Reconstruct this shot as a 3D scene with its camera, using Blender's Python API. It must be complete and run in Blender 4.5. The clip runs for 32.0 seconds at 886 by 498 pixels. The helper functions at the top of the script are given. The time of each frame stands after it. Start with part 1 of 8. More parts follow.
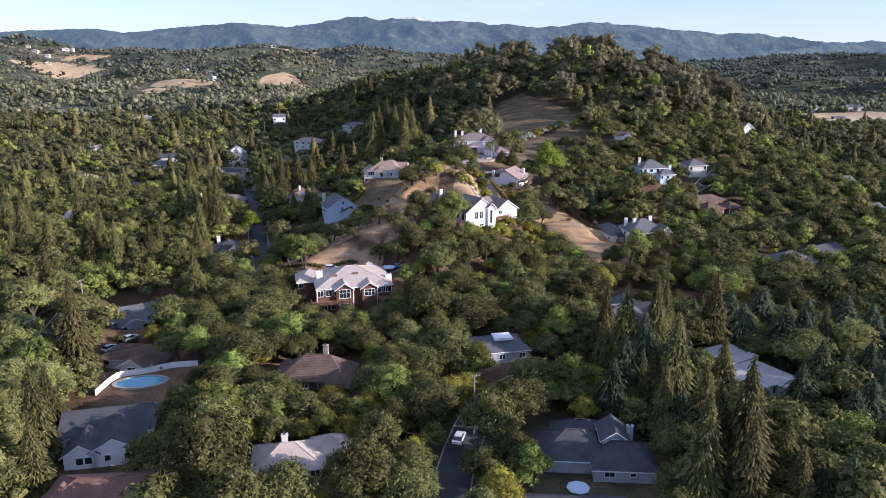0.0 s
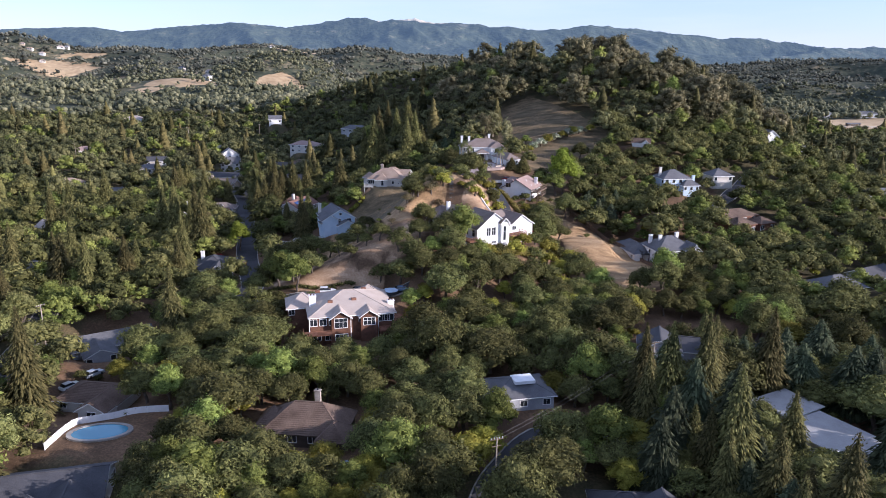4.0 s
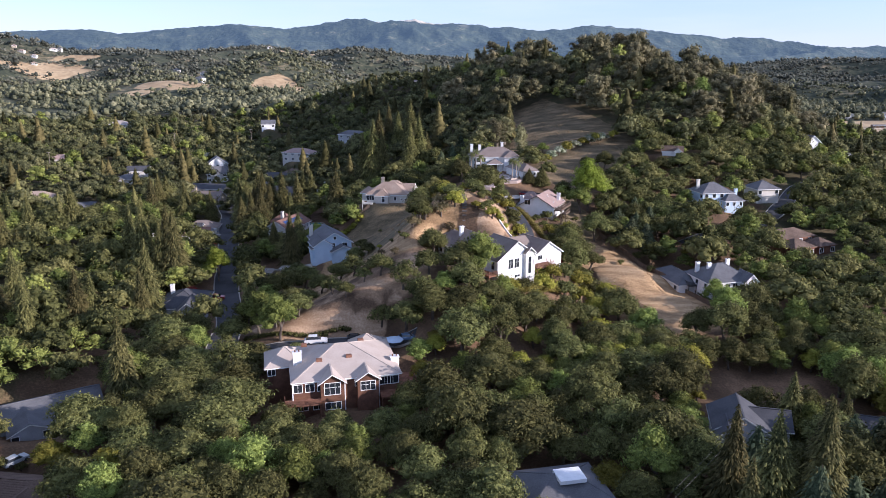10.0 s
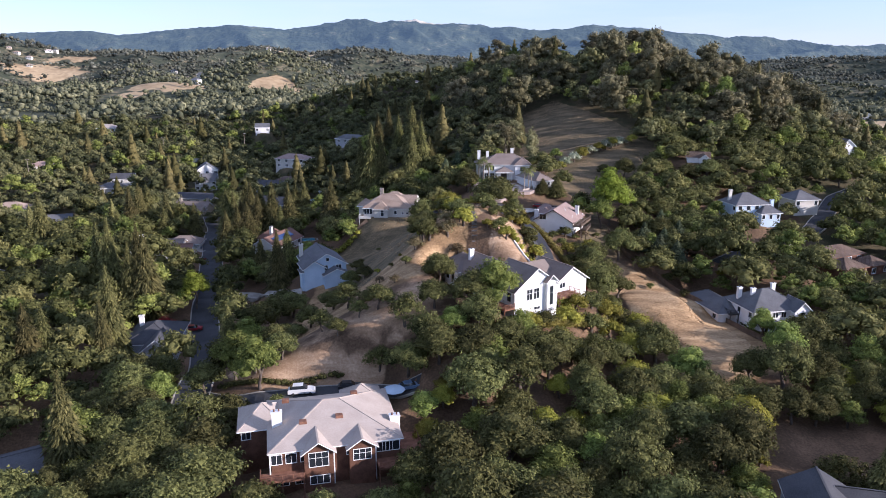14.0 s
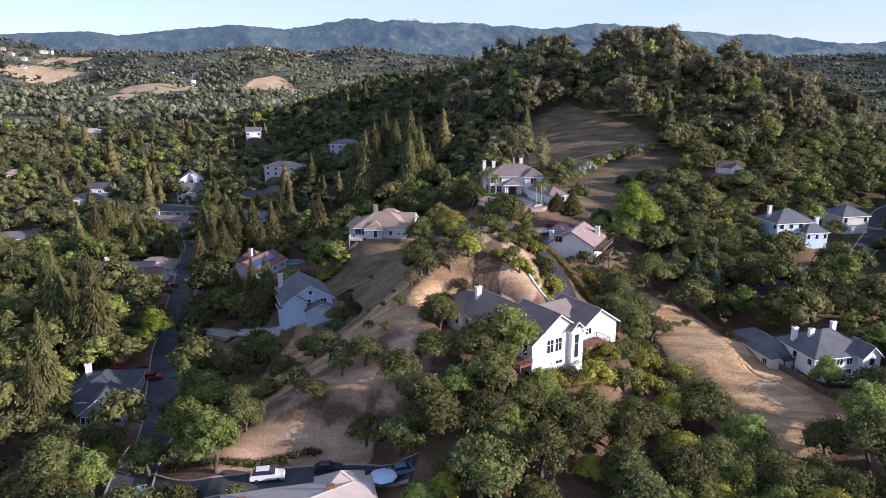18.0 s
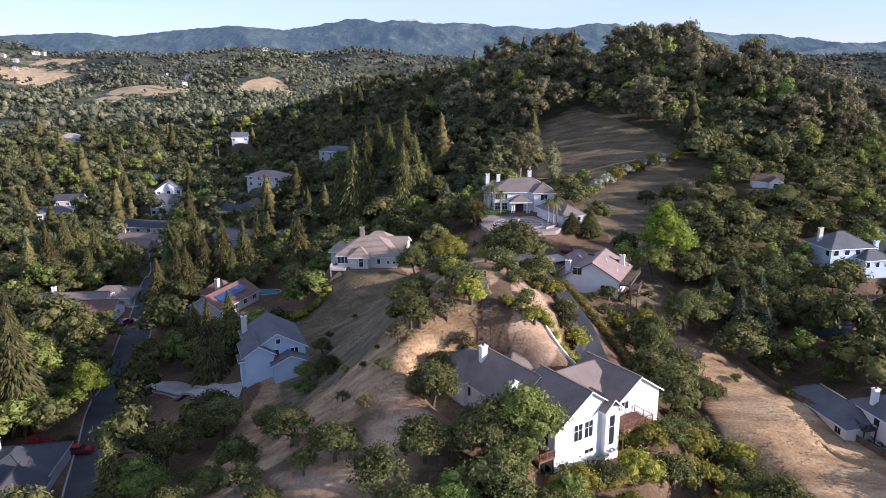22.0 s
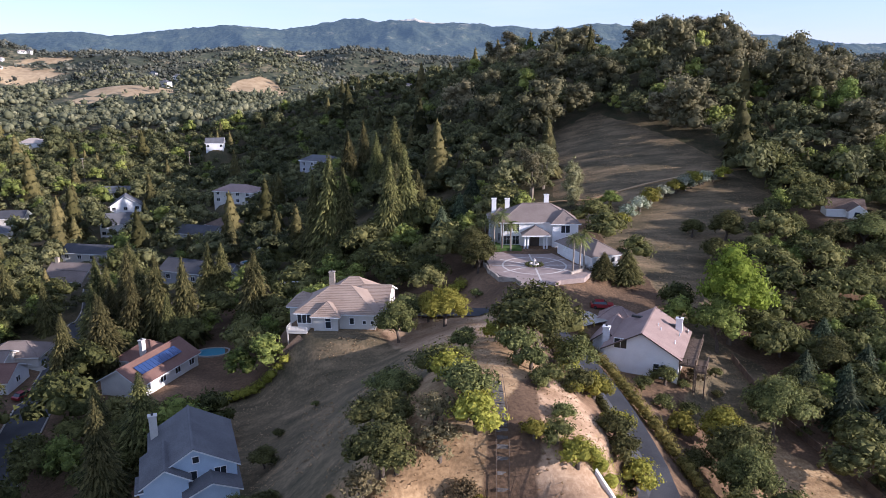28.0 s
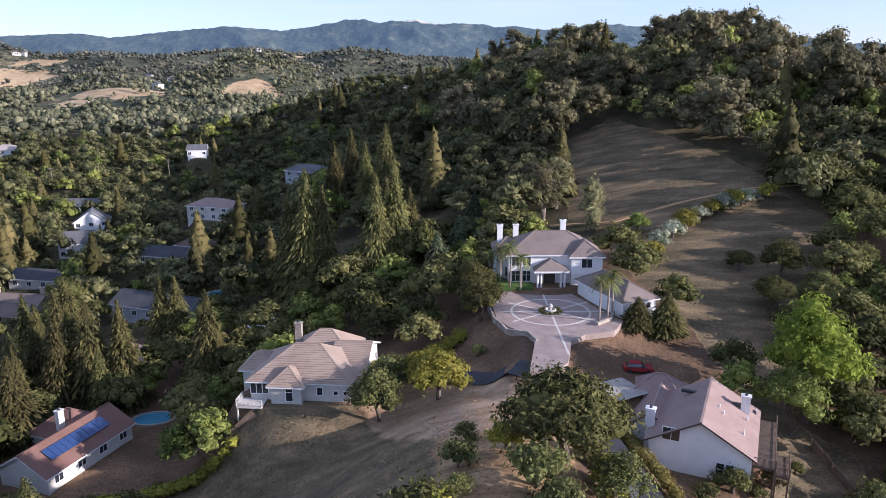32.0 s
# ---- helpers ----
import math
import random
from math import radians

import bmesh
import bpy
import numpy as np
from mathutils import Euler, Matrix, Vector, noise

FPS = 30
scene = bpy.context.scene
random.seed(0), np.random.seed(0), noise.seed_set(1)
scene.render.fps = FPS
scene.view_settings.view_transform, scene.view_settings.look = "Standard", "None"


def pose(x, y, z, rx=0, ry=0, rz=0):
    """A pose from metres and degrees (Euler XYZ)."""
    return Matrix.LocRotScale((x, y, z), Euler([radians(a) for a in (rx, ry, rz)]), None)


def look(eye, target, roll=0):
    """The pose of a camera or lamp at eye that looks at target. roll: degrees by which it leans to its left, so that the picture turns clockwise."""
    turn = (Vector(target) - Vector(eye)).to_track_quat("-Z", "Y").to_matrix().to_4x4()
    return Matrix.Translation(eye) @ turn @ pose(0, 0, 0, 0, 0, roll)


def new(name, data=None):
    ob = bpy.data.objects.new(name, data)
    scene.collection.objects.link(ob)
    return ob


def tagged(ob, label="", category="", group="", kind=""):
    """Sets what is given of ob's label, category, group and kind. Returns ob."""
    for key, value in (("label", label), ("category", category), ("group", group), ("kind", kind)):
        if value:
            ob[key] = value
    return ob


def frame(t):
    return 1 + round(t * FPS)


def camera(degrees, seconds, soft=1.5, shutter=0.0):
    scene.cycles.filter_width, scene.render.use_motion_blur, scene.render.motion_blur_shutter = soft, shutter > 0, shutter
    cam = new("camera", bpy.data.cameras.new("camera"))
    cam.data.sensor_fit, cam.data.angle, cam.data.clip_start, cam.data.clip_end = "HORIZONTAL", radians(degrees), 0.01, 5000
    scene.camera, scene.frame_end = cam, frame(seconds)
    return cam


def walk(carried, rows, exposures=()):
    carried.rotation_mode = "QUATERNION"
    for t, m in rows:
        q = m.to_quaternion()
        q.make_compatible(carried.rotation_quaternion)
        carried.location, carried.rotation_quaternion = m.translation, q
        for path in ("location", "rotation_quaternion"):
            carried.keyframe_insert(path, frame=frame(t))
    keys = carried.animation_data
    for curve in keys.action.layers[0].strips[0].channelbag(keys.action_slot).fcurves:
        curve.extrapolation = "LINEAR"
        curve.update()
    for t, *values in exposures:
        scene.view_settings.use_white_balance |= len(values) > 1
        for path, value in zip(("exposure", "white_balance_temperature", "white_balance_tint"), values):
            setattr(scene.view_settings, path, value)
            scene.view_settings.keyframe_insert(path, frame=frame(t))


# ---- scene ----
cam = camera(64.0, 32.0, soft=0.5)
PATH = [
    (0, (-5.51, 6.39, 81.44), (-5.56, 103.11, 56.05), -0.11),
    (1, (-6.62, 12.89, 80.95), (-6.37, 109.61, 55.56), 0.38),
    (2, (-7.45, 18.96, 80.66), (-7.09, 115.70, 55.34), 0.56),
    (3, (-8.15, 24.84, 80.59), (-7.82, 121.61, 55.41), 0.51),
    (4.5, (-8.82, 33.87, 80.55), (-8.59, 130.67, 55.46), 0.40),
    (6, (-9.49, 43.06, 80.52), (-9.33, 139.87, 55.46), 0.28),
    (7, (-10.22, 49.34, 80.44), (-9.98, 146.15, 55.37), 0.32),
    (8, (-10.80, 55.50, 80.35), (-10.54, 152.31, 55.30), 0.30),
    (9, (-11.35, 61.51, 80.24), (-11.10, 158.33, 55.22), 0.27),
    (10, (-11.87, 67.43, 80.13), (-11.65, 164.26, 55.16), 0.19),
    (11, (-12.36, 73.40, 80.08), (-12.19, 170.24, 55.14), 0.13),
    (12, (-12.77, 79.72, 79.99), (-12.63, 176.56, 55.07), 0.11),
    (13, (-13.03, 86.45, 79.82), (-12.94, 183.30, 54.93), 0.04),
    (14.5, (-13.28, 96.78, 79.89), (-13.27, 193.61, 54.91), -0.08),
    (16, (-13.34, 107.37, 80.13), (-13.41, 204.17, 55.05), -0.18),
    (17, (-13.23, 114.58, 80.31), (-13.40, 211.38, 55.24), -0.24),
    (18, (-13.06, 122.15, 80.29), (-13.31, 218.97, 55.26), -0.26),
    (19, (-12.86, 129.84, 80.22), (-13.16, 226.67, 55.24), -0.27),
    (20, (-12.59, 137.64, 80.25), (-12.91, 234.48, 55.29), -0.38),
    (21, (-12.35, 145.46, 80.23), (-12.70, 242.29, 55.28), -0.45),
    (22, (-12.21, 153.12, 80.11), (-12.55, 249.96, 55.17), -0.40),
    (23, (-12.12, 160.81, 79.91), (-12.43, 257.66, 55.00), -0.33),
    (24, (-12.08, 168.38, 79.75), (-12.32, 265.23, 54.84), -0.29),
    (25, (-12.11, 175.65, 79.63), (-12.27, 272.49, 54.72), -0.24),
    (26.5, (-11.83, 186.71, 79.48), (-11.97, 283.56, 54.58), -0.25),
    (28, (-11.46, 197.89, 79.36), (-11.58, 294.75, 54.47), -0.27),
    (29, (-11.37, 205.43, 79.25), (-11.38, 302.30, 54.41), -0.19),
    (30, (-11.19, 212.83, 79.11), (-11.18, 309.72, 54.36), -0.18),
    (31, (-10.81, 220.30, 79.03), (-10.91, 317.20, 54.33), -0.29),
    (32, (-10.07, 227.95, 79.10), (-10.54, 324.84, 54.36), -0.42),
]
walk(cam, [(t, look(eye, target, roll)) for t, eye, target, roll in PATH],
     exposures=[(0, 0.82, 5330, 26), (20, 0.80, 5330, 26), (32, 0.82, 5330, 26)])
# ---- world and sun ----
SUN_ELEV, SUN_AZ = 16.5, (0.96, -0.30)
world = bpy.data.worlds.new("sky")
scene.world = world
world.use_nodes = True
wn = world.node_tree.nodes
wl = world.node_tree.links
sky = wn.new("ShaderNodeTexSky")
sky.sky_type, sky.sun_disc = "NISHITA", False
sky.sun_elevation = radians(SUN_ELEV)
sky.sun_rotation = math.atan2(SUN_AZ[0], SUN_AZ[1])
sky.air_density, sky.dust_density, sky.ozone_density = 1.0, 0.25, 2.5
# thin high cloud, drawn out sideways
coord, squash, puff = wn.new("ShaderNodeTexCoord"), wn.new("ShaderNodeMapping"), wn.new("ShaderNodeTexNoise")
squash.inputs["Scale"].default_value = (1.2, 1.2, 9.0)
puff.inputs["Scale"].default_value, puff.inputs["Detail"].default_value, puff.inputs["Roughness"].default_value = 2.2, 6, 0.55
wl.new(coord.outputs["Generated"], squash.inputs[0])
wl.new(squash.outputs[0], puff.inputs["Vector"])
veil = wn.new("ShaderNodeMapRange")
veil.inputs["From Min"].default_value, veil.inputs["From Max"].default_value = 0.45, 0.75
veil.inputs["To Min"].default_value, veil.inputs["To Max"].default_value = 0.35, 0.80
wl.new(puff.outputs[0], veil.inputs[0])
cloud = wn.new("ShaderNodeMix")
cloud.data_type = "RGBA"
cloud.inputs["B"].default_value = (5.0, 5.4, 5.9, 1)
wl.new(veil.outputs[0], cloud.inputs["Factor"])
wl.new(sky.outputs[0], cloud.inputs["A"])
wl.new(cloud.outputs["Result"], wn["Background"].inputs[0])
wn["Background"].inputs[1].default_value = 0.100
sun = new("sun", bpy.data.lights.new("sun", "SUN"))
sun.data.energy, sun.data.angle, sun.data.color = 5.0, radians(0.5), (1.0, 0.86, 0.66)
_c = math.cos(radians(SUN_ELEV))
_n = math.hypot(*SUN_AZ)
sun.matrix_world = look((SUN_AZ[0] / _n * _c * 300, SUN_AZ[1] / _n * _c * 300, math.sin(radians(SUN_ELEV)) * 300), (0, 0, 0))

# ---- materials ----


def material(name, rough=0.8, metal=0.0, spec=0.3):
    m = bpy.data.materials.new(name)
    m.use_nodes = True
    b = m.node_tree.nodes["Principled BSDF"]
    b.inputs["Roughness"].default_value = rough
    b.inputs["Metallic"].default_value = metal
    b.inputs["Specular IOR Level"].default_value = spec
    return m, m.node_tree.nodes, m.node_tree.links, b


def noisy(name, a, b, scale=1.0, fine=12.0, bump=0.3, rough=0.85, stops=(0.35, 0.65), spec=0.25, vary=0.0, metal=0.0, dist=0.05, third=None):
    """Two colours mixed by a coarse and a fine noise in world space, with bump and, if asked, a shade of its own for each object."""
    m, n, l, p = material(name, rough, metal, spec)
    geo = n.new("ShaderNodeNewGeometry")
    n1, n2 = n.new("ShaderNodeTexNoise"), n.new("ShaderNodeTexNoise")
    n1.inputs["Scale"].default_value, n1.inputs["Detail"].default_value = scale, 5
    n2.inputs["Scale"].default_value, n2.inputs["Detail"].default_value = fine, 4
    for t in (n1, n2):
        l.new(geo.outputs["Position"], t.inputs["Vector"])
    mix = n.new("ShaderNodeMath")
    mix.operation = "MULTIPLY_ADD"
    mix.inputs[1].default_value = 0.35
    l.new(n2.outputs[0], mix.inputs[0])
    half = n.new("ShaderNodeMath")
    half.operation = "MULTIPLY"
    half.inputs[1].default_value = 0.65
    l.new(n1.outputs[0], half.inputs[0])
    l.new(half.outputs[0], mix.inputs[2])
    ramp = n.new("ShaderNodeValToRGB")
    e = ramp.color_ramp.elements
    e[0].position, e[1].position = stops
    e[0].color, e[1].color = (*a, 1), (*b, 1)
    if third:
        x = e.new((stops[0] + stops[1]) / 2)
        x.color = (*third, 1)
    l.new(mix.outputs[0], ramp.inputs[0])
    out = ramp.outputs[0]
    if vary:
        info = n.new("ShaderNodeObjectInfo")
        hsv = n.new("ShaderNodeHueSaturation")
        rng = n.new("ShaderNodeMapRange")
        rng.inputs["To Min"].default_value, rng.inputs["To Max"].default_value = 1 - vary, 1 + vary
        l.new(info.outputs["Random"], rng.inputs["Value"])
        l.new(rng.outputs[0], hsv.inputs["Value"])
        l.new(out, hsv.inputs["Color"])
        out = hsv.outputs[0]
    l.new(out, p.inputs["Base Color"])
    if bump:
        bp = n.new("ShaderNodeBump")
        bp.inputs["Strength"].default_value, bp.inputs["Distance"].default_value = bump, dist
        l.new(mix.outputs[0], bp.inputs["Height"])
        l.new(bp.outputs[0], p.inputs["Normal"])
    return m


def foliage(name, dark, light, glow=0.25, hue=0.016, value=0.36):
    """Leaves: colour varies from leaf to leaf, from bough to bough and from tree to tree; a little light passes through."""
    m, n, l, p = material(name, 0.7, 0.0, 0.08)
    geo = n.new("ShaderNodeNewGeometry")
    info = n.new("ShaderNodeObjectInfo")
    noi = n.new("ShaderNodeTexNoise")
    noi.inputs["Scale"].default_value, noi.inputs["Detail"].default_value = 0.22, 3
    l.new(geo.outputs["Position"], noi.inputs["Vector"])
    add = n.new("ShaderNodeMath")
    add.operation = "MULTIPLY_ADD"
    add.inputs[1].default_value = 0.4
    l.new(geo.outputs["Random Per Island"], add.inputs[0])
    sc = n.new("ShaderNodeMath")
    sc.operation = "MULTIPLY"
    sc.inputs[1].default_value = 0.6
    l.new(noi.outputs[0], sc.inputs[0])
    l.new(sc.outputs[0], add.inputs[2])
    leafy = n.new("ShaderNodeTexNoise")
    leafy.inputs["Scale"].default_value, leafy.inputs["Detail"].default_value, leafy.inputs["Roughness"].default_value = 4.2, 3, 0.75
    l.new(geo.outputs["Position"], leafy.inputs["Vector"])
    grain = n.new("ShaderNodeMath")
    grain.operation = "MULTIPLY_ADD"
    grain.inputs[1].default_value = 0.9
    l.new(leafy.outputs[0], grain.inputs[0])
    l.new(add.outputs[0], grain.inputs[2])
    bp = n.new("ShaderNodeBump")
    bp.inputs["Strength"].default_value, bp.inputs["Distance"].default_value = 0.6, 0.15
    l.new(leafy.outputs[0], bp.inputs["Height"])
    l.new(bp.outputs[0], p.inputs["Normal"])
    ramp = n.new("ShaderNodeValToRGB")
    e = ramp.color_ramp.elements
    e[0].color, e[1].color = (*dark, 1), (*light, 1)
    half = n.new("ShaderNodeMath")
    half.operation = "MULTIPLY"
    half.inputs[1].default_value = 0.5
    e[0].position, e[1].position = 0.33, 0.60
    l.new(grain.outputs[0], half.inputs[0])
    l.new(half.outputs[0], ramp.inputs[0])
    hsv = n.new("ShaderNodeHueSaturation")
    tint = n.new("ShaderNodeAttribute")  # a shade for each tree of a joined wood
    tint.attribute_name = "tint"
    for socket, spread, mid in (("Hue", hue, 0.5), ("Value", value, 1.0)):
        rng = n.new("ShaderNodeMapRange")
        rng.inputs["To Min"].default_value, rng.inputs["To Max"].default_value = mid - spread, mid + spread
        l.new(info.outputs["Random"], rng.inputs["Value"])
        shade = n.new("ShaderNodeMath")
        shade.operation = "MULTIPLY_ADD"
        shade.inputs[1].default_value = -0.035 if socket == "Hue" else 1.0
        l.new(tint.outputs["Fac"], shade.inputs[0])
        l.new(rng.outputs[0], shade.inputs[2])
        l.new(shade.outputs[0], hsv.inputs[socket])
    l.new(ramp.outputs[0], hsv.inputs["Color"])
    l.new(hsv.outputs[0], p.inputs["Base Color"])
    tr = n.new("ShaderNodeBsdfTranslucent")
    l.new(hsv.outputs[0], tr.inputs["Color"])
    mx = n.new("ShaderNodeMixShader")
    mx.inputs[0].default_value = glow
    l.new(p.outputs[0], mx.inputs[1])
    l.new(tr.outputs[0], mx.inputs[2])
    l.new(mx.outputs[0], n["Material Output"].inputs["Surface"])
    return m


M_DRY = noisy("dry_grass", (0.26, 0.17, 0.085), (0.50, 0.35, 0.19), 0.10, 1.6, 0.4, 0.95, (0.33, 0.66), dist=0.08, third=(0.39, 0.26, 0.135))
M_LAWN = noisy("lawn", (0.05, 0.10, 0.02), (0.11, 0.17, 0.04), 0.3, 6, 0.3, 0.9, dist=0.03)


def ground_material():
    """Leaf litter, brush, chaparral, dry grass, dry grass darkened for shade, dirt and bare hillside, each with its own
    grain, meeting along ragged borders.
    """
    m, n, l, p = material("hillside_ground", 0.95, 0, 0.15)
    geo = n.new("ShaderNodeNewGeometry")

    def tex(scale, detail=5, stretch=None):
        t = n.new("ShaderNodeTexNoise")
        t.inputs["Scale"].default_value, t.inputs["Detail"].default_value, t.inputs["Roughness"].default_value = scale, detail, 0.6
        if stretch:
            mp = n.new("ShaderNodeMapping")
            mp.inputs["Scale"].default_value = stretch
            l.new(geo.outputs["Position"], mp.inputs[0])
            l.new(mp.outputs[0], t.inputs["Vector"])
        else:
            l.new(geo.outputs["Position"], t.inputs["Vector"])
        return t.outputs[0]

    def blend(a, b, k=0.5):
        q = n.new("ShaderNodeMix")
        q.inputs["Factor"].default_value = k
        l.new(a, q.inputs["A"])
        l.new(b, q.inputs["B"])
        return q.outputs["Result"]

    coarse, fine, far, streak = tex(0.11), tex(2.2), tex(0.014), tex(0.35, 6, (0.25, 1.0, 1.0))
    grain, rough, hill = blend(coarse, fine, 0.4), blend(streak, fine, 0.35), blend(far, tex(0.10, 4), 0.45)

    def ramp(src, stops):
        r = n.new("ShaderNodeValToRGB")
        e = r.color_ramp.elements
        e[0].position, e[1].position = stops[0][0], stops[-1][0]
        e[0].color, e[1].color = (*stops[0][1], 1), (*stops[-1][1], 1)
        for q, c in stops[1:-1]:
            e.new(q).color = (*c, 1)
        l.new(src, r.inputs[0])
        return r.outputs[0]

    out = ramp(grain, ((0.35, (0.075, 0.048, 0.030)), (0.50, (0.135, 0.088, 0.052)), (0.64, (0.25, 0.155, 0.09))))
    for name, src, stops in (
        ("brush", grain, ((0.36, (0.035, 0.042, 0.018)), (0.5, (0.075, 0.065, 0.034)), (0.64, (0.16, 0.12, 0.065)))),
        ("chaparral", hill, ((0.43, (0.040, 0.048, 0.032)), (0.54, (0.070, 0.076, 0.048)), (0.66, (0.22, 0.18, 0.11)))),
        ("dry", rough, ((0.36, (0.17, 0.108, 0.055)), (0.5, (0.32, 0.212, 0.11)), (0.63, (0.50, 0.35, 0.19)))),
        # dry grass in a darker tone that stands in for shade
        ("shadegrass", rough, ((0.34, (0.062, 0.055, 0.030)), (0.5, (0.135, 0.105, 0.060)), (0.66, (0.27, 0.195, 0.11)))),
        ("dirt", rough, ((0.34, (0.23, 0.145, 0.082)), (0.5, (0.35, 0.235, 0.142)), (0.64, (0.52, 0.375, 0.24)))),
        ("scar", hill, ((0.40, (0.30, 0.215, 0.12)), (0.62, (0.50, 0.38, 0.225)))),
    ):
        at = n.new("ShaderNodeAttribute")
        at.attribute_name = name
        sub = n.new("ShaderNodeMath")
        sub.operation = "MULTIPLY_ADD"
        sub.inputs[1].default_value = 1.1
        l.new(coarse if name != "chaparral" else far, sub.inputs[0])
        l.new(at.outputs["Fac"], sub.inputs[2])
        edge = n.new("ShaderNodeMapRange")
        edge.interpolation_type = "SMOOTHSTEP"
        edge.inputs["From Min"].default_value, edge.inputs["From Max"].default_value = 0.93, 1.17
        l.new(sub.outputs[0], edge.inputs[0])
        mx = n.new("ShaderNodeMix")
        mx.data_type = "RGBA"
        l.new(edge.outputs[0], mx.inputs["Factor"])
        l.new(out, mx.inputs["A"])
        l.new(ramp(src, stops), mx.inputs["B"])
        out = mx.outputs["Result"]
    l.new(out, p.inputs["Base Color"])
    bp = n.new("ShaderNodeBump")
    bp.inputs["Strength"].default_value, bp.inputs["Distance"].default_value = 0.7, 0.25
    l.new(rough, bp.inputs["Height"])
    l.new(bp.outputs[0], p.inputs["Normal"])
    return m


M_GROUND = ground_material()
M_ASPHALT = noisy("asphalt", (0.040, 0.041, 0.045), (0.075, 0.075, 0.078), 0.25, 8, 0.15, 0.85, dist=0.01)
M_CONC = noisy("concrete", (0.27, 0.25, 0.22), (0.42, 0.39, 0.34), 0.5, 8, 0.2, 0.85, dist=0.01)
M_PAVER = noisy("driveway_pavers", (0.25, 0.19, 0.165), (0.36, 0.29, 0.25), 0.5, 7, 0.2, 0.85, dist=0.01)
M_PALEPAVER = noisy("pale_stone_band", (0.48, 0.44, 0.39), (0.60, 0.56, 0.50), 0.7, 7, 0.1, 0.8, dist=0.01)
M_STONE = noisy("stone_wall", (0.20, 0.165, 0.135), (0.42, 0.37, 0.31), 1.2, 6, 0.6, 0.9, dist=0.05)
M_DARKSTONE = noisy("dark_stone", (0.09, 0.082, 0.075), (0.19, 0.175, 0.16), 1.2, 6, 0.5, 0.9, dist=0.03)
M_BARK = noisy("bark", (0.055, 0.042, 0.032), (0.15, 0.12, 0.095), 0.8, 6, 0.6, 0.95, dist=0.05)
M_PALEBARK = noisy("pale_bark", (0.20, 0.16, 0.125), (0.38, 0.33, 0.27), 0.6, 5, 0.5, 0.9, dist=0.04)
M_WHITE = noisy("white_stucco", (0.70, 0.69, 0.67), (0.82, 0.81, 0.79), 0.4, 7, 0.12, 0.85, dist=0.01)
M_CREAM = noisy("cream_stucco", (0.50, 0.47, 0.42), (0.62, 0.59, 0.53), 0.4, 7, 0.12, 0.85, dist=0.01)
M_GREYWALL = noisy("grey_siding", (0.30, 0.31, 0.33), (0.42, 0.43, 0.45), 0.4, 7, 0.12, 0.8, dist=0.01)
M_BLUEWALL = noisy("pale_blue_siding", (0.42, 0.52, 0.62), (0.52, 0.62, 0.71), 0.4, 7, 0.12, 0.8, dist=0.01)
M_BROWNWALL = noisy("redwood_siding", (0.075, 0.036, 0.022), (0.17, 0.085, 0.052), 0.8, 7, 0.3, 0.8, dist=0.02)
M_DARKWALL = noisy("dark_timber_siding", (0.055, 0.042, 0.034), (0.11, 0.085, 0.066), 0.8, 7, 0.3, 0.8, dist=0.02)
M_TANWALL = noisy("tan_siding", (0.36, 0.30, 0.22), (0.46, 0.39, 0.30), 0.6, 7, 0.2, 0.8, dist=0.02)
M_TRIM = noisy("white_painted_trim", (0.72, 0.72, 0.71), (0.84, 0.84, 0.82), 0.9, 7, 0.05, 0.6, dist=0.005)
M_WOOD = noisy("deck_wood", (0.13, 0.06, 0.036), (0.25, 0.125, 0.078), 1.2, 9, 0.3, 0.75, dist=0.01)
M_FENCE = noisy("weathered_fence", (0.10, 0.07, 0.05), (0.19, 0.14, 0.10), 1.0, 8, 0.3, 0.9, dist=0.01)
M_METAL = noisy("dark_metal", (0.05, 0.05, 0.05), (0.10, 0.10, 0.10), 1, 9, 0.1, 0.5, metal=0.6)


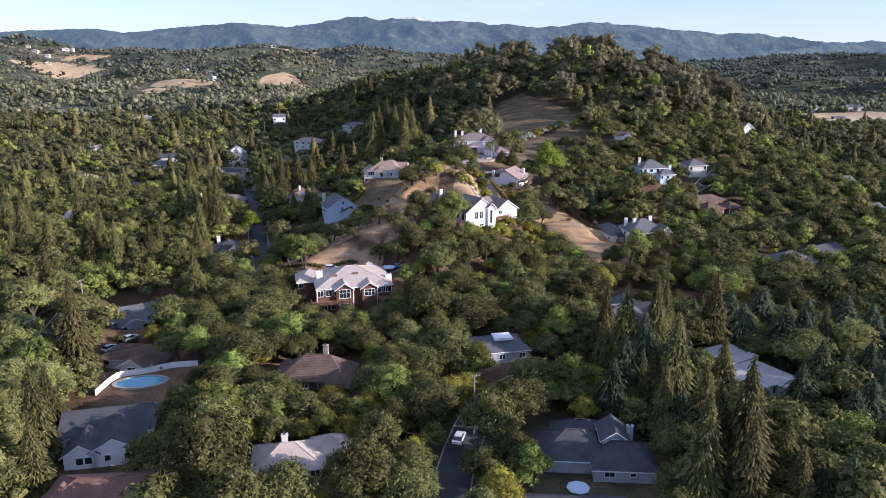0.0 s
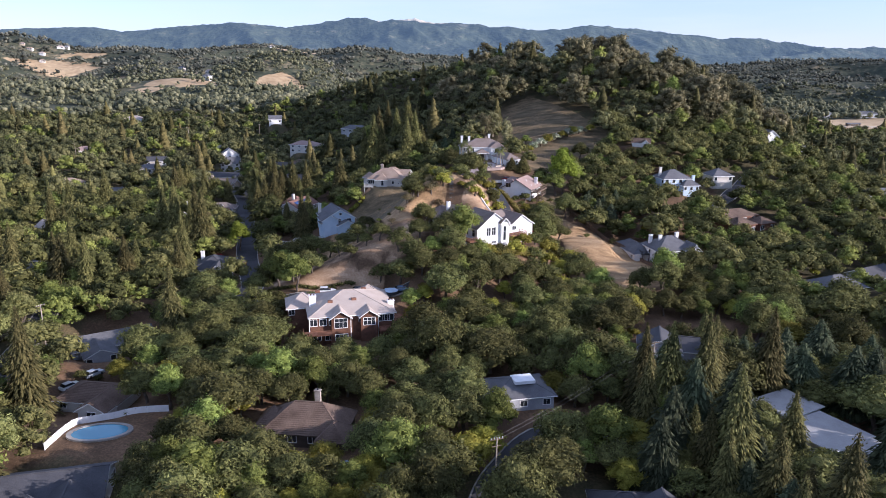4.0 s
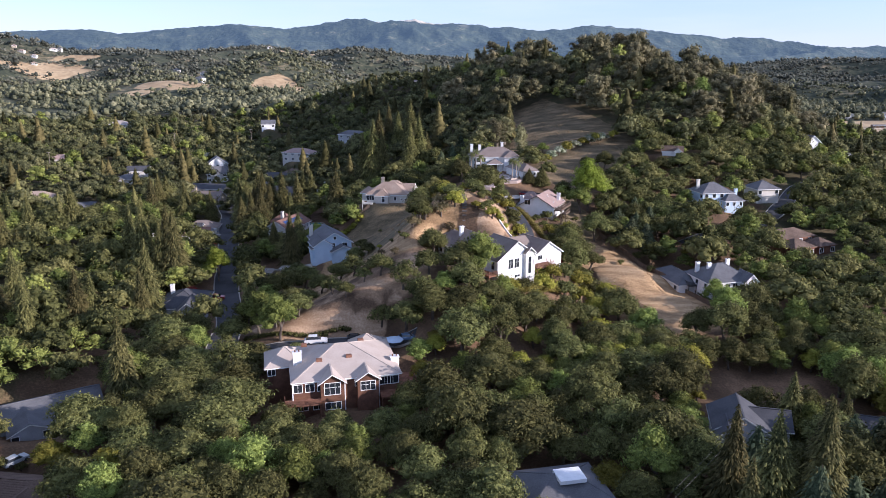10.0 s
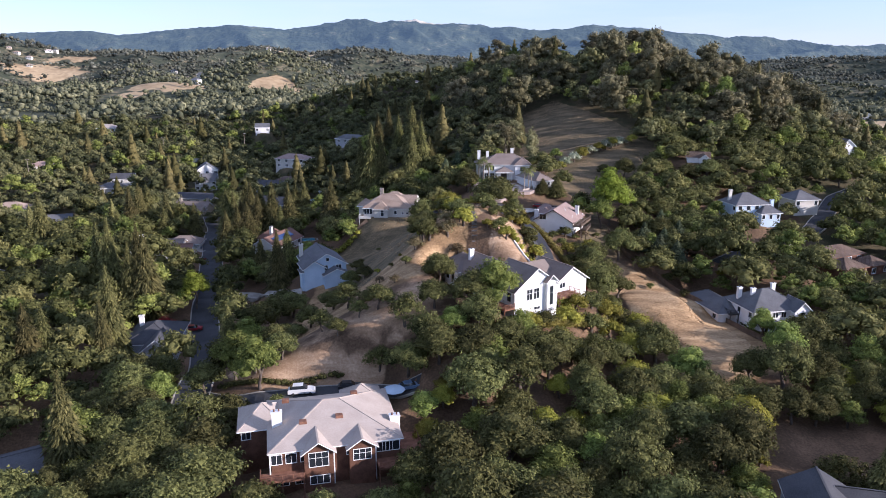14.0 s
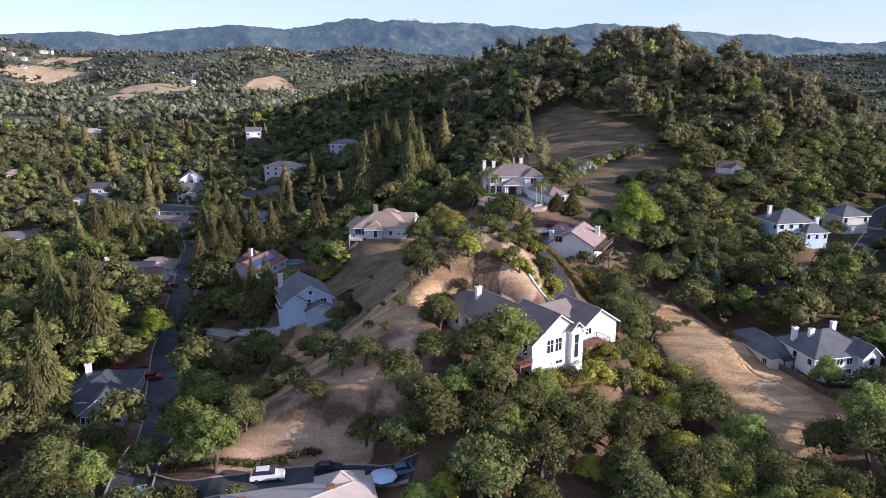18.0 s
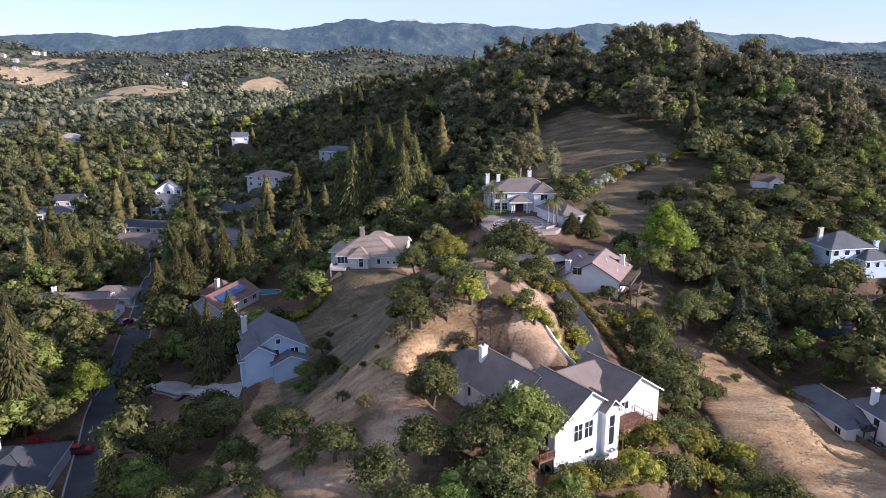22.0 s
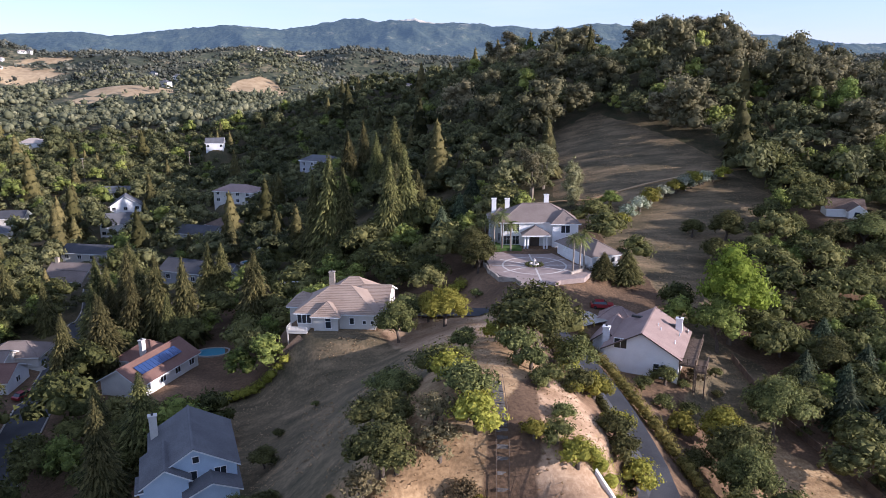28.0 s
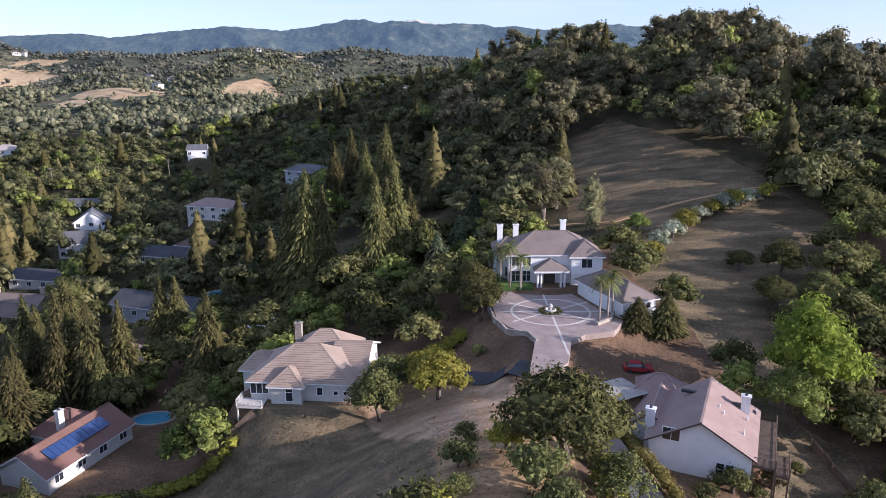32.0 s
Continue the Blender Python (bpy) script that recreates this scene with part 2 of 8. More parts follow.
def roofing(name, a, b, course=0.35, rough=0.85, depth=0.06):
    """Shingles: horizontal courses from the height, speckled per shingle."""
    m, n, l, p = material(name, rough, 0, 0.3)
    geo = n.new("ShaderNodeNewGeometry")
    n1, n2 = n.new("ShaderNodeTexNoise"), n.new("ShaderNodeTexNoise")
    n1.inputs["Scale"].default_value, n2.inputs["Scale"].default_value = 0.35, 5.0
    for t in (n1, n2):
        l.new(geo.outputs["Position"], t.inputs["Vector"])
    mix = n.new("ShaderNodeMath")
    mix.operation = "ADD"
    l.new(n1.outputs[0], mix.inputs[0])
    l.new(n2.outputs[0], mix.inputs[1])
    ramp = n.new("ShaderNodeValToRGB")
    e = ramp.color_ramp.elements
    e[0].position, e[1].position = 0.32, 0.68
    e[0].color, e[1].color = (*a, 1), (*b, 1)
    hf = n.new("ShaderNodeMath")
    hf.operation = "MULTIPLY"
    hf.inputs[1].default_value = 0.5
    l.new(mix.outputs[0], hf.inputs[0])
    l.new(hf.outputs[0], ramp.inputs[0])
    l.new(ramp.outputs[0], p.inputs["Base Color"])
    sep = n.new("ShaderNodeSeparateXYZ")
    l.new(geo.outputs["Position"], sep.inputs[0])
    saw = n.new("ShaderNodeMath")
    saw.operation = "PINGPONG"
    saw.inputs[1].default_value = course / 2
    l.new(sep.outputs["Z"], saw.inputs[0])
    ad = n.new("ShaderNodeMath")
    ad.operation = "MULTIPLY_ADD"
    ad.inputs[1].default_value = 0.04
    l.new(n2.outputs[0], ad.inputs[0])
    l.new(saw.outputs[0], ad.inputs[2])
    bp = n.new("ShaderNodeBump")
    bp.inputs["Strength"].default_value, bp.inputs["Distance"].default_value = 0.5, depth
    l.new(ad.outputs[0], bp.inputs["Height"])
    l.new(bp.outputs[0], p.inputs["Normal"])
    return m


R_TAUPE = roofing("taupe_shingles", (0.16, 0.125, 0.105), (0.24, 0.195, 0.165))
R_PINK = roofing("rosy_brown_shingles", (0.235, 0.165, 0.14), (0.33, 0.245, 0.21))
R_LIGHT = roofing("sunbleached_shingles", (0.36, 0.30, 0.25), (0.47, 0.40, 0.34))
R_TAN = roofing("tan_tiles", (0.27, 0.20, 0.15), (0.40, 0.31, 0.24), 0.35)
R_GREY = roofing("grey_shingles", (0.085, 0.085, 0.09), (0.15, 0.15, 0.155))
R_DARK = roofing("charcoal_shingles", (0.045, 0.046, 0.052), (0.085, 0.085, 0.09))
R_SHAKE = roofing("brown_wood_shakes", (0.075, 0.05, 0.036), (0.19, 0.135, 0.10), 0.3, 0.9, 0.1)
R_RED = roofing("red_brown_tiles", (0.135, 0.072, 0.054), (0.215, 0.125, 0.095), 0.3)
R_WHITE = roofing("white_gravel_roof", (0.30, 0.29, 0.275), (0.42, 0.41, 0.39), 5.0)


def glass_pane():
    m, n, l, p = material("window_glass", 0.06, 0.0, 0.8)
    p.inputs["Base Color"].default_value = (0.025, 0.03, 0.036, 1)
    return m


M_GLASS = glass_pane()
M_WATER, _, _, _p = material("pool_water", 0.05, 0, 0.6)
_p.inputs["Base Color"].default_value = (0.10, 0.30, 0.40, 1)
M_SOLAR, _, _, _p = material("solar_cells", 0.15, 0.2, 0.7)
_p.inputs["Base Color"].default_value = (0.03, 0.06, 0.16, 1)

F_OAK = foliage("oak_leaves", (0.024, 0.029, 0.011), (0.198, 0.196, 0.064))
F_VALE = foliage("valley_oak_leaves", (0.030, 0.036, 0.018), (0.200, 0.200, 0.082))
F_LIME = foliage("lime_green_leaves", (0.085, 0.125, 0.016), (0.34, 0.42, 0.060), glow=0.42)
F_PALE = foliage("pale_olive_leaves", (0.085, 0.092, 0.030), (0.36, 0.36, 0.125), glow=0.35)
F_DRYBUSH = foliage("dry_brush_leaves", (0.070, 0.058, 0.030), (0.27, 0.215, 0.110))
F_BRIGHT = foliage("bright_leaves", (0.048, 0.066, 0.018), (0.29, 0.33, 0.080), glow=0.3)
F_YELLOW = foliage("yellow_green_leaves", (0.13, 0.13, 0.02), (0.36, 0.33, 0.06), glow=0.3)
F_RED = foliage("conifer_needles", (0.022, 0.027, 0.011), (0.195, 0.176, 0.062), value=0.3)
F_PINE = foliage("blue_green_needles", (0.028, 0.040, 0.022), (0.125, 0.145, 0.075), value=0.3)
F_EUC = foliage("eucalyptus_leaves", (0.052, 0.053, 0.028), (0.300, 0.272, 0.142))
F_MAPLE = foliage("red_maple_leaves", (0.10, 0.012, 0.015), (0.28, 0.04, 0.045))
F_PALM = foliage("palm_fronds", (0.06, 0.075, 0.02), (0.20, 0.20, 0.07))
F_HEDGE = foliage("hedge_leaves", (0.075, 0.070, 0.018), (0.27, 0.215, 0.060))
# oak leaf colour paled to carry some haze over the distant woods
F_FAR = foliage("distant_hazed_oak_leaves", (0.042, 0.051, 0.034), (0.21, 0.205, 0.115))
# paler and bluer still: haze painted into the far leaf colour
F_HAZED = foliage("far_hazed_leaves", (0.058, 0.072, 0.062), (0.225, 0.230, 0.170))
F_GRASS = foliage("dry_grass_blades", (0.26, 0.18, 0.09), (0.58, 0.43, 0.24), glow=0.35)
F_FLOWER = foliage("flowering_shrub_leaves", (0.085, 0.110, 0.045), (0.44, 0.44, 0.32))

# ---- ground ----
# pads: x, y, height, radius
PADS = [
    (-32, 203, 14.0, 9), (-28, 219.5, 18.4, 8), (-42, 217.5, 18.4, 7), (8, 244, 25.0, 8), (17, 252, 26.0, 7), (-4, 251, 28.4, 9), (-9, 256, 29.0, 7), (13, 266, 31.0, 5),
    (69, 265, 15.8, 11), (60, 284, 17.0, 7), (23, 311, 30.0, 8), (13, 322, 34.0, 6), (-31, 330, 31.3, 12), (8, 344, 37.5, 11), (5, 329, 37.1, 5), (3, 321, 36.6, 5), (11, 364, 38.2, 11), (21, 350, 37.6, 8),
    (-48, 290, 21.4, 8), (-57, 281, 18.6, 6), (-70, 328, 19.6, 11), (-35, 157, 10.5, 10), (-33, 120, 10.5, 8), (-70, 132, 9.0, 11), (-75, 154, 11.0, 8), (-63, 111, 9.5, 8),
    (22, 123, 9.5, 12), (62, 153, 12.5, 9), (58, 142, 12.5, 8), (8, 168, 12.0, 8), (42, 184, 15.0, 7), (-93, 202, 9.0, 11), (-84, 256, 12.5, 10),
    (-82, 171, 8.8, 9), (108, 230, 13.5, 9), (107, 297, 20.5, 11), (-108, 338, 14.5, 12), (90, 332, 30.0, 8), (112, 338, 29.5, 7), (83, 367, 44.0, 8),
    (39, 262, 23.5, 9), (47, 245, 20.0, 9), (52, 232, 18.0, 9), (45, 217, 14.5, 8),
    (-84, 298, 13.6, 8), (-95, 337, 13.8, 8), (-75, 268, 12.8, 8), (-68, 248, 12.2, 8), (-110, 384, 14.0, 10), (-95, 485, 26.0, 9), (-68, 528, 32.0, 9), (-142, 606, 35.0, 8),
]
# mounds: x, y, height, spread in x, spread in y
MOUNDS = [(-7, 272, 24.5, 18, 30), (-28, 240, 8, 18, 16), (-45, 226, 5, 13, 9), (8, 340, 9, 32, 40), (84, 502, 54, 84, 98), (92, 524, 5, 30, 36), (24, 600, 23, 38, 45), (160, 486, 4, 28, 45), (225, 455, -8, 26, 60), (-30, 665, 24, 48, 45), (-90, 718, 22, 55, 50), (-190, 790, 14, 110, 60), (222, 470, -14, 42, 70), (-150, 450, -6, 90, 90), (240, 480, 6, 80, 90),
          (-960, 1790, 108, 150, 240), (-360, 1040, 34, 80, 90), (-315, 1420, 74, 70, 120), (-590, 1480, 46, 90, 200), (-230, 1900, 84, 130, 170), (-720, 2050, 76, 120, 260), (-470, 1800, 52, 80, 160), (-560, 900, 22, 80, 110), (60, 1500, 40, 140, 150), (600, 1500, 10, 400, 300)]



def step(a, b, v):
    s = np.clip((v - a) / (b - a), 0, 1)
    return s * s * (3 - 2 * s)


def profile(u, pairs):
    return np.interp(u, [p[0] for p in pairs], [p[1] for p in pairs])


# heights of the two far ranges by bearing (sideways over ahead)
MIDRANGE = [(-1.2, 95), (-0.62, 100), (-0.50, 112), (-0.42, 105), (-0.34, 126), (-0.26, 140), (-0.19, 132), (-0.11, 142), (-0.03, 112), (0.1, 84), (0.35, 80), (0.5, 100), (0.7, 110), (1.2, 105)]

CREST = [(-1.2, 84), (-0.62, 80), (-0.575, 66), (-0.54, 76), (-0.49, 92), (-0.42, 88), (-0.36, 93), (-0.30, 86), (-0.24, 80), (-0.18, 90), (-0.12, 82), (-0.05, 92), (0.05, 100), (0.35, 104), (0.45, 96), (0.6, 100), (1.2, 92)]


def lumps(x, y, size, seed):
    """Cheap smooth noise from a few turned sine waves, about -1 to 1."""
    r = np.random.RandomState(seed)
    out = 0
    for k in range(7):
        a, f, ph = r.uniform(0, 6.28), r.uniform(0.6, 1.8) / size, r.uniform(0, 6.28)
        out = out + np.sin((x * math.cos(a) + y * math.sin(a)) * f * 2.2 + ph)
    return out / 3.5


def ground(x, y):
    x, y = np.asarray(x, float), np.asarray(y, float)
    z = 10 + 0.03 * np.clip(y - 130, 0, 570)
    for mx, my, h, sx, sy in MOUNDS:
        z = z + h * np.exp(-((x - mx) / sx) ** 2 / 2 - ((y - my) / sy) ** 2 / 2)
    near = np.exp(-(x / 260) ** 2 - ((y - 260) / 260) ** 2)
    z = z + lumps(x, y, 22, 3) * 0.5 + lumps(x, y, 110, 4) * 2.0 * (1 - near) + lumps(x, y, 330, 5) * 7 * step(700, 1300, np.hypot(x, y))
    top = z * 0
    wsum = z * 0
    for px, py, pz, pr in PADS:
        d = np.hypot(x - px, y - py)
        w = 1 - step(pr * 0.75, pr * 1.9, d)
        w = w * w
        top = top + w * pz
        wsum = wsum + w
    z = np.where(wsum > 0, (z * np.clip(1 - wsum, 0, 1) + top) / np.maximum(wsum + np.clip(1 - wsum, 0, 1), 1e-6), z)
    far = np.hypot(x, y)
    u = x / np.maximum(y, 1)
    z = z + np.where(y > 0, (profile(u, MIDRANGE) - 30) * np.exp(-((far - 2500) / 420) ** 2), 0)
    spur = np.clip(1 - 1.3 * np.abs(lumps(x, y, 380, 9)), -0.4, 1)
    rib = np.clip(1 - 1.3 * np.abs(lumps(x, y, 170, 19)), -0.4, 1)
    z = z + (lumps(x, y, 90, 8) * 4 + spur * 38 + rib * 17 - 20) * step(900, 1700, far) * (1 - 0.5 * step(2500, 3400, far))
    z = z - 30 * np.clip(0.25 + lumps(x, y, 240, 41), 0, 1) * step(1000, 1350, far) * (1 - step(2100, 2500, far))
    # the far hills stay below the crest line of the range behind
    lim = 81 + (112 - profile(u, CREST)) / 1254 * far - 9
    return np.where((far > 1000) & (y > 0), lim - 5 * np.logaddexp(0, (lim - z) / 5), z)


def gz(x, y):
    return float(ground(x, y))


# ---- mesh helpers ----


def mesh(name, verts, faces, mats, index=None):
    me = bpy.data.meshes.new(name)
    me.from_pydata(verts, [], faces)
    for m in (mats if isinstance(mats, (list, tuple)) else [mats]):
        me.materials.append(m)
    if index is not None:
        me.polygons.foreach_set("material_index", index)
    me.update()
    return me


def part(name, me, parent, label=""):
    ob = new(name, me)
    ob.parent = parent
    return tagged(ob, label)


def thing(name, at, label, category, group="", kind="", turn=0.0):
    ob = new(name)
    ob.empty_display_size = 0.5
    ob.matrix_basis = pose(*at, 0, 0, turn)
    return tagged(ob, label, category, group, kind)


class Geo:
    """A gatherer of boxes and other solids for one mesh."""

    def __init__(self):
        self.v, self.f, self.i = [], [], []

    def add(self, v, f, mat=0):
        n = len(self.v)
        self.v += [tuple(p) for p in v]
        self.f += [tuple(n + k for k in q) for q in f]
        self.i += [mat] * len(f)
        return self

    def box(self, x0, y0, z0, x1, y1, z1, mat=0):
        v = [(x0, y0, z0), (x1, y0, z0), (x1, y1, z0), (x0, y1, z0), (x0, y0, z1), (x1, y0, z1), (x1, y1, z1), (x0, y1, z1)]
        return self.add(v, [(3, 2, 1, 0), (4, 5, 6, 7), (0, 1, 5, 4), (1, 2, 6, 5), (2, 3, 7, 6), (3, 0, 4, 7)], mat)

    def beam(self, a, b, w, h=None, mat=0):
        """A square bar from a to b."""
        a, b = Vector(a), Vector(b)
        d = (b - a).normalized()
        s = d.cross(Vector((0, 0, 1)))
        s = s.normalized() if s.length > 1e-4 else Vector((1, 0, 0))
        u = s.cross(d)
        s, u = s * w / 2, u * (h or w) / 2
        v = [p + i * s + j * u for p in (a, b) for i, j in ((-1, -1), (1, -1), (1, 1), (-1, 1))]
        return self.add(v, [(3, 2, 1, 0), (4, 5, 6, 7), (0, 1, 5, 4), (1, 2, 6, 5), (2, 3, 7, 6), (3, 0, 4, 7)], mat)

    def tube(self, path, radii, sides=7, mat=0, cap=True):
        n0 = len(self.v)
        path = [Vector(p) for p in path]
        for k, (p, r) in enumerate(zip(path, radii)):
            d = (path[min(k + 1, len(path) - 1)] - path[max(k - 1, 0)]).normalized()
            s = d.cross(Vector((0.3, 0.9, 0.1))).normalized()
            u = s.cross(d)
            for j in range(sides):
                a = 6.2832 * j / sides
                self.v.append(tuple(p + (s * math.cos(a) + u * math.sin(a)) * r))
        for k in range(len(path) - 1):
            for j in range(sides):
                a, b = n0 + k * sides + j, n0 + k * sides + (j + 1) % sides
                self.f.append((a, b, b + sides, a + sides))
                self.i.append(mat)
        if cap:
            self.f.append(tuple(n0 + (len(path) - 1) * sides + j for j in range(sides)))
            self.i.append(mat)
        return self

    def mesh(self, name, *mats):
        return mesh(name, self.v, self.f, mats, self.i)


def slab(g, verts, faces, thick, top=0, side=1):
    """Thickens a roof surface downwards; its edge and underside take the second material."""
    n = len(verts)
    low = [(x, y, z - thick) for x, y, z in verts]
    g.add(verts, faces, top)
    g.add(low, [tuple(reversed(q)) for q in faces], side)
    edges = {}
    for q in faces:
        for a, b in zip(q, q[1:] + q[:1]):
            edges[(a, b)] = 1
    rim = [(a, b) for a, b in edges if (b, a) not in edges]
    g.add(list(verts) + low, [(b, a, a + n, b + n) for a, b in rim], side)


# ---- terrain sheet ----


def axis(lo, hi, cell, out_lo, out_hi, grow):
    a = list(np.arange(lo, hi + 0.01, cell))
    c = cell
    while a[-1] < out_hi:
        c *= grow
        a.append(a[-1] + c)
    c = cell
    while a[0] > out_lo:
        c *= grow
        a.insert(0, a[0] - c)
    return np.array(a)


def inside(x, y, poly):
    r = np.zeros(np.shape(x), bool)
    for (x0, y0), (x1, y1) in zip(poly, poly[1:] + poly[:1]):
        r ^= ((y0 > y) != (y1 > y)) & (x < (x1 - x0) * (y - y0) / (y1 - y0 + 1e-9) + x0)
    return r


def within(x, y, poly):
    r = False
    for (x0, y0), (x1, y1) in zip(poly, poly[1:] + poly[:1]):
        if (y0 > y) != (y1 > y) and x < (x1 - x0) * (y - y0) / (y1 - y0) + x0:
            r = not r
    return r


FIELD = [(34, 296), (42, 291), (51, 279), (58, 271), (62, 257), (64, 247), (62, 238), (56, 229), (46, 225), (39, 226), (36, 236), (33, 248), (31, 262), (30, 280)]
SOUTHBANK = [(-62, 232), (-48, 222), (-24, 224), (-10, 232), (-15, 246), (-28, 243), (-44, 241), (-58, 243)]
KNOLL = [(-58, 243), (-44, 241), (-28, 243), (-15, 246), (-13, 255), (-7, 265), (2, 286), (4, 300), (-2, 318), (-18, 320), (-36, 316), (-46, 300), (-52, 262)]
BARE = [(-26, 325), (-16, 331), (-7, 330), (0, 318), (2, 304), (-5, 300), (-14, 304), (-21, 316)]
BANK = [(-58, 228), (-46, 219), (-26, 222), (-26, 227), (-44, 226), (-55, 233)]
CUT = [(-2, 260), (4, 258), (8, 266), (7, 276), (3, 282), (-1, 274)]
SLOPE = [(20, 396), (23, 446), (42, 458), (62, 424), (72, 402), (45, 394)]
SHADEFIELD = [(-56, 318), (-45, 300), (-46, 280), (-40, 262), (-22, 268), (-12, 286), (-12, 302), (-20, 318), (-26, 326), (-40, 322)]
EASTCLEAR = [(24, 298), (33, 290), (40, 298), (46, 314), (38, 322), (45, 336), (56, 350), (78, 384), (68, 402), (24, 394), (27, 362), (31, 343), (34, 325), (28, 302)]
POPLARS = [(12, 372), (36, 370), (52, 380), (72, 396), (70, 408), (40, 400), (20, 404), (10, 396)]
PADDOCK = [(330, 640), (470, 640), (520, 800), (340, 800)]

SCARS = [(-845, 1645, 75, 100), (-616, 1353, 60, 70), (-358, 984, 50, 45), (-376, 940, 40, 30), (-468, 1408, 60, 60), (-280, 1237, 40, 60), (-470, 2330, 80, 90), (-600, 2330, 50, 60), (-300, 2380, 60, 60), (-170, 2380, 50, 50)]


def build_ground():
    xs = axis(-130, 130, 1.6, -5200, 5200, 1.026)
    ys = axis(100, 380, 1.6, -2500, 4700, 1.022)
    X, Y = np.meshgrid(xs, ys)
    Z = ground(X, Y)
    nx, ny = len(xs), len(ys)
    verts = np.stack([X, Y, Z], -1).reshape(-1, 3)
    i = np.arange(nx * ny).reshape(ny, nx)
    faces = np.stack([i[:-1, :-1], i[:-1, 1:], i[1:, 1:], i[1:, :-1]], -1).reshape(-1, 4)
    def soft(poly, reach=2.2):
        r = np.random.RandomState(5)
        return sum(inside(X + dx, Y + dy, poly) for dx, dy in r.uniform(-reach, reach, (12, 2))) / 12.0

    far = np.hypot(X, Y)
    cover = {"brush": np.maximum(step(85, 125, np.abs(X)), np.maximum(step(365, 400, Y), 1 - step(135, 155, Y))), "chaparral": step(700, 900, far)}
    cover["dry"] = np.clip(sum(soft(q) for q in (FIELD, KNOLL, SLOPE, EASTCLEAR)), 0, 1)
    # shade painted into the grass of these open slopes
    cover["shadegrass"] = np.clip(soft(SHADEFIELD, 4.0) + soft(SLOPE) + soft(EASTCLEAR), 0, 1)
    cover["dirt"] = np.clip(soft(BARE, 3.5) * 0.8 + soft(SOUTHBANK, 3.0) * 0.52 + soft(BANK) + soft(CUT, 2.0), 0, 1)
    patch = lumps(X, Y, 70, 21) + 0.6 * lumps(X, Y, 30, 22)
    bare = inside(X, Y, PADDOCK).astype(float)
    for x0, y0, rx, ry in SCARS:
        bare = np.maximum(bare, 1 - step(0.5, 1.1, ((X - x0) / rx) ** 2 + ((Y - y0) / ry) ** 2 + 0.6 * patch))
    cover["scar"] = np.maximum(bare, step(1.3, 1.7, patch) * (far > 1300) * (far < 3300))
    me = mesh("ground", [], [], M_GROUND)
    me.vertices.add(len(verts))
    me.vertices.foreach_set("co", verts.ravel())
    me.loops.add(faces.size)
    me.loops.foreach_set("vertex_index", faces.ravel())
    me.polygons.add(len(faces))
    me.polygons.foreach_set("loop_start", np.arange(0, faces.size, 4))
    me.polygons.foreach_set("use_smooth", np.ones(len(faces), bool))
    me.update(calc_edges=True)
    for key, val in cover.items():
        me.attributes.new(key, "FLOAT", "POINT").data.foreach_set("value", np.asarray(val, float).ravel())
    tagged(new("ground", me), "hilly ground of dry grass, leaf litter and bare dirt", "ground", "", "structure")


build_ground()

# the farthest range: a ridge beyond everything else, glowing faintly blue for haze
FARRANGE = [(-1.3, 70), (-0.9, 66), (-0.62, 72), (-0.545, 68), (-0.465, 66), (-0.43, 73), (-0.345, 62), (-0.27, 55), (-0.21, 60), (-0.18, 57), (-0.115, 44), (-0.085, 47), (-0.04, 41), (-0.015, 48), (0.02, 49), (0.06, 59),
            (0.09, 55), (0.14, 61), (0.195, 52), (0.26, 62), (0.33, 70), (0.37, 77), (0.41, 73), (0.5, 86), (0.56, 87), (0.62, 93), (0.9, 90), (1.3, 85)]


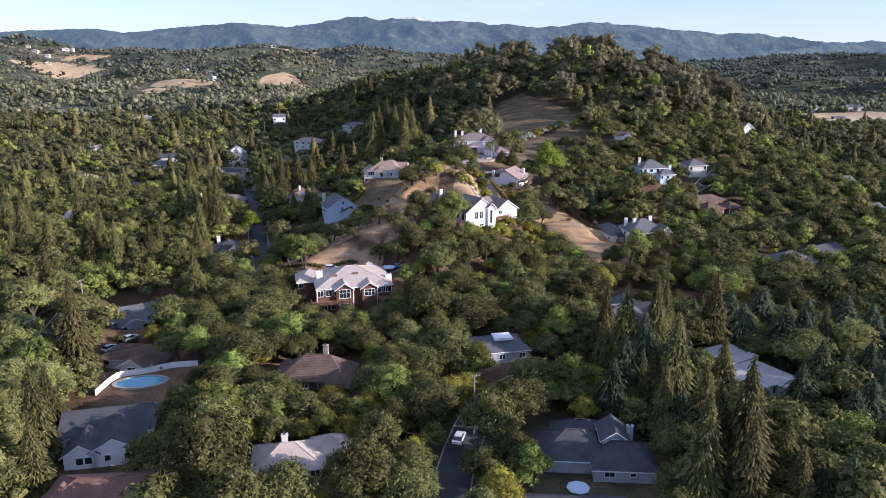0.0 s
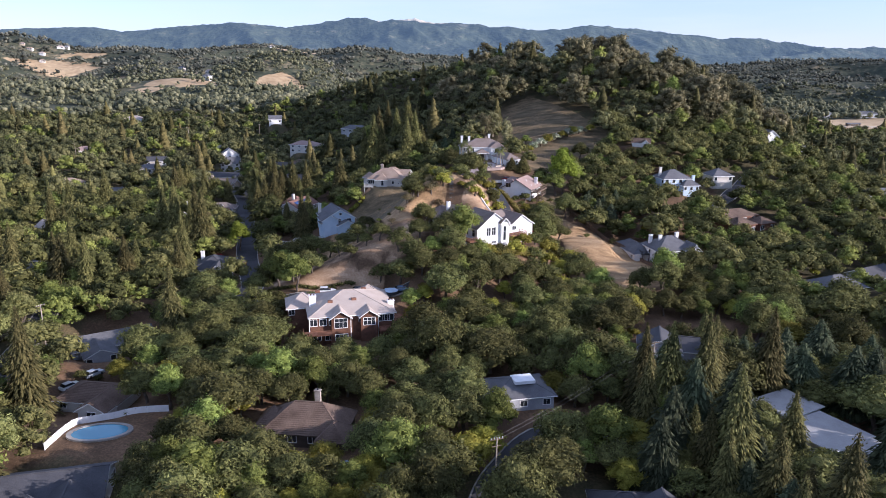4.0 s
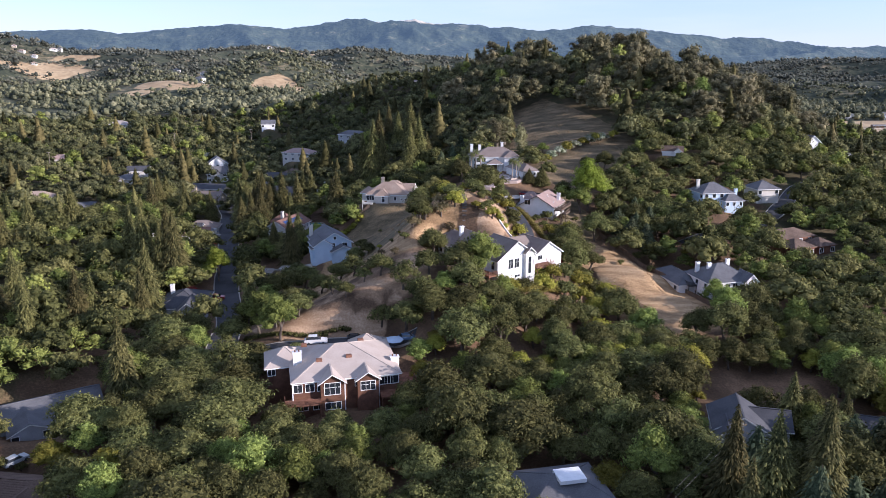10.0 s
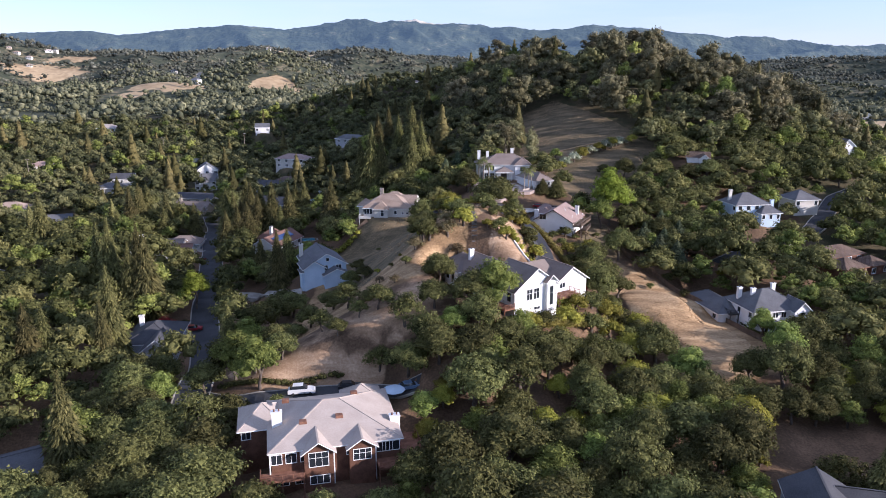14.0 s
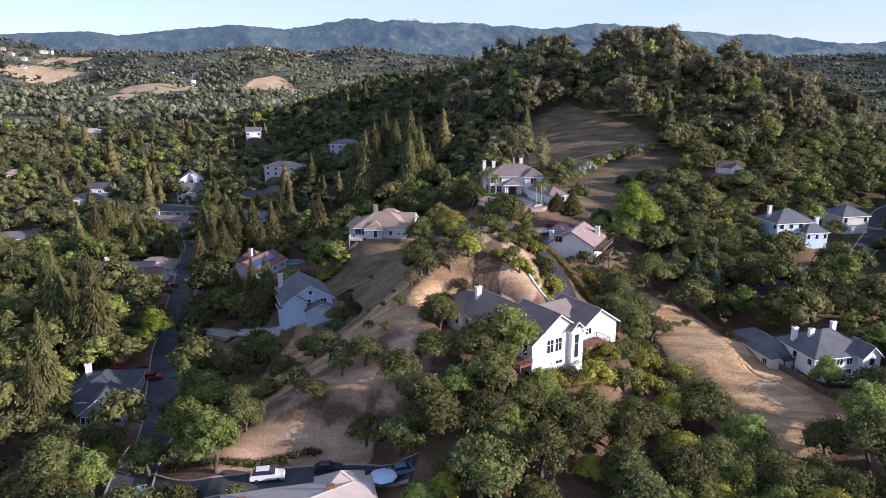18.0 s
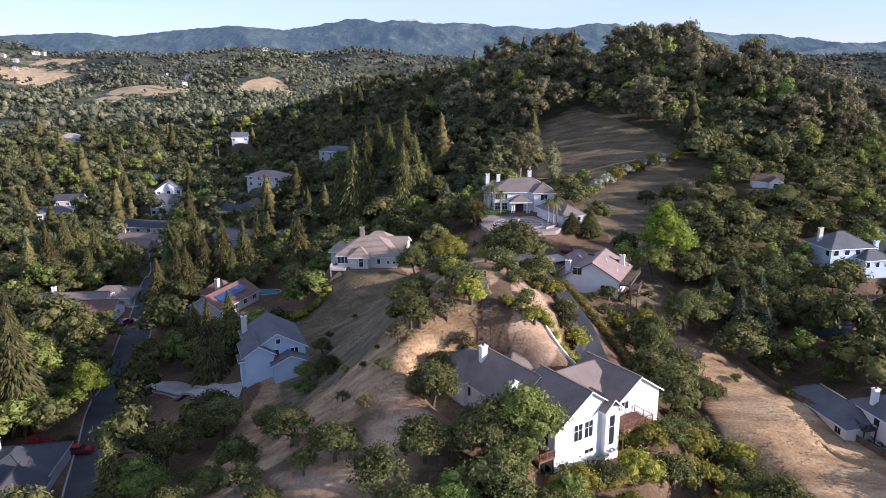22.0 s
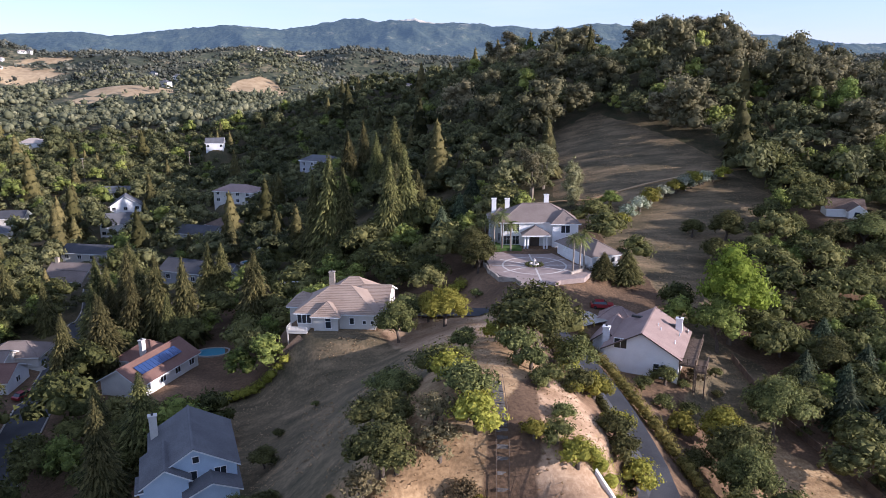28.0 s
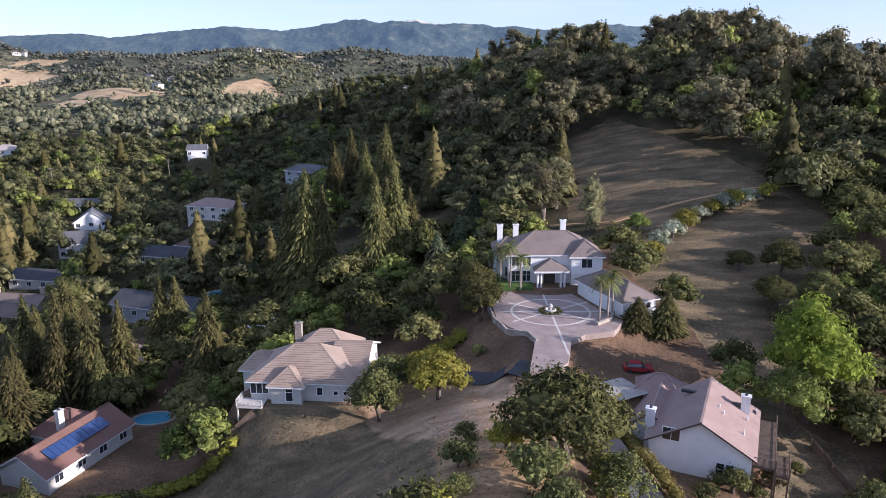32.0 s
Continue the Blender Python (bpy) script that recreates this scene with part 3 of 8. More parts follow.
def build_backdrop():
    m, n, l, p = material("distant_hills", 0.95, 0, 0.1)
    geo = n.new("ShaderNodeNewGeometry")
    noi = n.new("ShaderNodeTexNoise")
    noi.inputs["Scale"].default_value, noi.inputs["Detail"].default_value, noi.inputs["Roughness"].default_value = 0.009, 10, 0.82
    l.new(geo.outputs["Position"], noi.inputs["Vector"])
    ramp = n.new("ShaderNodeValToRGB")
    e = ramp.color_ramp.elements
    e[0].position, e[1].position = 0.44, 0.74
    e[0].color, e[1].color = (0.030, 0.042, 0.034, 1), (0.30, 0.26, 0.17, 1)
    l.new(noi.outputs[0], ramp.inputs[0])
    mid = e.new(0.58)
    mid.color = (0.062, 0.076, 0.050, 1)
    fine = n.new("ShaderNodeTexNoise")
    fine.inputs["Scale"].default_value, fine.inputs["Detail"].default_value = 0.03, 8
    l.new(geo.outputs["Position"], fine.inputs["Vector"])
    bp = n.new("ShaderNodeBump")
    bp.inputs["Strength"].default_value, bp.inputs["Distance"].default_value = 1.0, 14.0
    l.new(fine.outputs[0], bp.inputs["Height"])
    l.new(bp.outputs[0], p.inputs["Normal"])
    pale = n.new("ShaderNodeAttribute")
    pale.attribute_name = "pale"
    grassy = n.new("ShaderNodeMix")
    grassy.data_type = "RGBA"
    grassy.inputs["B"].default_value = (0.52, 0.46, 0.34, 1)
    l.new(pale.outputs["Fac"], grassy.inputs["Factor"])
    l.new(ramp.outputs[0], grassy.inputs["A"])
    l.new(grassy.outputs["Result"], p.inputs["Base Color"])
    # faint blue emission stands in for the haze of distance
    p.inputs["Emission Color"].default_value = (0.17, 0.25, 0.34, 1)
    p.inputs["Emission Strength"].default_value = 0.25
    us = np.linspace(-0.95, 0.95, 620)
    rows = np.linspace(0, 1, 44)
    U, T = np.meshgrid(us, rows)
    top = 80 + (118 - profile(U, FARRANGE)) / 1255 * 4300 * np.sqrt(1 + U * U * 0)
    D = 3500 + 900 * T
    X, Y = U * D, D
    lum = (1 - np.abs(lumps(X, Y, 330, 31))) * 80 - 40 + (1 - np.abs(lumps(X, Y, 120, 32))) * 30 - 14
    Z = 40 + (top - 40) * np.sin(T * 1.5708) + lum * T * (1 - T) * 3 + lumps(X, Y, 26, 33) * 3.0 * T
    v = np.stack([X, Y, Z], -1).reshape(-1, 3)
    i = np.arange(U.size).reshape(U.shape)
    f = np.stack([i[:-1, :-1], i[:-1, 1:], i[1:, 1:], i[1:, :-1]], -1).reshape(-1, 4)
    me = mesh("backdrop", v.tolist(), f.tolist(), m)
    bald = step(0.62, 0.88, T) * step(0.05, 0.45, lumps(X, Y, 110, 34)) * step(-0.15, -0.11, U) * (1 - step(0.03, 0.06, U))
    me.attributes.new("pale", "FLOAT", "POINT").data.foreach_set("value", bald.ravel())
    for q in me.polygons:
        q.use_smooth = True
    tagged(new("backdrop", me), "distant wooded mountain range with pale summits and a blue glow for haze", "mountains", "", "structure")


build_backdrop()

# ---- roads ----


def ribbon(name, pts, width, mat, label, category, lift=0.10, kind="structure", kerb=True):
    """A strip draped over the ground along a bending line; kerbs are low raised edges."""
    pts = np.array(pts, float)
    d = np.r_[0, np.cumsum(np.hypot(*np.diff(pts, axis=0).T))]
    s = np.arange(0, d[-1], 2.0)
    k = np.array([np.interp(s, d, pts[:, 0]), np.interp(s, d, pts[:, 1])]).T
    for _ in range(4):
        k[1:-1] = (k[:-2] + 2 * k[1:-1] + k[2:]) / 4
    t = np.gradient(k, axis=0)
    t /= np.hypot(t[:, 0], t[:, 1])[:, None]
    nrm = np.stack([-t[:, 1], t[:, 0]], 1)
    zc = ground(k[:, 0], k[:, 1])
    g = Geo()
    cols = np.linspace(-width / 2, width / 2, 5)
    v = []
    for j, c in enumerate(cols):
        q = k + nrm * c
        z = np.maximum(ground(q[:, 0], q[:, 1]), zc) + lift
        v.append(np.c_[q, z])
    v = np.stack(v, 1)
    n, m = len(k), len(cols)
    g.add(v.reshape(-1, 3).tolist(), [(a * m + b + 1, a * m + b, (a + 1) * m + b, (a + 1) * m + b + 1) for a in range(n - 1) for b in range(m - 1)])
    ob = tagged(new(name, g.mesh(name, mat)), label, category, "", kind)
    if kerb:
        for side in (0, m - 1):
            g = Geo()
            sg = -1 if side == 0 else 1
            for a in range(n - 1):
                p, q = v[a, side], v[a + 1, side]
                o = nrm[a] * sg
                g.add([(p[0], p[1], p[2] - 0.4), (q[0], q[1], q[2] - 0.4), (q[0], q[1], q[2] + 0.13), (p[0], p[1], p[2] + 0.13),
                       (p[0] + o[0] * .3, p[1] + o[1] * .3, p[2] - 0.4), (q[0] + o[0] * .3, q[1] + o[1] * .3, q[2] - 0.4), (q[0] + o[0] * .3, q[1] + o[1] * .3, q[2] + 0.13), (p[0] + o[0] * .3, p[1] + o[1] * .3, p[2] + 0.13)],
                      [(0, 1, 2, 3), (7, 6, 5, 4), (3, 2, 6, 7)])
            part("kerb", g.mesh("kerb", M_CONC), ob, "pale concrete kerb")
    return ob


ROADS = {
    "street": ([(-62, 215), (-66, 237), (-69, 249), (-77, 272), (-84, 298), (-93, 330), (-99, 350), (-108, 384), (-116, 402)], 7.0),
    "south": ([(-4, 100), (-4.5, 114), (-2, 128), (1, 140), (9, 154), (18, 158), (32, 160)], 6.5),
    "west": ([(-101, 145), (-103, 153), (-109, 180), (-113, 200), (-120, 225)], 6.0),
    "east": ([(70, 299), (82, 307), (95, 315), (106, 321), (117, 331), (124, 342), (133, 354), (150, 366), (175, 372)], 5.5),
    "summit": ([(13, 262), (13.5, 270), (12, 281), (10, 294), (8.5, 308), (7, 318), (2, 323), (-6, 327), (-14, 333), (-24, 345), (-30, 356)], 5.0),
    "bluedrive": ([(-76, 290), (-70, 290), (-63, 284), (-57, 279), (-52, 280)], 5.0),
    "deckdrive": ([(-62, 222), (-56, 218), (-48, 217), (-38, 220), (-26, 221), (-18, 219)], 5.0),
    "westcourt": ([(-100, 346), (-106, 348), (-113, 350)], 6.0),
    "pinkdrive": ([(9, 318), (14, 322), (19, 324)], 6.0),
}
ribbon("road", ROADS["street"][0], 7.0, M_ASPHALT, "dark asphalt residential street with pale kerbs", "road")
ribbon("road", ROADS["south"][0], 6.5, M_ASPHALT, "shaded asphalt street under trees", "road")
ribbon("road", ROADS["west"][0], 6.0, M_ASPHALT, "asphalt side street in the valley", "road")
ribbon("road", ROADS["east"][0], 5.5, M_ASPHALT, "grey asphalt lane curving up the wooded slope", "road")
ribbon("road", ROADS["summit"][0], 5.0, M_ASPHALT, "dark asphalt private lane along the hedge", "road", kerb=False)
ribbon("driveway", ROADS["bluedrive"][0], 5.0, M_CONC, "pale concrete driveway curving to the blue house", "driveway")
ribbon("driveway", ROADS["deckdrive"][0], 5.0, M_ASPHALT, "asphalt driveway behind the timber house", "driveway")
ribbon("driveway", ROADS["westcourt"][0], 6.0, M_CONC, "concrete driveway beside the street", "driveway", kerb=False)
ribbon("driveway", ROADS["pinkdrive"][0], 6.0, M_CONC, "pale concrete driveway beside the rosy roof", "driveway", kerb=False)

# ---- houses ----
WINDOWS = {}


def frame_grid(xs, zs, y0, y1):
    """One joined lattice: every other column and row of the grid is a bar, the cells between stay open."""
    g = Geo()
    nx, nz = len(xs), len(zs)
    v = [(x, y, z) for y in (y0, y1) for z in zs for x in xs]
    full = lambda a, b: 0 <= a < nx - 1 and 0 <= b < nz - 1 and (a % 2 == 0 or b % 2 == 0)
    at = lambda a, b, k: k * nx * nz + b * nx + a
    f = []
    for a in range(nx - 1):
        for b in range(nz - 1):
            if not full(a, b):
                continue
            c = [(a, b), (a + 1, b), (a + 1, b + 1), (a, b + 1)]
            f.append(tuple(at(p, q, 0) for p, q in c))
            for (p, q), (r, s), (da, db) in zip(c, c[1:] + c[:1], ((0, -1), (1, 0), (0, 1), (-1, 0))):
                if not full(a + da, b + db):
                    f.append((at(r, s, 0), at(p, q, 0), at(p, q, 1), at(r, s, 1)))
    g.add(v, f)
    return g


def window_meshes(w, h):
    key = (round(w, 1), round(h, 1))
    if key not in WINDOWS:
        w, h = key
        t = 0.11
        n = max(1, round(w / 0.9))
        xs = [-w / 2 - t, -w / 2]
        for k in range(1, n):
            xs += [-w / 2 + w * k / n - 0.035, -w / 2 + w * k / n + 0.035]
        xs += [w / 2, w / 2 + t]
        zs = [-t, 0] + ([h * 0.62 - 0.03, h * 0.62 + 0.03] if h > 1.7 else []) + [h, h + t]
        g = frame_grid(xs, zs, -0.07, 0.02)
        q = Geo().box(-w / 2, -0.025, 0, w / 2, 0.015, h)
        WINDOWS[key] = (g.mesh("window_frame", M_TRIM), q.mesh("pane", M_GLASS))
    return WINDOWS[key]


SIDES = {"f": (0, -1, 0), "b": (0, 1, 180), "l": (-1, 0, -90), "r": (1, 0, 90)}


def add_window(house, cx, cy, w, d, side, u, z, ww, hh, name="window"):
    """A framed window on one side of a wing; u runs from -0.5 to 0.5 along the side."""
    sx, sy, turn = SIDES[side]
    x = cx + (sx * w / 2 if sx else (u * w * (1 if side == "f" else -1)))
    y = cy + (sy * d / 2 if sy else (u * d * (1 if side == "r" else -1)))
    fr, pane = window_meshes(ww, hh)
    a = part(name, fr, house)
    a.matrix_basis = pose(x, y, z, 0, 0, turn)
    part("pane", pane, a, "dark reflecting glass")
    return a


def wing_meshes(w, d, z0, eave, ridge, form, over, walls, roofing_mat, fascia):
    g, r = Geo(), Geo()
    swap = form.endswith("x")
    kind = form.rstrip("xy")
    W, D = (d, w) if swap else (w, d)  # the ridge runs along the second axis
    hw, hd = W / 2, D / 2
    th = 0.22
    if kind == "gable":
        s = (ridge - eave) / hw
        ez = eave - s * over
        rv = [(-hw - over, -hd - over, ez), (0, -hd - over, ridge), (hw + over, -hd - over, ez), (-hw - over, hd + over, ez), (0, hd + over, ridge), (hw + over, hd + over, ez)]
        rf = [(0, 1, 4, 3), (1, 2, 5, 4)]
        wv = [(x, y, z) for y in (-hd, hd) for x, z in ((-hw, z0), (hw, z0), (hw, eave - th), (0, ridge - th - 0.02), (-hw, eave - th))]
        wf = [(0, 1, 2, 3, 4), (9, 8, 7, 6, 5), (1, 6, 7, 2), (5, 0, 4, 9), (2, 7, 8, 3), (3, 8, 9, 4)]
    elif kind == "hip":
        s = (ridge - eave) / hw
        ez = eave - s * over
        k = max(hd - hw, 0.05)
        rv = [(-hw - over, -hd - over, ez), (hw + over, -hd - over, ez), (hw + over, hd + over, ez), (-hw - over, hd + over, ez), (0, -k, ridge), (0, k, ridge)]
        rf = [(0, 1, 4), (1, 2, 5, 4), (2, 3, 5), (3, 0, 4, 5)]
        wv = [(x, y, z) for z in (z0, eave - 0.05) for x, y in ((-hw, -hd), (hw, -hd), (hw, hd), (-hw, hd))]
        wf = [(0, 1, 5, 4), (1, 2, 6, 5), (2, 3, 7, 6), (3, 0, 4, 7), (4, 5, 6, 7)]
    else:  # flat or shed: rises from the -x side to the +x side
        rv = [(-hw - over, -hd - over, eave), (hw + over, -hd - over, ridge), (hw + over, hd + over, ridge), (-hw - over, hd + over, eave)]
        rf = [(0, 1, 2, 3)]
        wv = [(-hw, -hd, z0), (hw, -hd, z0), (hw, hd, z0), (-hw, hd, z0), (-hw, -hd, eave - 0.1), (hw, -hd, ridge - 0.1), (hw, hd, ridge - 0.1), (-hw, hd, eave - 0.1)]
        wf = [(0, 1, 5, 4), (1, 2, 6, 5), (2, 3, 7, 6), (3, 0, 4, 7), (4, 5, 6, 7)]
    if swap:
        rv, wv = [(-y, x, z) for x, y, z in rv], [(-y, x, z) for x, y, z in wv]
    slab(r, rv, rf, th)
    caps = []
    if kind in ("gable", "hip"):
        a, b = (rv[1], rv[4]) if kind == "gable" else (rv[4], rv[5])
        if (Vector(a) - Vector(b)).length > 0.5:
            caps.append(Geo().beam((a[0], a[1], a[2] + 0.02), (b[0], b[1], b[2] + 0.02), 0.3, 0.12, 0))
        if kind == "hip":
            caps += [Geo().beam(rv[q], (rv[w][0], rv[w][1], rv[w][2] + 0.02), 0.24, 0.1, 0) for q, w in ((0, 4), (1, 4), (2, 5), (3, 5))]
    caps = [("ridge_cap", c.mesh("ridge_cap", roofing_mat)) for c in caps]
    if roofing_mat in (R_TAN, R_SHAKE):
        caps += [("tile_course", c) for c in courses(rv, rf, 0.42, 0.09, roofing_mat)]
    g.add(wv, wf)
    return g.mesh("wall", walls), r.mesh("roof", roofing_mat, fascia), caps


HOUSES = []  # footprints to keep clear of trees: x, y, radius


def courses(verts, faces, pitch, lift, mat):
    """Overlapping rows of tiles on each roof slope: thin strips, thick at their lower edge."""
    out = []
    for q in faces:
        p = [Vector(verts[k]) for k in q]
        nor = (p[1] - p[0]).cross(p[2] - p[0]).normalized()
        if nor.z < 0:
            nor = -nor
        lo, hi = min(v.z for v in p), max(v.z for v in p)
        dz = pitch * math.sqrt(max(1e-4, 1 - nor.z ** 2))

        def cut(z):
            pts = []
            for a, b in zip(p, p[1:] + p[:1]):
                if abs(a.z - b.z) > 1e-6 and min(a.z, b.z) - 1e-6 <= z <= max(a.z, b.z) + 1e-6:
                    pts.append(a.lerp(b, (z - a.z) / (b.z - a.z)))
            if len(pts) < 2:
                return None
            a, b = max(((a, b) for a in pts for b in pts), key=lambda s: (s[0] - s[1]).length)
            return a, b
        z, prev = lo + 0.001, None
        while z < hi - dz * 0.6:
            c0, c1 = cut(z), cut(min(z + dz * 1.05, hi - 0.02))
            if c0 and c1:
                a, b = c0
                c, d = c1
                if prev and (a - b).dot(prev) < 0:
                    a, b = b, a
                if (c - d).dot(a - b) < 0:
                    c, d = d, c
                prev = a - b
                u, w = nor * lift, nor * lift * 0.15
                g = Geo().add([a + nor * 0.01, b + nor * 0.01, b + u, a + u, d + w, c + w], [(0, 1, 2, 3), (3, 2, 4, 5), (1, 4, 2), (0, 3, 5)])
                out.append(g.mesh("tile_course", mat))
            z += dz
    return out


def house(label, x, y, z, turn, wings, wall, roof, trim=None, chimneys=(), category="house", name="house"):
    """wings: (cx, cy, w, d, base, eave, ridge, form, [windows (side, u, z, w, h)], [wall], [roof]); heights are above z."""
    h = thing(name, (x, y, z), label, category, "houses on the hillside", turn=turn)
    ca, sa = math.cos(radians(turn)), math.sin(radians(turn))
    for wg in wings:
        cx, cy, w, d, b, e, r, form = wg[:8]
        wins = wg[8] if len(wg) > 8 else ()
        wm = wg[9] if len(wg) > 9 and wg[9] else wall
        rm = wg[10] if len(wg) > 10 and wg[10] else roof
        a, c, caps = wing_meshes(w, d, b - 2.0, e, r, form, 0.55, wm, rm, trim or M_TRIM)
        o = part("wall", a, h)
        o.location = (cx, cy, 0)
        o = part("roof", c, h)
        o.location = (cx, cy, 0)
        for cap in (caps if y < 420 else ()):
            part(cap[0], cap[1], o)
        for s, u, zz, ww, hh in wins:
            add_window(h, cx, cy, w, d, s, u, zz, ww, hh)
        HOUSES.append((x + cx * ca - cy * sa, y + cx * sa + cy * ca, w / 2 + 1.2, d / 2 + 1.2, turn))
    for cx, cy, z0, z1, *cm in chimneys:
        g = Geo().box(-0.55, -0.4, z0, 0.55, 0.4, z1)
        g.box(-0.66, -0.5, z1, 0.66, 0.5, z1 + 0.18)
        o = part("chimney", g.mesh("chimney", cm[0] if cm else wall), h)
        o.location = (cx, cy, 0)
        part("flue", Geo().tube([(0, 0, z1 + 0.18), (0, 0, z1 + 0.5)], [0.2, 0.17], 8).mesh("flue", M_METAL), o, "dark metal flue pipe")
    return h


def row(side, n, z, w, h, lo=-0.38, hi=0.38):
    return [(side, lo + (hi - lo) * (k / (n - 1) if n > 1 else 0.5), z, w, h) for k in range(n)]


def rails(parent, pts, top=1.0, mat=None, posts=1.6, name="railing"):
    """A railing along points: posts, top rail and balusters."""
    g = Geo()
    for a, b in zip(pts, pts[1:]):
        a, b = Vector(a), Vector(b)
        n = max(1, round((b - a).length / posts))
        for k in range(n + 1):
            p = a.lerp(b, k / n)
            g.beam(p, p + Vector((0, 0, top)), 0.09)
        for zz in (top, 0.15):
            g.beam(a + Vector((0, 0, zz)), b + Vector((0, 0, zz)), 0.1, 0.06)
        m = max(1, round((b - a).length / 0.18))
        for k in range(m):
            p = a.lerp(b, (k + 0.5) / m)
            g.beam(p + Vector((0, 0, 0.15)), p + Vector((0, 0, top)), 0.03)
    return part(name, g.mesh(name, mat or M_WOOD), parent)


def deck(parent, x0, y0, x1, y1, z, ground_z, sides="flr", mat=None):
    mat = mat or M_WOOD
    g = Geo()
    n = max(2, round((y1 - y0) / 0.16))
    for k in range(n):
        a = y0 + (y1 - y0) * k / n
        g.box(x0, a + 0.01, z - 0.04, x1, a + (y1 - y0) / n - 0.01, z)
    g.box(x0, y0, z - 0.34, x1, y0 + 0.08, z - 0.045)
    g.box(x0, y1 - 0.08, z - 0.34, x1, y1, z - 0.045)
    g.box(x0, y0 + 0.08, z - 0.34, x0 + 0.08, y1 - 0.08, z - 0.045)
    g.box(x1 - 0.08, y0 + 0.08, z - 0.34, x1, y1 - 0.08, z - 0.045)
    part("deck", g.mesh("deck", mat), parent, "timber deck")
    m = max(2, round((x1 - x0) / 3.0) + 1)
    for k in range(m):
        px = x0 + 0.12 + (x1 - x0 - 0.24) * k / (m - 1)
        part("post", Geo().box(px - 0.09, y0 + 0.1, ground_z, px + 0.09, y0 + 0.28, z - 0.35).mesh("post", mat), parent)
    if "f" in sides:
        rails(parent, [(x0, y0 + 0.05, z), (x1, y0 + 0.05, z)], mat=mat)
    if "l" in sides:
        rails(parent, [(x0 + 0.05, y0, z), (x0 + 0.05, y1, z)], mat=mat)
    if "r" in sides:
        rails(parent, [(x1 - 0.05, y0, z), (x1 - 0.05, y1, z)], mat=mat)


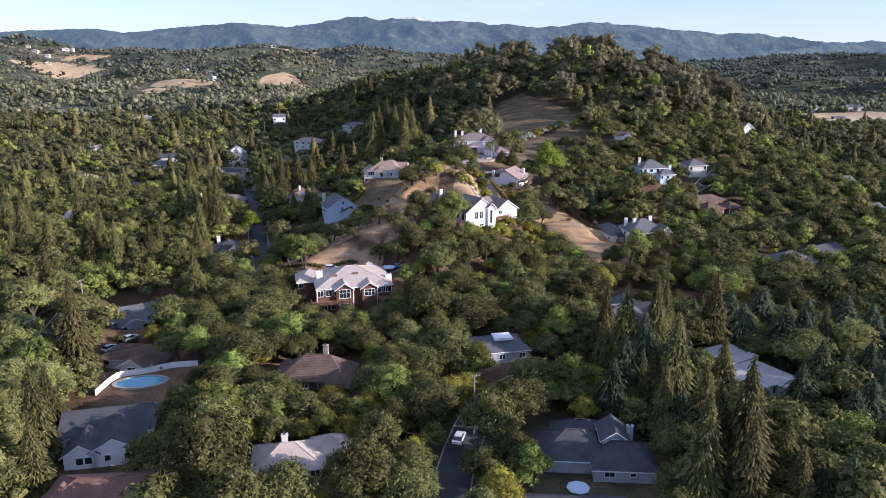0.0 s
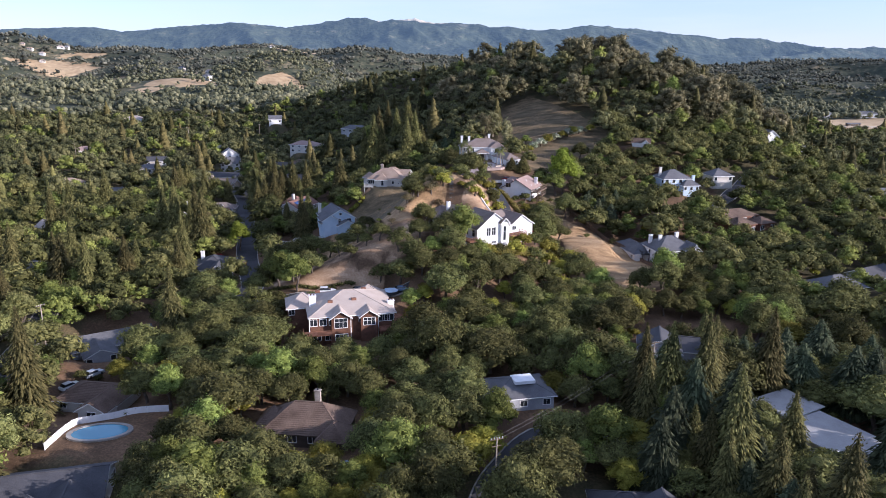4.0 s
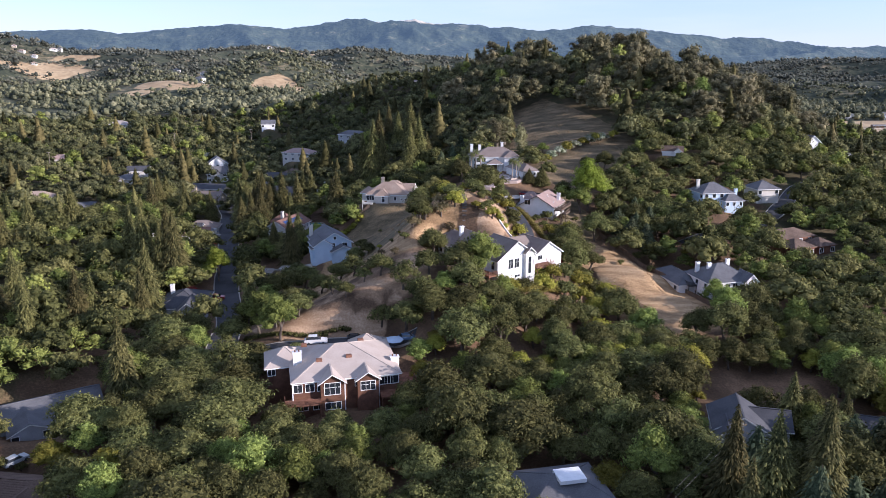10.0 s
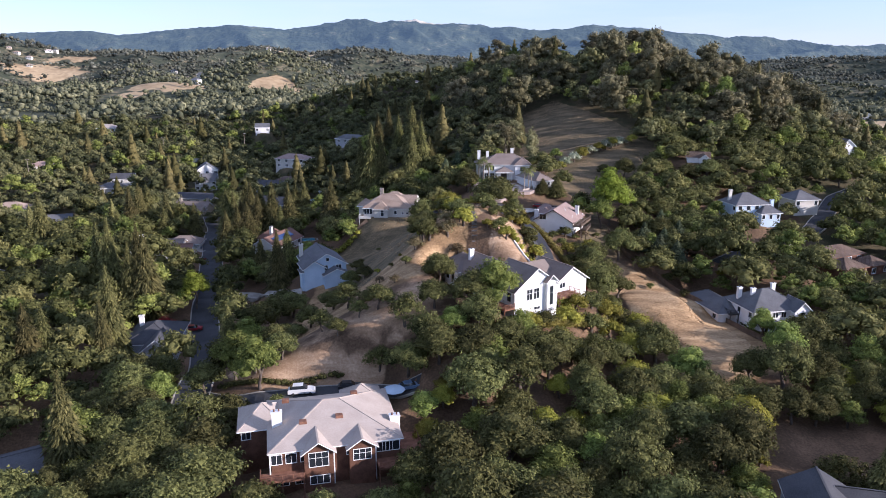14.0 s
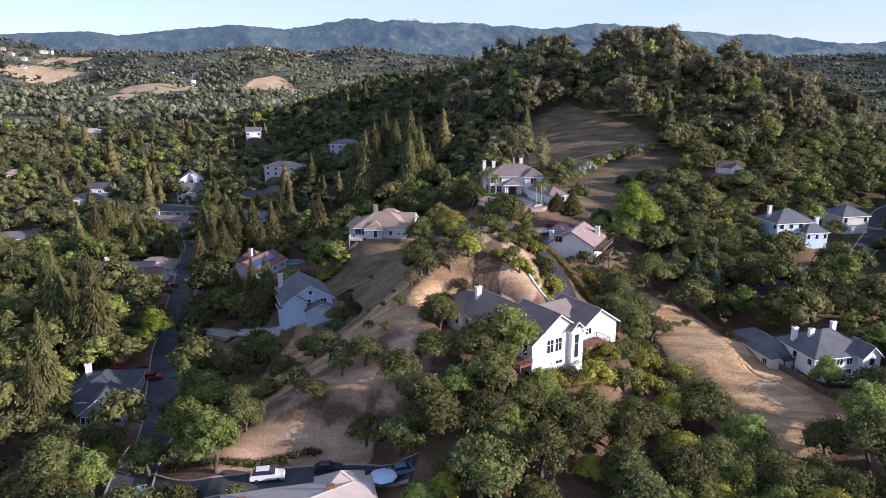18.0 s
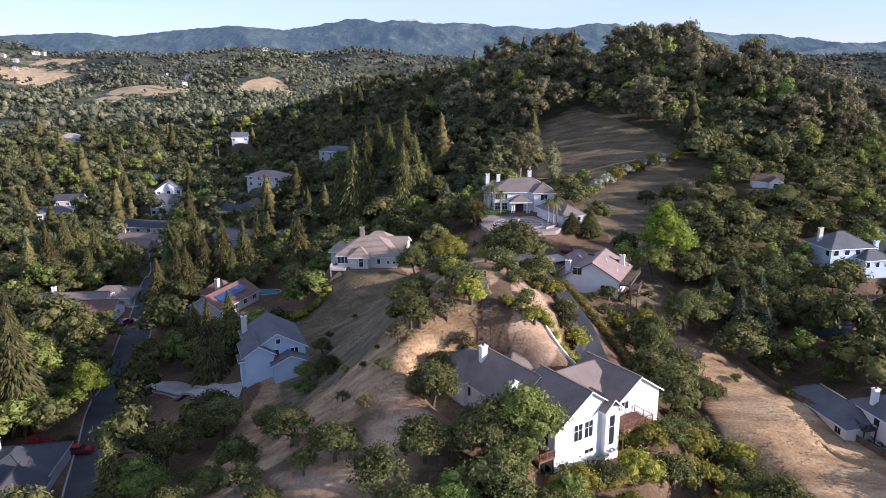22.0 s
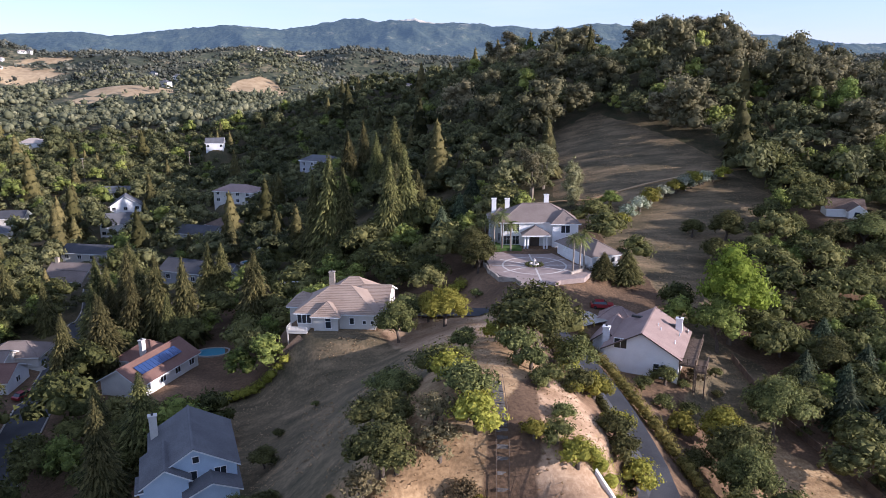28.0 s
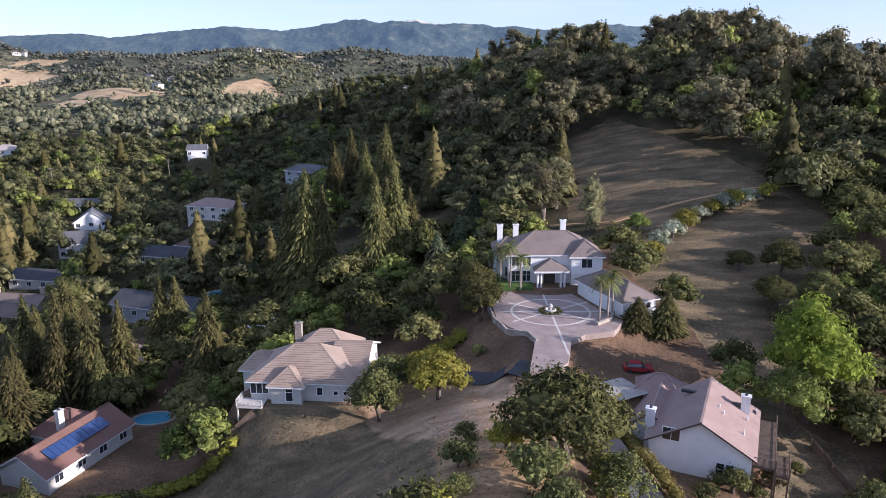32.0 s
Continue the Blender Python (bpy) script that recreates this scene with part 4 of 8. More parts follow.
def build_houses():
    # timber house with decks below the knoll
    h = house("large brown timber house with pale shingle roof and front decks", -33, 204.5, 13.5, 13.8, [
        (0.6, 0.6, 20.8, 18.0, 0, 7.4, 10.9, "hipx", row("f", 3, 4.9, 1.6, 1.6, -0.46, -0.24) + row("f", 2, 1.0, 1.8, 1.6, -0.42, -0.28) + row("f", 1, 5.2, 1.8, 1.2, 0.12, 0.12) + row("f", 2, 5.0, 2.2, 1.6, 0.36, 0.44) + row("r", 2, 5.2, 1.6, 1.4)),
        (-2.4, -6.6, 4.6, 6, 0, 7.2, 8.8, "gabley", [("f", 0, 4.4, 3.0, 2.4), ("f", 0.02, 1.3, 3.0, 1.4)]),
        (4.6, -6.6, 4.2, 6, 0, 7.2, 8.6, "gabley", [("f", 0, 4.7, 2.8, 1.8)]),
        (-11.0, 4.6, 7.5, 8.2, 0, 7.2, 9.6, "hipx", row("f", 2, 5.1, 1.4, 1.3)),
        (6.8, 8.6, 6.5, 5, 0, 7.4, 9.4, "hipy"),
    ], M_BROWNWALL, R_LIGHT)
    for px, py, z1 in ((-8.6, -0.8, 10.2), (11.0, -3.2, 8.4)):
        g = Geo().box(-0.85, -0.6, 3, 0.85, 0.6, z1)
        g.box(-0.95, -0.7, z1, 0.95, 0.7, z1 + 0.16)
        o = part("chimney", g.mesh("chimney", M_WHITE), h, "broad white stucco chimney")
        o.location = (px, py, 0)
        for dx in (-0.4, 0.4):
            part("flue", Geo().tube([(dx, 0, z1 + 0.16), (dx, 0, z1 + 0.55)], [0.16, 0.13], 8).mesh("flue", M_BROWNWALL), o, "brown flue pot")
    deck(h, -11.6, -11.2, -4.8, -8.4, 3.5, -1, "fl")
    deck(h, 7.0, -11.6, 15.0, -8.4, 3.7, -1, "fr")
    deck(h, 11.4, -8.4, 15.0, -1.0, 3.7, -1, "r")
    for px, py, pz in ((-4.4, -3.6, 9.4), (1.6, -3.2, 9.55), (-7.0, 4.0, 9.9), (5.0, 4.4, 9.8)):
        o = part("skylight", Geo().box(-0.6, -0.45, -0.4, 0.6, 0.45, 0.2).mesh("skylight", M_WOOD), h, "brown framed skylight")
        o.location = (px, py, pz)
    for px in (0.1, 6.9, -10.0):
        part("post", Geo().box(px - 0.1, -8.9, -0.5, px + 0.1, -8.7, 7.2).mesh("post", M_TRIM), h, "white corner post")

    # large white gabled house on the spur
    h = house("large white stucco house with gabled taupe shingle roofs", 2.1, 238.3, 24.0, 33, [
        (6.2, 4.7, 12.2, 9.6, -1, 9.2, 13.4, "gabley", [("f", -0.16, 6.4, 1.5, 2.4), ("f", 0.0, 6.4, 1.5, 2.4), ("f", -0.36, 1.2, 1.4, 1.7), ("f", 0.02, 3.9, 1.6, 0.6), ("f", 0.40, 6.2, 1.4, 1.6)] + row("l", 3, 6.3, 1.3, 2.0, -0.4, 0.3) + row("l", 3, 2.2, 1.2, 1.2)),
        (19.6, 8.4, 9.4, 10.5, -1, 7.8, 10.9, "gabley", [("f", -0.3, 6.2, 1.5, 1.2)] + row("r", 3, 5.8, 1.3, 1.3)),
        (12.5, 10.5, 9, 9, -1, 8.3, 11.3, "gablex", [("f", 0.1, 6.3, 2.2, 1.2)]),
        (4.6, 15.0, 9.6, 12.5, 4, 9.0, 12.7, "gabley", row("l", 3, 6.4, 1.5, 1.5)),
        (3.2, 24.0, 8.6, 8.5, 4, 9.2, 12.2, "hipx", [("l", -0.25, 6.3, 1.2, 2.0), ("l", 0.0, 6.3, 1.2, 2.0), ("l", 0.25, 6.3, 1.2, 2.0)]),
        (9.6, 21.0, 6, 6, 4, 8.8, 10.8, "hipx"),
    ], M_WHITE, R_TAUPE, chimneys=((0.9, 9.9, 3, 12.0), (3.0, 20.2, 4, 13.6)))
    g = Geo()
    g.box(8.6, -1.0, 3.2, 10.9, 0.2, 10.2)
    part("bay", g.mesh("bay", M_WHITE), h, "projecting white entrance bay")
    rv = [(7.9, -1.5, 9.9), (9.75, -1.5, 11.6), (11.6, -1.5, 9.9), (7.9, 3.5, 9.9), (9.75, 3.5, 11.6), (11.6, 3.5, 9.9)]
    r = Geo()
    slab(r, rv, [(0, 1, 4, 3), (1, 2, 5, 4)], 0.2)
    part("roof", r.mesh("roof", R_TAUPE, M_TRIM), h)
    add_window(h, 9.75, -0.4, 2.3, 1.2, "f", 0, 4.6, 1.0, 4.4)
    deck(h, -2.6, -0.2, 0.15, 6.5, 5.4, -3, "fl")
    deck(h, 12.8, -0.6, 18.8, 2.9, 5.4, -2, "fr")

    # white house with three chimneys east of the field
    h = house("white two-storey house with dark grey hip roof", 69.0, 266.5, 15.6, 12, [
        (0.5, 0, 14, 12, 0, 5.6, 9.2, "hipx", row("f", 4, 3.4, 1.4, 1.3, -0.4, 0.1) + row("f", 3, 0.7, 1.5, 1.5, -0.1, 0.3) + row("l", 3, 3.4, 1.2, 1.3)),
        (6.0, -4.8, 4.2, 5.5, 0, 5.6, 7.6, "gabley", [("f", 0, 3.4, 1.3, 1.4), ("f", 0, 0.7, 1.3, 1.5)]),
        (-7.5, 9.0, 8, 16, 0, 3.2, 5.4, "hipy", row("l", 3, 1.0, 1.4, 1.2)),
        (-2.4, -6.6, 4.4, 2.6, 0, 2.7, 3.4, "hipx", row("f", 3, 0.6, 1.0, 1.5)),
    ], M_WHITE, R_GREY, chimneys=((-5.2, 2.5, 3, 9.0), (-2.8, 0.4, 3, 9.2), (5.0, 3.2, 3, 9.2)))
    deck(h, -9.2, -0.5, -6.6, 3.0, 3.0, 0, "fl", M_METAL)

    # rosy roofed house by the lane
    h = house("white gabled house with rosy brown shingle roof and side decks", 24.2, 311.2, 30.0, -25, [
        (-1.0, 0.4, 12.0, 13.2, -1, 4.1, 7.5, "gabley", [("f", -0.28, 4.2, 2.0, 1.6), ("f", 0.22, 0.3, 1.0, 2.1), ("f", 0.30, 0.3, 1.0, 2.1), ("r", 0.42, 0.4, 0.9, 1.6), ("r", 0.42, 3.0, 0.9, 1.4)] + row("r", 3, 2.4, 1.5, 1.4, -0.3, 0.2)),
        (-7.6, 3.5, 5.0, 9.5, 0, 3.2, 5.2, "gabley", [("l", 0, 1.0, 1.4, 1.2)]),
        (-8.0, 9.4, 8.5, 7, 0, 3.3, 6.0, "hipx", ()),
    ], M_WHITE, R_PINK, trim=M_DARKWALL, chimneys=((-7.4, -3.0, -0.5, 6.3), (3.6, 4.2, 3, 7.0)))
    deck(h, 5.05, -6.0, 7.6, 6.5, 3.0, -3, "fr", M_FENCE)
    deck(h, 7.6, -5.5, 9.2, -0.5, 2.0, -3, "fr", M_FENCE)
    for px, py in ((0.6, 0.5), (1.2, -0.6), (4.0, 2.0), (3.8, -2.2)):
        o = part("vent_pipe", Geo().tube([(0, 0, -0.4), (0, 0, 0.45)], [0.11, 0.09], 8).mesh("vent_pipe", M_TRIM), h)
        o.location = (px, py, 7.5 - abs(px + 1.3) * 0.5)
    for px, py in ((-3.3, 4.0), (2.2, 4.2)):
        o = part("skylight", Geo().box(-1.2, -0.25, -0.2, 1.2, 0.25, 0.12).mesh("skylight", M_METAL), h, "dark ridge vent slot")
        o.location = (px, py, 7.5 - abs(px + 1.3) * 0.5)

    # tan tiled house at the edge of the knoll
    h = house("pale grey stucco house with tan tiled hip roofs", -31.5, 331.5, 30.8, -5, [
        (0.2, -1.5, 15, 11, -2, 3.9, 7.4, "hipx", row("f", 2, 1.5, 1.7, 1.7, -0.44, -0.38) + [("f", -0.12, 1.3, 1.0, 1.4), ("f", 0.2, 1.5, 0.8, 1.2), ("f", 0.36, 1.6, 0.6, 0.6), ("f", 0.46, 1.6, 0.6, 0.6)]),
        (-1.5, -6.0, 4.6, 4.5, -2, 3.8, 5.6, "hipy", [("f", 0.1, 1.0, 1.0, 2.2)]),
        (-8.0, 0.2, 4, 6, -2, 3.7, 5.4, "hipx", [("f", 0.0, 1.4, 0.8, 1.6)]),
        (1.0, 6.5, 10, 8, 0, 3.9, 6.8, "hipx"),
        (6.5, 2.5, 5, 12, 0, 3.9, 6.4, "gablex", row("r", 3, 1.2, 1.2, 1.5)),
    ], M_CREAM, R_TAN, chimneys=((-3.5, 6.0, 3, 7.8, M_STONE),))
    deck(h, -8.6, -9.8, -4.8, -7.0, 0.7, -5, "fl", M_CREAM)

    # mansion with the circular court
    h = house("white two-storey mansion with grey-brown hip roofs and portico", 10.8, 366.5, 38.0, 0, [
        (0.0, 0, 17.5, 11, 0, 6.2, 9.4, "hipx", row("f", 2, 3.7, 1.5, 1.7, -0.42, -0.30) + row("f", 2, 0.6, 1.5, 2.0, -0.42, -0.30) + row("l", 2, 3.7, 1.3, 1.6)),
        (6.2, -3.4, 6.0, 7, 0, 6.2, 8.4, "hipy", [("f", 0, 3.6, 2.0, 1.7)]),
        (-8.5, 1.5, 5, 7, 0, 6.0, 8.0, "hipx", row("f", 1, 3.7, 1.2, 1.6) + row("f", 1, 0.6, 1.2, 1.8)),
    ], M_WHITE, R_TAUPE, chimneys=((-10.0, 1.5, 4, 10.2), (-6.5, 4.5, 4, 9.6), (2.8, 2.0, 6, 11.0)))
    g = Geo()
    for px in (-2.6, -1.9, 1.9, 2.6):
        part("column", Geo().tube([(px - 0.8, -8.0, 0), (px - 0.8, -8.0, 3.2)], [0.22, 0.19], 12).mesh("column", M_WHITE), h, "round white column")
    slab(g, [(-4.2, -8.8, 3.4), (2.6, -8.8, 3.4), (2.6, -4.8, 3.4), (-4.2, -4.8, 3.4), (-0.8, -6.5, 5.2), (-0.8, -4.8, 5.2)], [(0, 1, 4), (1, 2, 5, 4), (3, 0, 4, 5)], 0.35)
    part("portico_roof", g.mesh("portico_roof", R_TAUPE, M_TRIM), h)
    o = part("front_door", Geo().box(-1.1, -0.1, 0, 1.1, 0.05, 2.8).mesh("front_door", M_DARKWALL), h, "tall dark arched double door")
    o.location = (-0.8, -5.6, 0.1)
    g = Geo()
    for k in range(5):
        g.box(-2.6, -12.4 + k * 0.9, -0.6, 1.0, -8.4, 0.02 - (4 - k) * 0.15)
    part("steps", g.mesh("steps", M_CONC), h, "broad pale entrance steps")
    gr = house("white garage with grey-brown hip roof and wide doors", 20.3, 349.6, 37.6, 20.8, [
        (0, 0, 6.8, 14.5, 0, 3.3, 5.4, "hipy", [("f", 0.05, 1.4, 0.9, 1.0), ("f", 0.25, 1.4, 0.9, 1.0)]),
    ], M_WHITE, R_TAUPE, name="garage", category="garage")
    for yy, ww in ((2.2, 5.0), (-3.6, 2.8)):
        g = Geo()
        for k in range(4):
            g.box(-0.08, -ww / 2, 0.06 + k * 0.58, 0.0, ww / 2, 0.6 + k * 0.58)
        o = part("garage_door", g.mesh("garage_door", M_TRIM), gr, "white panelled garage door")
        o.location = (-3.42, yy, 0)

    # pale blue gabled house above the street
    h = house("pale blue two-storey house with dark shingle gables and white trim", -48.6, 290.0, 21.3, 22, [
        (0.6, 0, 11.0, 13, 0, 5.0, 8.2, "gabley", [("f", 0.02, 5.9, 0.8, 0.9), ("f", -0.10, 3.4, 2.6, 1.3), ("f", 0.30, 3.4, 1.5, 1.2)]),
        (-3.2, -4.0, 5.6, 7.6, 0, 4.8, 6.6, "gabley", [("l", 0.2, 3.2, 1.2, 1.2)]),
        (-5.2, -5.4, 2.8, 3.4, 0, 3.6, 3.8, "flat", [("f", 0, 1.0, 1.1, 1.8)]),
        (2.6, -7.0, 6.8, 5.0, 0, 2.9, 4.4, "gabley", ()),
    ], M_BLUEWALL, R_GREY, chimneys=((-4.4, 4.5, 4, 8.6, M_CREAM),))
    g = Geo().box(-5.6, -7.6, 2.6, -2.4, -5.0, 3.2)
    g.box(-5.5, -7.5, 0, -5.1, -7.1, 2.6)
    g.box(-2.9, -7.5, 0, -2.5, -7.1, 2.6)
    part("porch", g.mesh("porch", M_TRIM), h, "white entrance porch")

    # house with solar panels in the hollow
    h = house("low house with red-brown roof and solar panels", -69.5, 328, 19.6, 72, [
        (0, 0, 17, 9, 0, 3.0, 5.6, "gablex", row("f", 4, 1.0, 1.5, 1.2)),
        (5.0, 4.5, 8, 9, 0, 3.0, 5.8, "hipy", ()),
    ], M_CREAM, R_RED, chimneys=((2.2, 3.6, 3, 6.8, M_CREAM),))
    for k in range(11):
        o = part("solar_panel", Geo().box(-0.5, -1.1, 0, 0.5, 1.1, 0.06).mesh("solar_panel", M_SOLAR), h, "blue solar panel")
        o.matrix_basis = pose(-5.6 + k * 1.05, -2.3, 4.5, 30, 0, 0)

    # brown shake house near the start
    h = house("brown timber house with weathered wood-shake hip roof", -34.5, 156, 10.5, -6, [
        (0.5, 0, 15.5, 10, 0, 3.2, 7.0, "hipx", row("f", 4, 1.0, 1.6, 1.3)),
        (-6.6, 0.5, 5, 7, 0, 3.0, 5.4, "hipx"),
        (6.4, -3.6, 5, 6, 0, 2.9, 5.0, "hipy"),
    ], M_DARKWALL, R_SHAKE, trim=M_DARKWALL, chimneys=((1.8, 2.0, 4, 8.4, M_STONE),))
    house("low house with tan shingle hip roof", -33.5, 120.5, 10.3, 12, [
        (0, 0, 12, 9.5, 0, 2.9, 5.4, "hipx", row("f", 3, 1.0, 1.5, 1.2)), (7.5, 2.5, 6, 6, 0, 2.9, 4.8, "hipx", row("f", 2, 0.9, 1.5, 1.3))], M_CREAM, R_LIGHT, chimneys=((-0.5, 1.6, 3, 6.0, M_CREAM),))
    house("grey-roofed white house with stepped front gables", -71.5, 131.5, 9.0, 14, [
        (0, 4, 16, 11, 0, 3.4, 6.0, "gablex", row("r", 2, 1.0, 1.0, 1.6)), (3.0, -4.0, 8.5, 9, 0, 3.4, 5.8, "gabley", row("f", 2, 1.2, 1.0, 1.1, -0.15, 0.25)),
        (-2.8, -5.0, 6, 7, 0, 3.2, 5.2, "gabley", row("f", 2, 1.0, 1.2, 1.3, -0.05, 0.2))], M_WHITE, R_DARK)
    house("low house with red-brown tile roof", -63.5, 111, 9.5, 5, [
        (0, 0, 15, 9, 0, 3.2, 5.2, "hipx", row("f", 3, 1.0, 1.5, 1.2)), (-5, -4.5, 6, 7, 0, 3.1, 5.0, "gabley")], M_TANWALL, R_RED, trim=M_DARKWALL)
    house("shaded dark house with charcoal hip roof and a dormer", 22.5, 123.5, 9.4, -4, [
        (-4, 1.5, 13, 10, 0, 3.1, 6.2, "hipx", row("f", 2, 1.2, 1.0, 0.8)), (4.5, -1.5, 11, 9, 0, 3.0, 5.8, "hipx", [("f", -0.25, 1.2, 1.7, 0.9), ("f", 0.12, 1.4, 1.0, 0.6)]),
        (3.4, 2.5, 4.6, 6, 2, 5.6, 7.2, "gabley", [("f", 0, 3.9, 1.0, 1.5)]), (-2, 7, 10, 8, 0, 3.0, 5.4, "hipx")], M_GREYWALL, R_DARK, chimneys=((6.5, 2.5, 3, 6.6),))
    house("dark low house with charcoal roof", 16, 106.5, 8.6, -3, [(0, 0, 16, 8, 0, 3, 5, "gablex", row("f", 3, 1, 1.4, 1.1))], M_GREYWALL, R_DARK)
    house("modern pale house with white flat roofs", 61, 152, 12.6, 28, [
        (3.0, 7.0, 9.5, 8, 0, 3.4, 3.5, "flat", row("f", 3, 0.8, 1.6, 1.6)), (0, -3.5, 11, 10, 0, 3.2, 3.3, "flat", row("f", 3, 0.8, 1.8, 1.7)),
        (2.5, -9.8, 4.5, 3, 0, 3.0, 3.1, "flat")], M_CREAM, R_WHITE)
    h = house("grey house with hip roof and a glazed roof lantern", 7.5, 168.3, 12.0, 12, [
        (0, 0, 13, 10, 0, 3.2, 5.2, "hipx", row("f", 3, 1.0, 1.5, 1.2))], M_GREYWALL, R_GREY)
    o = part("roof_lantern", Geo().box(-2.2, -1.8, -0.3, 2.2, 1.8, 0.35).mesh("roof_lantern", M_TRIM), h, "pale raised roof deck")
    o.location = (1.0, -0.8, 5.0)
    house("grey gabled house with white trim and charcoal roof", 42, 184, 15.0, -14, [
        (0, 0, 9, 9, 0, 3.6, 6.2, "gabley", row("f", 2, 1.0, 1.2, 1.4)), (5.5, 2, 6, 7, 0, 3.2, 5.2, "gablex"), (-2.5, -4.5, 4, 5, 0, 3.3, 5.0, "gabley", [("f", 0, 1.0, 1.2, 1.4)])], M_GREYWALL, R_DARK)
    house("long low house with dull grey roof", -93.5, 202, 9.0, 34, [
        (0, 0, 19, 10, 0, 2.9, 4.8, "gablex", row("f", 4, 1.0, 1.4, 1.2)), (-4, -6.5, 7, 8, 0, 2.8, 4.4, "gabley", row("f", 2, 1, 1.2, 1.2))], M_GREYWALL, R_GREY)
    # charcoal roofing here also stands in for shade on the dark roof
    house("shaded grey house with front gable and dark shingle roof deepened for shade", -84, 256, 12.5, 8, [
        (0, 3, 12, 14, 0, 3.4, 6.2, "hipy", row("l", 3, 1, 1.2, 1.2)), (3.0, -6.0, 7.5, 8, 0, 3.4, 6.4, "gabley", row("f", 2, 1.0, 1.6, 1.5))], M_GREYWALL, R_DARK, chimneys=((-4, 6, 3, 6.8, M_WHITE),))
    house("low house with brown roof beside the pool", -82.5, 171.5, 8.8, -8, [
        (0, 0, 14, 9, 0, 2.9, 5.0, "hipx", row("f", 3, 1, 1.4, 1.2)), (3.5, -5, 6, 6, 0, 2.8, 4.6, "gabley", [("f", 0, 1, 2.0, 1.3)])], M_CREAM, R_SHAKE)
    h = house("blue-grey two-storey house with white railing", 108, 231, 13.5, 20, [
        (0, 0, 13, 10, 0, 5.6, 8.2, "hipx", row("f", 4, 3.4, 1.2, 1.4) + row("f", 3, 0.8, 1.4, 1.4)), (-4, -6, 6, 5, 0, 5.4, 7.2, "gabley", [("f", 0, 3.2, 1.4, 1.6)])], M_GREYWALL, R_GREY)
    deck(h, -8, -12, 4, -8.6, 0.8, -3, "flr", M_TRIM)
    house("dark brown stepped house with brown roofs", 106, 297, 20.5, 25, [
        (0, 4, 17, 9, 0, 5.0, 7.0, "hipx", row("f", 4, 3.0, 1.6, 1.2)), (-5, -4, 9, 8, -2, 3.8, 5.8, "hipx", row("f", 3, 1.0, 1.4, 1.4)), (7, -3.5, 7, 7, -2, 3.2, 5.0, "hipx", row("f", 2, 0.6, 1.6, 1.6))], M_BROWNWALL, R_SHAKE, trim=M_WOOD)
    house("low house with taupe roofs and white gable ends by the street", -110, 339, 14.3, 4, [
        (-6, 4, 18, 10, 0, 2.9, 5.2, "gablex"), (3.5, -3, 9, 9, 0, 2.9, 5.0, "gablex", row("r", 1, 1.0, 1.4, 1.1), M_WHITE, R_RED), (2, 10, 12, 8, 0, 2.9, 5.0, "hipx")], M_CREAM, R_TAUPE, chimneys=((-12, 5, 3, 6.4, M_WHITE),))
    house("tan house with shingle gables at the end of the street", -127, 412, 14.2, -8, [
        (0, 0, 15, 9, 0, 3.2, 6.2, "gablex", row("f", 3, 1.0, 1.6, 1.3)), (3, -5, 8, 6, 0, 3.0, 5.2, "gablex", row("f", 2, 1, 1.5, 1.3))], M_TANWALL, R_TAUPE, chimneys=((-6, 0, 3, 7.5), (6, 2, 3, 7.3)))
    # houses farther off
    house("light blue two-storey house with grey hip roof", 89.5, 331, 29.8, 10, [
        (0, 0, 12, 10, 0, 5.6, 8.6, "hipx", row("f", 4, 3.6, 1.3, 1.4) + row("f", 3, 0.8, 1.4, 1.4) + row("l", 2, 3.4, 1.2, 1.3)), (5.0, -5.5, 7, 5, 0, 3.2, 5.0, "hipx", row("f", 3, 0.9, 1.0, 1.3))], M_BLUEWALL, R_GREY, chimneys=((-5, 1, 3, 9.4, M_CREAM), (8.2, -3, 2, 6.2)))
    house("cream two-storey house with grey hip roof", 112.5, 340, 29.5, 10, [
        (0, 0, 9, 9, 0, 5.8, 8.4, "hipx", row("f", 2, 3.6, 1.2, 1.4) + row("r", 2, 3.5, 1.2, 1.3))], M_CREAM, R_GREY)
    house("low white house with brown shake gables on the hillside", 83, 368, 43.6, -16, [
        (2.5, 0, 8, 6, 0, 2.7, 4.4, "gablex"), (4.6, -3.2, 3.4, 4, 0, 2.6, 3.9, "gabley", [("f", 0, 0.9, 1.2, 1.2)])], M_WHITE, R_SHAKE)
